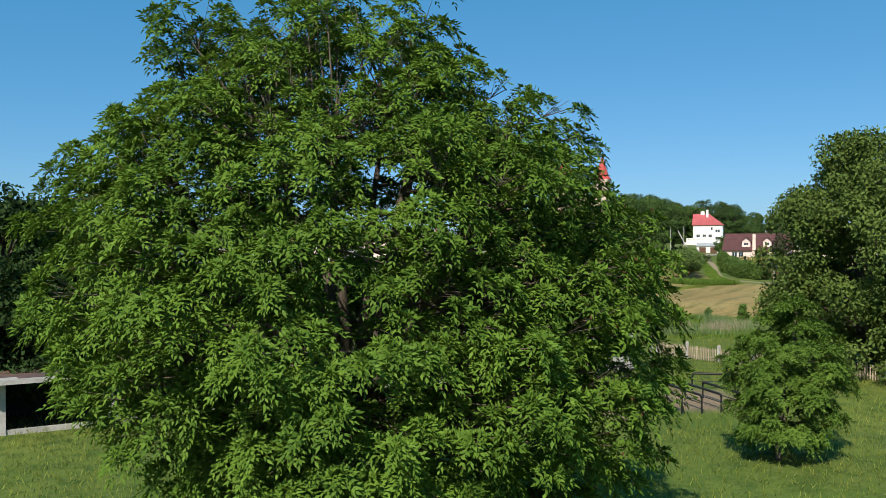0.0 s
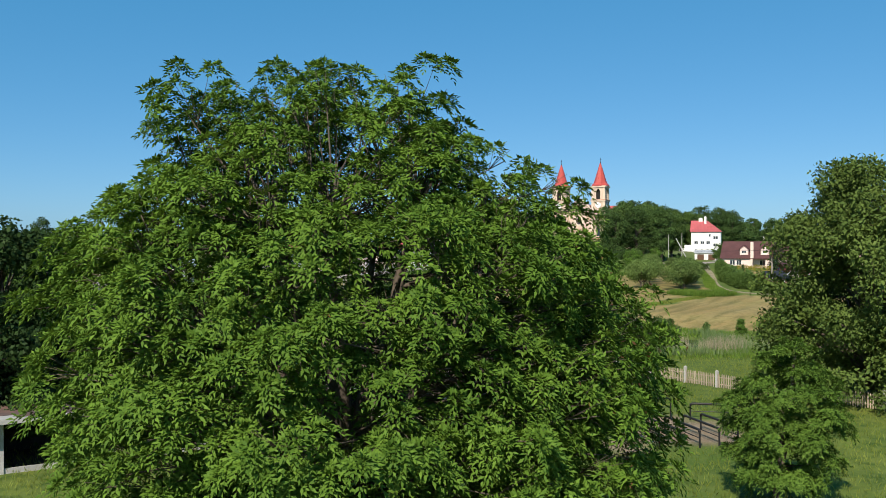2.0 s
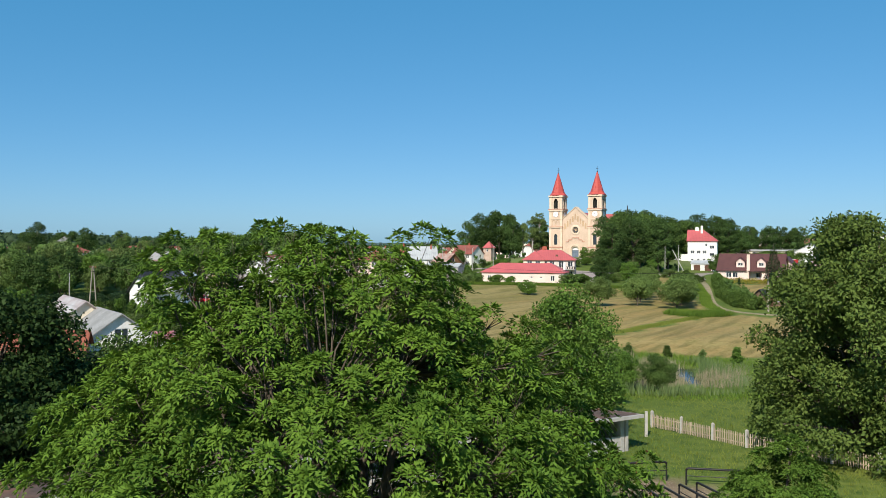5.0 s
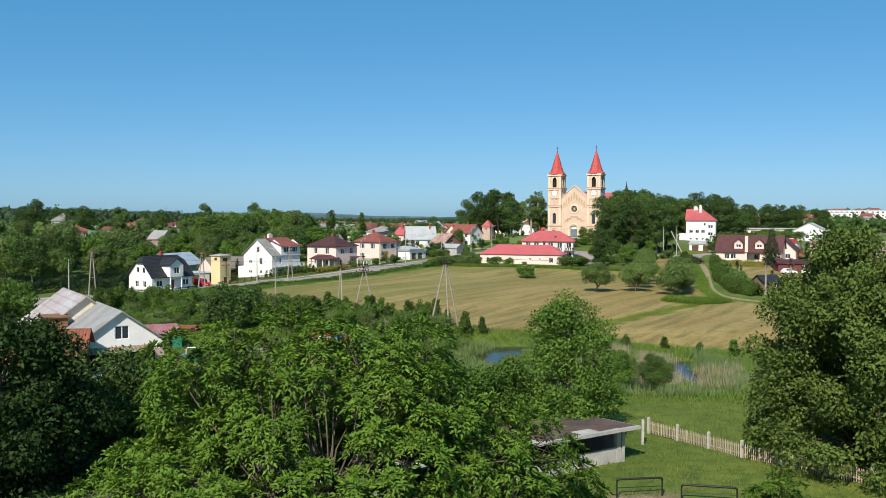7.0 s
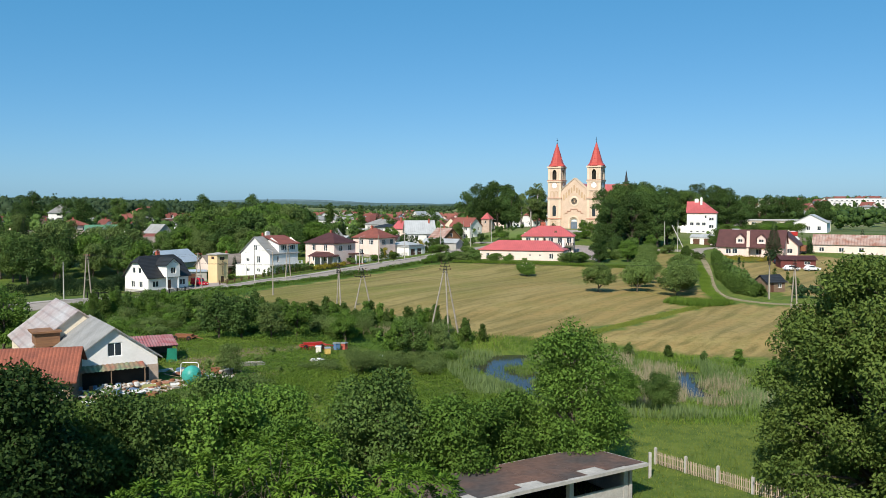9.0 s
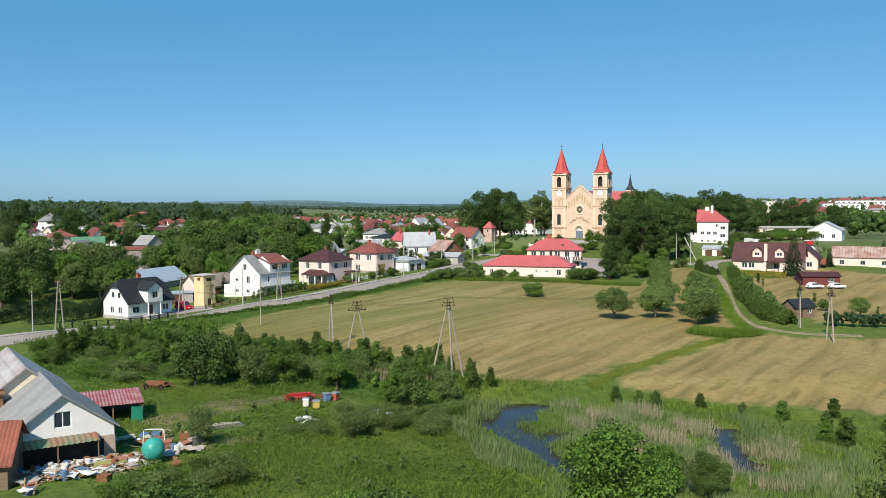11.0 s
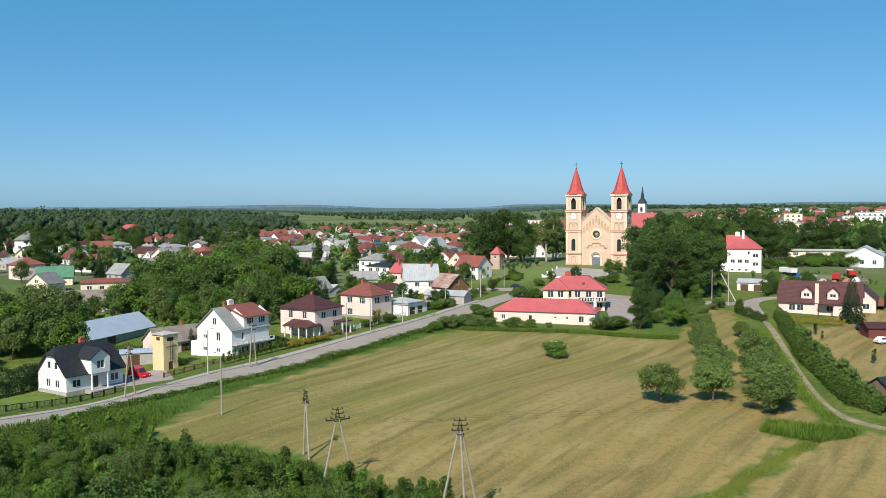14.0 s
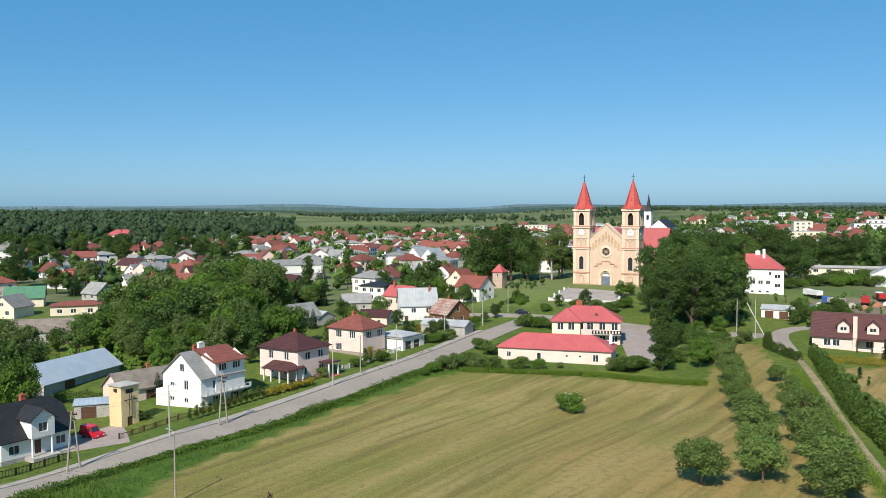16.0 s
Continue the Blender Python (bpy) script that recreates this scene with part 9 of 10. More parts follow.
part("wing_roof", roof_mesh([[(-0.4, -0.7, 8.45), (7.7, -0.7, 8.45), (7.7, 5.4, 10.6), (-0.4, 5.4, 10.6)], [(7.7, 11.2, 6.6), (-0.4, 11.2, 6.6), (-0.4, 5.4, 10.6), (7.7, 5.4, 10.6)]], 0.16, RUSTROOF), None, h2, "red tiled roof of the wing", m=pose(3.3, 0, 0))
part("balcony_slab", Shape().box(-0.1, -1.5, 2.95, 10.9, 0.0, 3.15), CONCRETE, h2)
rail = lattice([i * 0.5 for i in range(23)], [3.15, 3.25, 3.85, 3.95], lambda i, j: j != 1 or i % 3 == 0, -1.48, -1.42)
part("balcony_rail", rail, FRAMEWHITE, h2)
part("annex", Shape().box(-0.2, 8.6, -1.0, 2.2, 12.6, 3.0), WHITE, h2)

# veranda and porch of the pink house
ver = part("veranda_roof", roof_mesh([[(-3.6, -0.6, 2.7), (1.6, -0.6, 2.7), (1.6, 1.0, 3.7), (-1.2, 2.6, 3.9)], [(-3.6, 7.0, 2.7), (-3.6, -0.6, 2.7), (-1.2, 2.6, 3.9), (-0.1, 7.0, 3.8)], [(1.6, 1.0, 3.7), (0.0, 6.8, 3.85), (-1.2, 2.6, 3.9)]], 0.15, BROWNROOF), None, h3, "brown tiled veranda roof")
for x, y in ((-3.2, -0.2), (-3.2, 2.2), (-3.2, 4.6), (-3.2, 6.6), (-0.8, -0.2), (1.2, -0.2)):
    part("veranda_post", Shape().box(x - 0.12, y - 0.12, -0.8, x + 0.12, y + 0.12, 2.75), WHITE, h3)
part("porch_roof", Shape().box(6.2, -3.0, 3.1, 9.8, 0, 3.35), BROWNROOF, h3)
for x in (6.5, 9.4):
    part("porch_column", Shape().box(x - 0.14, -2.8, -0.8, x + 0.14, -2.52, 3.1), WHITE, h3)
part("porch_step", Shape().box(6.2, -3.4, -0.8, 9.8, 0, 0.35), CHIMBRICK, h3)
chimney(h3, 5.0, 5.5, 8.2, 9.8)
part("plinth", Shape().box(-0.12, -0.12, -1.0, 8.62, 0.0, 0.9).box(-0.12, 0.0, -1.0, 0.0, 10.6, 0.9), mat("stone_plinth", (0.34, 0.29, 0.24), (0.26, 0.22, 0.18), 1.5, 0.9, bump=0.3), h4)

# parish house: front wing and side balcony
pw = part("wing", wall_mesh(7.0, 6.0, 6.3, 2.2, "y", 0.0, row("f", (1.3, 4.0), 3.9, 1.6, 1.8, 2), CREAM), None, rectory, m=pose(-0.2, -1.2, 0))
fill_openings(pw, 7.0, 6.0, row("f", (1.3, 4.0), 3.9, 1.6, 1.8, 2), FRAMEWHITE, FRAMEBROWN)
part("wing_roof", roof_mesh(roof_surface(7.0, 7.5, 6.3, 2.6, "y", 0.0, 0.45), 0.16, REDROOF), None, rectory, m=pose(-0.2, -1.2, 0))
part("balcony", Shape().box(9.6, -1.6, 2.9, 16.8, 0, 3.1), CONCRETE, rectory)
part("balcony_rail", lattice([9.7 + i * 0.375 for i in range(20)], [3.1, 3.2, 3.9, 4.0], lambda i, j: j != 1 or i % 2 == 0, -1.58, -1.52), BLACKSTEEL, rectory)
part("roof_vent", Shape().prism([(10.2, 1.2), (11.2, 1.2), (11.2, 2.0), (10.2, 2.0)], 6.9, 7.9, 0.7), FRAMEBROWN, rectory)
chimney(rectory, 6.2, 6.0, 8.4, 10.4, 1.6, 0.7)
chimney(long_red, 25.0, 6.0, 4.2, 6.2, 0.7, 0.5, WHITE)

# brown-roofed house: dormers, tall stack, cross wing
for x in (5.6, 12.0):
    gable_dormer(brown_house, x, 2.6, 4.0, 1.9, 4.0, 1.2, PINK, BROWNROOF, 0.6)
part("chimney", Shape().prism([(9.0, -0.5), (10.0, -0.5), (10.0, 0.3), (9.0, 0.3)], -0.5, 8.2, 0.9), PEACH, brown_house, "peach rendered tall chimney stack")
gw = part("wing", wall_mesh(8.0, 12.0, 3.6, 3.8, "y", 1.0, row("f", (3.2,), 4.2, 1.6, 1.4, 2) + row("f", (1.2, 4.8), 0.9, 1.7, 1.5, 2), PINK), None, brown_house, m=pose(15.2, 9.4, 0))
fill_openings(gw, 8.0, 12.0, row("f", (3.2,), 4.2, 1.6, 1.4, 2) + row("f", (1.2, 4.8), 0.9, 1.7, 1.5, 2), FRAMEWHITE, FRAMEBROWN)
part("wing_roof", roof_mesh(roof_surface(8.0, 12.0, 3.6, 3.8, "y", 1.0, 0.5), 0.16, BROWNROOF), None, brown_house, m=pose(15.2, 9.4, 0))
part("porch", Shape().box(9.9, -2.4, 2.7, 13.6, 0, 2.95).box(10.0, -2.3, -0.5, 10.2, -2.1, 2.7).box(13.3, -2.3, -0.5, 13.5, -2.1, 2.7), BROWNROOF, brown_house)
# white villa: eyebrow dormer and entrance
part("dormer", Shape().prism([(6.4, 1.6), (8.8, 1.6), (8.8, 3.6), (6.4, 3.6)], 9.7, 10.9, 0.9), REDROOF, white_villa)
part("gable", Shape().poly([(0.0, 0.0, 8.85), (0.0, 5.75, 13.3), (0.0, 11.5, 8.85)]).poly([(0.16, 0.0, 8.85), (0.16, 11.5, 8.85), (0.16, 5.75, 13.3)]), WHITE, white_villa)
part("gable_roof", Shape().poly([(-0.4, -0.5, 8.62), (6.1, -0.5, 8.62), (6.1, 5.75, 13.5), (-0.4, 5.75, 13.5)]).poly([(-0.4, 12.0, 8.62), (-0.4, 5.75, 13.5), (6.1, 5.75, 13.5), (6.1, 12.0, 8.62)]), REDROOF, white_villa)
part("entrance", Shape().box(-3.0, 2.0, -1.0, 0.0, 6.0, 3.0), WHITE, white_villa)
# ladder brackets on the fire tower
part("ladder", lattice([1.5, 1.56, 1.98, 2.04], [2.4 + 0.02 * k + 0.35 * (k // 2) for k in range(22)], lambda i, j: i != 1 or j % 2 == 0, -0.2, -0.15), BLACKSTEEL, fire_tower)
part("bracket", Shape().box(0.6, -0.7, 5.2, 0.7, 0, 5.3).box(2.6, -0.7, 5.2, 2.7, 0, 5.3).box(0.6, -0.7, 5.3, 2.7, -0.6, 5.4), BLACKSTEEL, fire_tower)


# ---------------------------------------------------------------- poles and wires
def a_pole(x, y, height, ang, label, spread=2.4, group="power line poles", z=None, feet=None, arm=1.45):
    """Legs that meet under a steel head, with insulators on both sides of it and a long arm across."""
    z = h_at(x, y) if z is None else z
    t = empty("power_pole", pose(x, y, z, 0, 0, ang), label, "power pole", group)
    neck = height - 1.5
    for fx, fy in feet or ((-spread / 2, 0), (spread / 2, 0)):
        part("leg", Shape().tube([(fx * 1.03, fy * 1.03, -0.4), (fx * 0.09, fy * 0.09, neck)], [0.155, 0.10], 8), POLEWOOD, t)
    head = Shape()
    for q in range(4):
        c, d = math.cos(q * 1.5708 + 0.785) * 0.42, math.sin(q * 1.5708 + 0.785) * 0.42
        head.tube([(c, d, neck - 0.35), (c * 0.15, d * 0.15, height - 0.15)], [0.035, 0.025], 5)
    for k in range(3):
        w, zz = 0.36 - 0.1 * k, neck - 0.2 + 0.42 * k
        head.box(-w, -w, zz, w, -w + 0.04, zz + 0.05).box(-w, w - 0.04, zz, w, w, zz + 0.05).box(-w, -w, zz, -w + 0.04, w, zz + 0.05).box(w - 0.04, -w, zz, w, w, zz + 0.05)
    part("head", head, BLACKSTEEL, t, "dark steel lattice head")
    for k in range(3):
        zz = neck + 0.15 + 0.5 * k
        part("bracket", Shape().box(-0.85 + 0.12 * k, -0.03, zz - 0.03, 0.85 - 0.12 * k, 0.03, zz + 0.03), BLACKSTEEL, t)
        for sx in (-1, 1):
            part("insulator", Shape().tube([(sx * (0.82 - 0.12 * k), 0, zz), (sx * (0.82 - 0.12 * k), 0, zz + 0.12), (sx * (0.82 - 0.12 * k), 0, zz + 0.28)], [0.04, 0.11, 0.06], 8), FRAMEBROWN, t)
    if arm:
        part("cross_arm", Shape().box(-arm, -0.06, neck - 0.12, arm, 0.06, neck), BLACKSTEEL, t)
        for sx in (-1, 1):
            part("insulator", Shape().tube([(sx * (arm - 0.06), 0, neck), (sx * (arm - 0.06), 0, neck + 0.12), (sx * (arm - 0.06), 0, neck + 0.28)], [0.04, 0.11, 0.06], 8), FRAMEBROWN, t)
    return (x, y, z + height - 0.1)


def street_pole(x, y, height, ang, label, spread):
    """A plain twin-leg concrete pole with a short arm."""
    z = h_at(x, y)
    t = empty("power_pole", pose(x, y, z, 0, 0, ang), label, "power pole", "street poles")
    for sx in (-1, 1):
        part("leg", Shape().tube([(sx * spread / 2, 0, -0.4), (sx * 0.12, 0, height)], [0.15, 0.10], 8), POLEWOOD, t)
    part("tie", Shape().tube([(-spread * 0.3, 0, height * 0.42), (spread * 0.3, 0, height * 0.42)], [0.07, 0.07], 6), POLEWOOD, t)
    part("cross_arm", Shape().box(-0.08, -1.1, height - 0.5, 0.08, 1.1, height - 0.36).box(-0.06, -0.8, height - 1.2, 0.06, 0.8, height - 1.08), BLACKSTEEL, t)
    for sy in (-1.0, -0.35, 0.35, 1.0):
        part("insulator", Shape().tube([(0, sy, height - 0.36), (0, sy, height - 0.2), (0, sy, height - 0.06)], [0.03, 0.09, 0.05], 8), CHIMBRICK, t)
    return (x, y, z + height - 0.1)


def lamp_pole(x, y, height, ang, label, arm=1.3, lamp=True, lean=0.0, material=None):
    t = empty("street_lamp" if lamp else "utility_pole", pose(x, y, h_at(x, y), 0, lean, ang), label, "street lamp" if lamp else "utility pole", "street poles")
    part("pole", Shape().tube([(0, 0, -0.4), (0, 0, height)], [0.14, 0.085], 8), material or CONCRETE, t)
    if lamp:
        part("arm", Shape().tube([(0, 0, height - 0.1), (arm * 0.5, 0, height + 0.3), (arm, 0, height + 0.4)], [0.04, 0.035, 0.03], 6), STEEL, t)
        part("lamp_head", Shape().prism([(arm - 0.1, -0.12), (arm + 0.5, -0.08), (arm + 0.5, 0.08), (arm - 0.1, 0.12)], height + 0.32, height + 0.46, 0.7), STEEL, t)
    else:
        part("cross_arm", Shape().box(-0.05, -0.7, height - 0.5, 0.05, 0.7, height - 0.4), BLACKSTEEL, t)
    return (x, y, h_at(x, y) + height)


def wire(a, b, sag, label="thin black overhead wire between poles"):
    P = []
    for i in range(13):
        f = i / 12
        p = Vector(a).lerp(Vector(b), f)
        P.append((p.x, p.y, p.z - 4 * sag * f * (1 - f)))
    tagged(new("overhead_wire", Shape().tube(P, [0.009] * 13, 4).mesh("overhead_wire", BLACKSTEEL)), label, "wire", "overhead wires")


A1 = a_pole(1.4, 134.8, 11.7, 8, "tall pale concrete power pole on three splayed legs", feet=((-2.35, 0.5), (0.4, -1.1), (2.25, 0.7)), arm=0)
A2 = a_pole(-12.6, 148.0, 9.3, 22, "pale concrete twin-leg power pole at the field edge", 3.9)
A3 = a_pole(-17.8, 157.4, 8.8, -62, "narrow pale concrete power pole at the field edge", 2.2, arm=0.9)
A4 = a_pole(66.6, 159.2, 9.4, 92, "grey concrete twin-leg power pole by the track", 2.6)
A5 = street_pole(-71.5, 176.8, 9.2, 55, "grey concrete twin-leg power pole by the road", 1.8)
A6 = street_pole(-53.4, 193.6, 8.8, 56, "grey concrete twin-leg pole on the verge", 2.2)
A7 = street_pole(-37.0, 215.0, 8.6, 56, "grey concrete twin-leg pole on the verge", 1.9)
L1 = lamp_pole(-33.5, 176.7, 9.0, 150, "slim wooden lamp pole standing in the field", 1.0, True, 0, POLEWOOD)
L2 = lamp_pole(-43.8, 207.5, 8.5, -34, "concrete street lamp beside the road")
L3 = lamp_pole(-21.4, 241.0, 8.5, -34, "concrete street lamp beside the road")
L4 = lamp_pole(-9.6, 263.5, 8.5, -34, "concrete street lamp beside the road")
L5 = lamp_pole(1.6, 288.0, 8.5, -34, "concrete street lamp beside the road")
L6 = lamp_pole(12.5, 308.0, 8.5, -34, "concrete street lamp beside the road")
L7 = lamp_pole(21.5, 330.5, 8.2, 20, "concrete street lamp at the junction")
L8 = lamp_pole(-74.5, 172.5, 7.6, 0, "plain concrete pole by the road", 0, False)
L9 = lamp_pole(-16.8, 251.5, 8.2, 0, "wooden utility pole by the peach house", 0, False, 0, POLEWOOD)
L10 = lamp_pole(10.2, 318.0, 9.0, 0, "tall wooden utility pole by the timber house", 0, False, 0, POLEWOOD)
L11 = lamp_pole(81.5, 288.0, 10.5, 0, "tall concrete utility pole at the orchard corner", 0, False)
L12 = lamp_pole(77.8, 291.0, 10.0, 0, "tall concrete utility pole under the lindens", 0, False)
A8 = a_pole(67.0, 172.2, 8.5, 72, "concrete lattice twin-leg power pole behind the hedge", 2.6)
tagged(new("pole_stay", Shape().tube([(80.2, 290.5, 13.0), (83.4, 284.2, 3.5)], [0.13, 0.16], 8).mesh("pole_stay", CONCRETE)), "leaning pale stay pole propping the utility pole", "pole")
for p, q in ((A4, A1), (A1, A2), (A2, A3), (A3, A5)):
    for o in (-0.9, 0.0, 0.9):
        d = Vector((q[0] - p[0], q[1] - p[1], 0)).normalized()
        n = Vector((-d.y, d.x, 0)) * o
        wire(tuple(Vector(p) + n), tuple(Vector(q) + n), 0.9)
wire((150, 140, 11.0), A4, 1.2)
for chain in ((L8, A5, A6, A7, L3, L9, L4, L5, L6, L7), (L6, L10), (L12, L11), (L7, L12)):
    for p, q in zip(chain, chain[1:]):
        wire(p, q, 0.5)
        wire((p[0], p[1], p[2] - 0.35), (q[0], q[1], q[2] - 0.35), 0.55)
wire(A5, (-140, 150, 8.5), 1.2)

# ---------------------------------------------------------------- hedges, thujas, garden fences
for k in range(13):
    f = k / 12
    x, y = -44.5 + 9.8 * f, 219.5 + 15.0 * f
    tree(THUJA[0], x + 1.0, y - 1.6, "clipped green thuja in a row by the road", "thuja", "thuja row", 0.6 + 0.06 * (k % 3), k * 37, "thuja")
YELLOW_BUSH = bush_mesh(116, 1.15, 1.7, YELLOWLEAF, 1500, 0.15, 7)
for k in range(8):
    f = k / 7
    bush(YELLOW_BUSH, -33.0 + 6.8 * f, 234.2 + 7.6 * f, "round golden yellow shrub before the pink house", "shrub", "yellow shrubs", 0.85 + 0.14 * (k % 2), k * 51, "shrub")
for k, (x, y, sc, m) in enumerate([(-6.8, 279.5, 0.9, 0), (-4.6, 282.0, 1.05, 2), (-3.2, 283.6, 1.0, 0), (-15.6, 262.5, 1.1, 2), (-16.4, 260.0, 1.0, 0), (-13.8, 264.5, 0.8, 2), (-8.2, 277.0, 0.9, 0)]):
    tree(THUJA[m], x, y, "cone-shaped thuja in a front garden", "thuja", "garden thujas", sc, k * 40, "thuja")
for k, (x, y, sc) in enumerate([(-1.0, 284.5, 1.0), (1.5, 287.0, 1.1), (3.4, 291.0, 0.9), (-13.0, 264, 1.0), (-18.2, 258, 0.8), (-24.5, 249, 0.8), (-47, 232, 0.8), (-53.5, 222.5, 0.75), (-62, 233, 0.9), (-37, 233.8, 0.6), (-27.0, 251.0, 0.7)]):
    bush(BUSH[k % 4], x, y, "leafy garden shrub beside a house", group="garden shrubs", scale=sc, turn=k * 77)
for k, (x, y, sc) in enumerate([(-1.2, 252.6, 0.8), (1.5, 255.4, 1.0), (4.6, 257.6, 1.05), (7.4, 259.8, 1.0), (-3.2, 249.6, 0.5), (8.6, 256.2, 1.0), (11.4, 255.8, 0.95), (17.4, 254.6, 0.95), (21.6, 255.4, 0.75), (38.4, 253.2, 1.0), (40.6, 252.4, 1.15), (42.8, 254.2, 1.1), (44.2, 256.0, 0.9), (26.5, 256.4, 0.4), (49.0, 256, 0.8), (54, 262, 0.9), (60.5, 262.0, 0.9), (57, 268, 1.0), (9, 300, 0.8), (24, 306, 1.2), (28, 304, 1.1), (31, 301, 0.9), (12.5, 270.5, 1.0), (10.5, 276, 1.0), (33, 330, 0.8), (48, 330, 1.1), (52, 327, 1.2), (43, 334, 0.9), (58, 333, 1.1)]):
    bush(BUSH[k % 4], x, y, "dense green shrub round the parish buildings", group="parish shrubs", scale=sc * 1.2, turn=k * 53)
hedge("tall_hedge", [(87.5, 267), (81.2, 246), (76.2, 229), (71.2, 211), (66.9, 193), (64.4, 180), (66.2, 174)], 2.8, 2.7, HEDGELEAF, "tall dense hedge of hornbeam beside the farm track", 41, 900, 0.3, 0.3)
hp = np.array([(87.6 + (65.8 - 87.6) * f + wob, 266 + (177 - 266) * f) for f, wob in zip(np.linspace(0, 1, 46), np.random.default_rng(3).uniform(-0.9, 0.9, 46))])
woods("tall_hedge", 41, hp, LINDENLEAF, "young trees standing up out of the hedge by the track", 300, 2.4, 4.0, 0.6, 14)
hp = np.array([(72 + 50 * f + wob, 173 - 13 * f + wob) for f, wob in zip(np.linspace(0, 1, 70), np.random.default_rng(4).uniform(-0.9, 0.9, 70))])
woods("tall_hedge", 42, hp, CONIFER, "dense row of dark bushes at the foot of the gardens", 380, 1.6, 3.6, 0.62, 14)
hedge("hedge", [(86, 262), (90, 259.6), (99, 255.5)], 2.0, 1.9, YELLOWLEAF, "golden yellow hedge before the brown-roofed house", 43, 260, 0.22)
hedge("hedge", [(82, 262), (80, 276), (84, 286)], 1.8, 2.2, HEDGELEAF, "green hedge at the lane corner", 44, 260, 0.26)
hedge("hedge", [(-90, 211), (-78, 217), (-72, 226)], 1.6, 2.6, CONIFER, "dark clipped conifer hedge beside the white house", 45, 330, 0.24)
hedge("hedge", [(-84, 189), (-78.5, 196.5), (-75.5, 202.5), (-77.5, 212)], 2.2, 3.4, CONIFER, "tall dark conifer hedge behind the lawn", 50, 420, 0.26)
hedge("hedge", [(-76, 238), (-66, 236)], 1.6, 2.4, HEDGELEAF, "green hedge behind the grey garage", 46, 260, 0.24)
hedge("hedge", [(-104, 180), (-92, 190), (-90, 211)], 1.8, 2.6, CONIFER, "dark conifer hedge at the garden edge", 47, 330, 0.26)
hedge("hedge", [(-2, 292), (6, 305), (12, 318)], 1.2, 1.4, HEDGELEAF, "low green hedge by the roadside garden", 48, 240, 0.22)
hedge("hedge", [(70, 238), (66, 222)], 1.4, 1.6, MIDLEAF, "low elder hedge beside the track", 49, 240, 0.24)
r = random.Random(44)
for k in range(12):
    x, y = r.uniform(78, 95), r.uniform(178, 245)
    if off_line(x, y, 66.5, 190, 84, 262) < 6:
        continue
    tree([THUJA[0], FRUIT[1], THUJA[0], THUJA[1]][k % 4], x, y, "small garden tree in the allotments", group="allotment trees", scale=r.uniform(0.45, 0.8), turn=k * 61)
for k, (x, y) in enumerate([(69.4, 181.0)]):
    sh = house("small dark garden shed with a dark grey roof", (x + 0.8, y + 0.5), 20, 4.8, 3.8, 2.2, 1.3, "x", 1.0, 0.3, WOOD, BLACKROOF, row("f", (1.0,), 0.1, 0.9, 1.8, "door") + row("f", (3.0,), 0.9, 1.0, 0.9), name="garden_shed", category="shed", group="garden sheds")


def rail_fence(pts, height, label, material, gap=0.22, name="garden_fence"):
    f = empty(name, pose(0, 0, 0), label, "fence", "garden fences")
    for (ax, ay), (bx, by) in zip(pts, pts[1:]):
        d = math.hypot(bx - ax, by - ay)
        a = math.degrees(math.atan2(by - ay, bx - ax))
        k = max(1, round(d / 2.5))
        for i in range(k):
            x, y = ax + (bx - ax) * i / k, ay + (by - ay) * i / k
            w = d / k
            part("post", Shape().box(-0.1, -0.1, -0.3, 0.1, 0.1, height + 0.12), material, f, m=pose(x, y, h_at(x, y), 0, 0, a))
            n = int(w / gap)
            xs = [0.1]
            for j in range(n):
                xs += [0.1 + (w - 0.2) * (j + 0.4) / n, 0.1 + (w - 0.2) * (j + 0.6) / n]
            xs.append(w - 0.1)
            part("panel", lattice(xs, [0.15, 0.22, height - 0.1, height], lambda i2, j2: j2 != 1 or i2 % 2 == 1, -0.02, 0.02), material, f, m=pose(x, y, h_at(x, y), 0, 0, a))


rail_fence([(-73.5, 181.5), (-62.0, 194.0), (-57.0, 201.5)], 1.1, "black steel garden fence of the white house", BLACKSTEEL)
rail_fence([(-52.8, 209.8), (-43.2, 223.0), (-36.5, 233.5), (-33.5, 238.0)], 1.0, "brown garden fence with posts along the pavement", FRAMEBROWN)
rail_fence([(-32.5, 236.0), (-24.5, 248.5)], 1.0, "low brown fence before the pink house", FRAMEBROWN)
for k, (x, y, sc) in enumerate([(-8.0, 284.0, 1.5), (-6.6, 285.8, 1.35), (-5.2, 287.0, 1.2)]):
    tree(THUJA[(1, 0, 2)[k]], x, y, "upright garden conifer behind the roadside fence", group="garden conifers", scale=sc, turn=k * 40, name="thuja")
for k, (x, y, sc) in enumerate([(-1.4, 291.0, 0.5), (1.0, 293.6, 0.48), (10.5, 309, 0.3), (13.5, 315, 0.34), (17, 322, 0.45)]):
    tree(MID[(0, 2, 1)[k % 3]], x, y, "small leafy tree behind the roadside fence", group="roadside garden trees", scale=sc, turn=k * 61)
rail_fence([(-21.0, 254.5), (-12.0, 270.5), (-4.0, 284.5), (5.0, 300.5)], 1.1, "low fence with pale pillars along the road", WHITE)


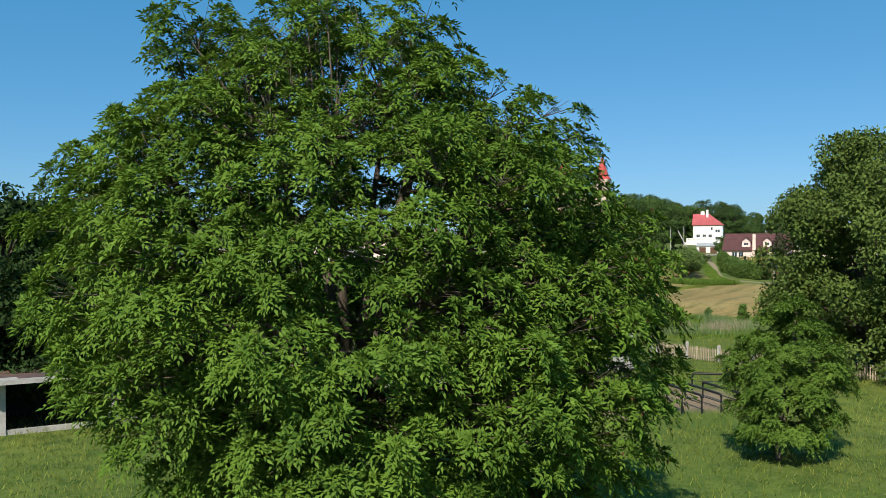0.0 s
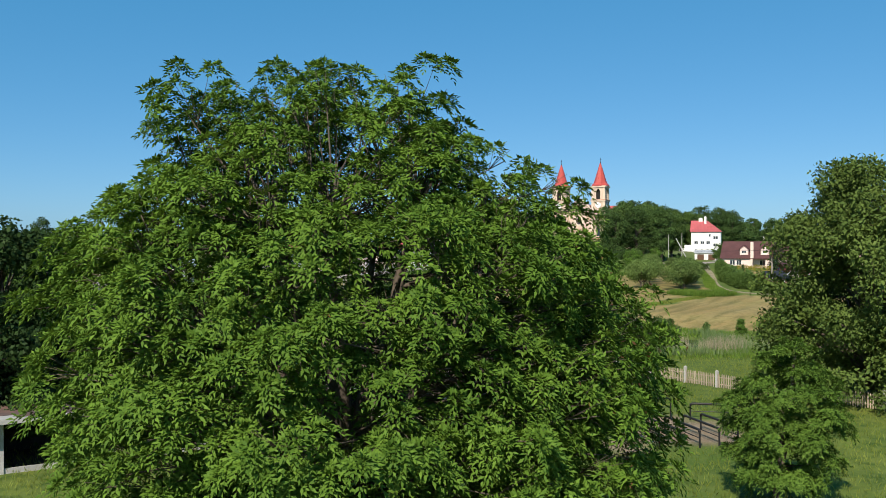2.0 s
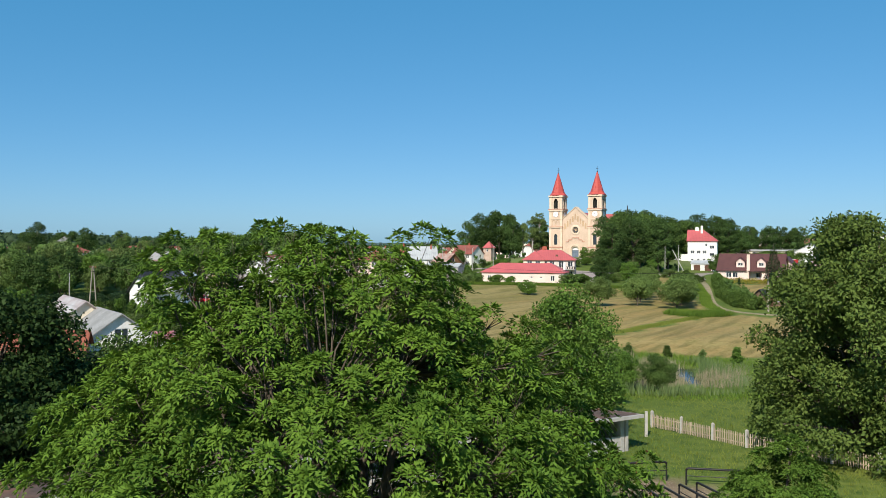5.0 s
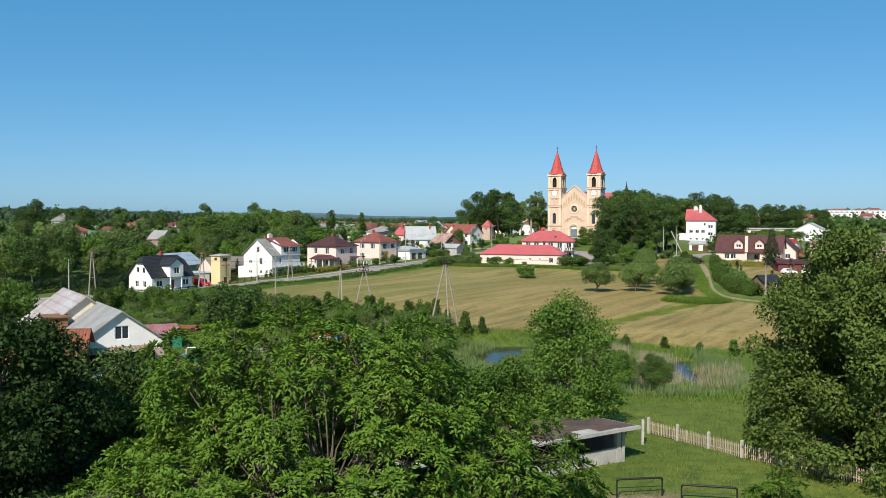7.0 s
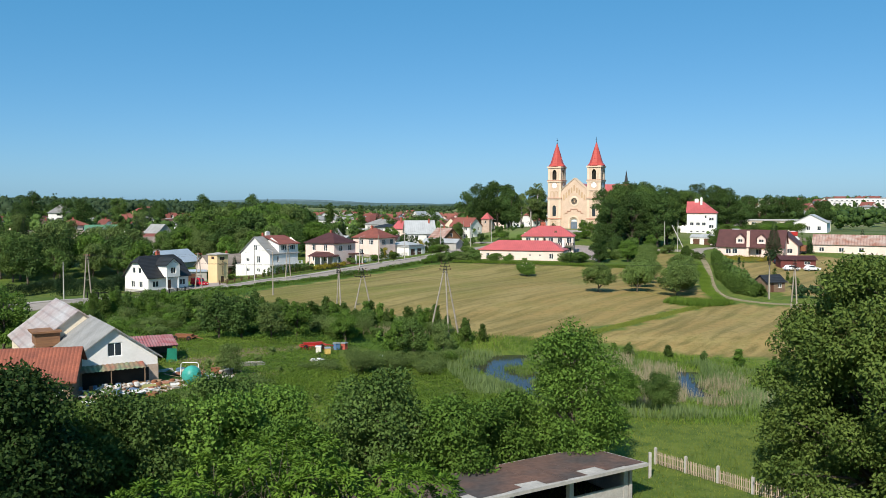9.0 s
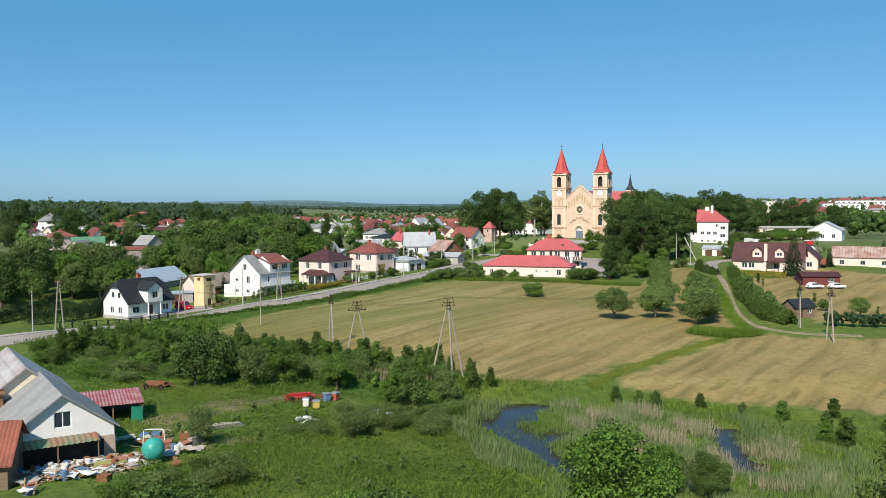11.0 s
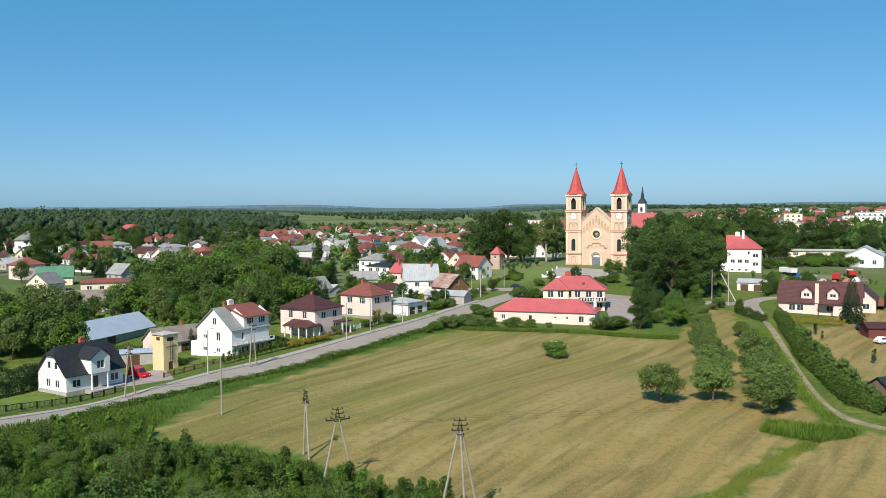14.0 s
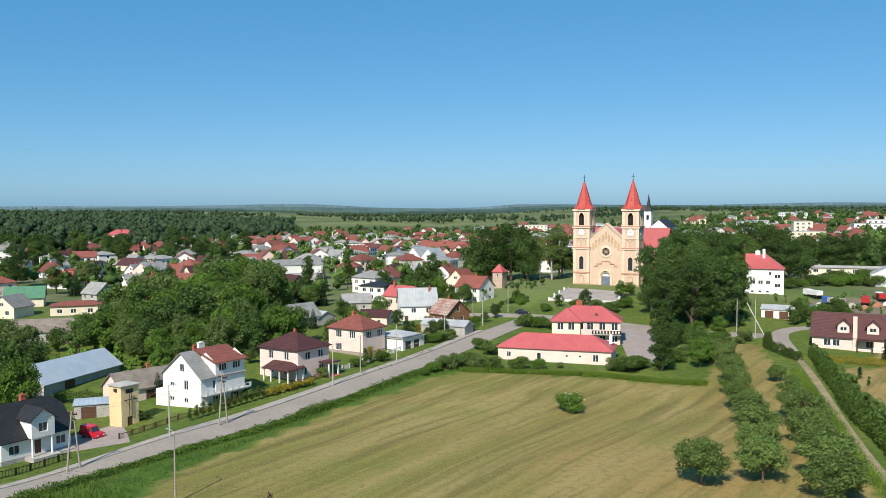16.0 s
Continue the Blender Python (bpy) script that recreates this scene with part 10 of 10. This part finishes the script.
# ---------------------------------------------------------------- vehicles
def car(x, y, ang, paint, label, kind="car", z=None):
    t = empty(kind, pose(x, y, (h_at(x, y) if z is None else z) + 0.14, 0, 0, ang), label, kind, "parked vehicles")
    van = kind == "van"
    L, W, B, T = (4.6, 1.8, 1.0, 1.95) if van else (4.3, 1.75, 0.82, 1.42)
    body = Shape()
    prof = [(-L / 2, 0.3), (L / 2, 0.3), (L / 2, 0.62), (L / 2 - 0.15, B - 0.05), (L * 0.24, B), (-L / 2 + 0.1, B), (-L / 2, 0.7)]
    roofp = [(L * 0.24, B), (L * (0.13 if van else 0.06), T - 0.05), (L * 0.02, T), (-L * (0.44 if van else 0.3), T), (-L * (0.48 if van else 0.46), B)]
    for P, w in ((prof, W), (roofp, W * 0.9)):
        n, i = len(P), len(body.v)
        k = 1.0 if P is prof else 0.92
        body.v += [(px, -w / 2 * (k if pz > B + 0.1 else 1), pz) for px, pz in P] + [(px, w / 2 * (k if pz > B + 0.1 else 1), pz) for px, pz in P]
        body.f += [tuple(range(i, i + n)), tuple(range(i + 2 * n - 1, i + n - 1, -1))] + [(i + (j + 1) % n, i + j, i + n + j, i + n + (j + 1) % n) for j in range(n)]
    part("body", body, paint, t)
    for sy in (-1, 1):
        y0 = sy * (W * 0.452)
        x0 = 0.02 if van else -L * 0.28
        part("side_window", Shape().poly([(x0 * L if van else x0, y0, B + 0.08), (L * 0.19, y0, B + 0.08), (L * 0.09, y0 * 0.96, T - 0.14), (x0 * L if van else x0, y0 * 0.96, T - 0.14)]), GLASS, t)
    part("windscreen", Shape().poly([(L * 0.235, -W * 0.4, B + 0.08), (L * 0.235, W * 0.4, B + 0.08), (L * (0.14 if van else 0.08), W * 0.36, T - 0.12), (L * (0.14 if van else 0.08), -W * 0.36, T - 0.12)]), GLASS, t)
    for sx in (-L * 0.31, L * 0.31):
        for sy in (-1, 1):
            wh = part("wheel", Shape().disc((sx, sy * (W / 2 - 0.18), 0.31 - 0.14), (0, sy, 0), 0.31, 0.2, 16), BLACKSTEEL, t)
            part("rim", Shape().disc((sx, sy * (W / 2 + 0.015), 0.31 - 0.14), (0, sy, 0), 0.19, 0.02, 12), STEEL, wh)
    for sy in (-1, 1):
        part("headlight", Shape().box(L / 2 - 0.02, sy * W * 0.33 - 0.16, 0.55, L / 2 + 0.02, sy * W * 0.33 + 0.16, 0.7), FRAMEWHITE, t)
        part("rear_light", Shape().box(-L / 2 - 0.02, sy * W * 0.36 - 0.1, 0.6, -L / 2 + 0.02, sy * W * 0.36 + 0.1, 0.85), RED_PAINT, t)
    return t


REDVAN = mat("bright_red_car_paint", (0.55, 0.015, 0.03), (0.5, 0.015, 0.03), 1.0, 0.25, fine=0.03, spec=0.5)
DARKPAINT = mat("dark_blue_car_paint", (0.02, 0.025, 0.04), (0.018, 0.022, 0.035), 1.0, 0.25, fine=0.03, spec=0.5)
WHITEPAINT = mat("white_car_paint", (0.75, 0.75, 0.75), (0.7, 0.7, 0.7), 1.0, 0.3, fine=0.03, spec=0.5)
BLUEPAINT = mat("blue_cab_paint", (0.04, 0.12, 0.4), (0.03, 0.1, 0.34), 1.0, 0.35, fine=0.05, spec=0.4)
car(-58.8, 213.6, -32, REDVAN, "bright red panel van parked on the driveway", "van")
car(25.5, 326.0, -28, DARKPAINT, "dark blue estate car on the junction")
car(97.6, 234.4, 8, WHITEPAINT, "white car parked before the red shed")
car(103.0, 233.8, 6, WHITEPAINT, "white estate car parked before the red shed")
car(100.8, 249.8, 25, DARKPAINT, "dark blue car parked beside the gardens")
house("low dark red plank shed with a flat dark roof", (97.0, 240.2), -6, 9.5, 5.0, 2.3, 0.9, "x", 1.0, 0.4, mat("dark_red_planks", (0.16, 0.045, 0.04), (0.11, 0.035, 0.03), 0.8, 0.8, bump=0.2, fine=0.2, stretch=(6, 6, 1)), BROWNROOF, row("f", (6.4,), 0.9, 1.6, 0.9), name="shed", category="shed")


def lorry(x, y, ang, cab, load, label):
    t = empty("lorry", pose(x, y, h_at(x, y), 0, 0, ang), label, "lorry", "parked vehicles")
    part("chassis", Shape().box(-3.4, -1.0, 0.7, 3.4, 1.0, 0.95), BLACKSTEEL, t)
    part("cab", Shape().prism([(1.6, -1.15), (3.5, -1.15), (3.5, 1.15), (1.6, 1.15)], 0.8, 2.7, 0.94), cab, t)
    part("windscreen", Shape().box(3.38, -0.95, 1.75, 3.46, 0.95, 2.45), GLASS, t)
    part("load_body", Shape().prism([(-3.5, -1.2), (1.4, -1.2), (1.4, 1.2), (-3.5, 1.2)], 1.0, 2.5, 1.04), load, t)
    for sx in (-2.5, -1.3, 2.5):
        for sy in (-1, 1):
            part("wheel", Shape().disc((sx, sy * 0.95, 0.5), (0, sy, 0), 0.5, 0.28, 14), BLACKSTEEL, t)


lorry(139, 345, 62, RED_PAINT, RED_PAINT, "red tipper lorry in the works yard")
lorry(147.5, 352, 75, WHITEPAINT, RED_PAINT, "white and red lorry in the works yard")
lorry(128, 344, 118, BLUEPAINT, SCRAP[4], "blue lorry in the works yard")
lorry(126.5, 356, 105, WHITEPAINT, WHITEPAINT, "white tank lorry in the works yard")
lorry(121.5, 282.5, 60, SCRAP[1], SCRAP[1], "orange loader beside the workshop")
for k, (x, y) in enumerate([(109.7, 327), (113, 331), (117, 328), (120, 335), (132, 340), (141, 341), (122, 341), (113, 337), (118, 339), (126, 337), (130, 346), (134, 336), (145, 343), (115, 334), (123, 331)]):
    a = random.Random(k)
    pts = [(a.uniform(1.2, 2.2) * math.cos(q), a.uniform(0.9, 1.6) * math.sin(q)) for q in [j * math.pi / 5 for j in range(10)]]
    ob = new("scrap_heap", Shape().prism(pts, -0.2, 0.8, 0.75).prism([(p[0] * 0.7, p[1] * 0.7) for p in pts], 0.8, 1.5, 0.4).mesh("scrap_heap", SCRAP[k % 6]))
    ob.matrix_basis = pose(x, y, h_at(x, y))
    tagged(ob, "heap of scrap metal in the works yard", "heap", kind="stuff")

# forecourt walls and statue column before the church
wl = empty("forecourt_wall", pose(0, 0, 0), "low white wall with pillars round the church forecourt", "wall")
for (ax, ay), (bx, by) in (((36.2, 346.2), (46.2, 369.0)), ((56, 338), (64, 358)), ((36.2, 346.2), (43, 343)), ((49, 340.8), (56, 338))):
    d = math.hypot(bx - ax, by - ay)
    k = max(1, round(d / 7))
    for i in range(k):
        x, y = ax + (bx - ax) * i / k, ay + (by - ay) * i / k
        an = math.degrees(math.atan2(by - ay, bx - ax))
        part("wall_panel", Shape().box(0, -0.12, -0.8, d / k, 0.12, 0.8), WHITE, wl, m=pose(x, y, h_at(x, y), 0, 0, an))
        part("pillar", Shape().box(-0.22, -0.22, -0.8, 0.22, 0.22, 1.15).box(-0.28, -0.28, 1.15, 0.28, 0.28, 1.28), WHITE, wl, m=pose(x, y, h_at(x, y), 0, 0, an))
stt = Shape().prism([(-0.5, -0.5), (0.5, -0.5), (0.5, 0.5), (-0.5, 0.5)], -0.3, 1.6, 0.85).tube([(0, 0, 1.6), (0, 0, 2.0), (0, 0, 2.7), (0, 0, 3.1), (0, 0, 3.25), (0, 0, 3.55)], [0.38, 0.34, 0.3, 0.2, 0.16, 0.12], 10)
ob = new("statue", stt.mesh("statue", FRAMEWHITE))
ob.matrix_basis = pose(62.6, 361.5, h_at(62.6, 361.5))
tagged(ob, "white statue on a pedestal by the church forecourt", "statue")
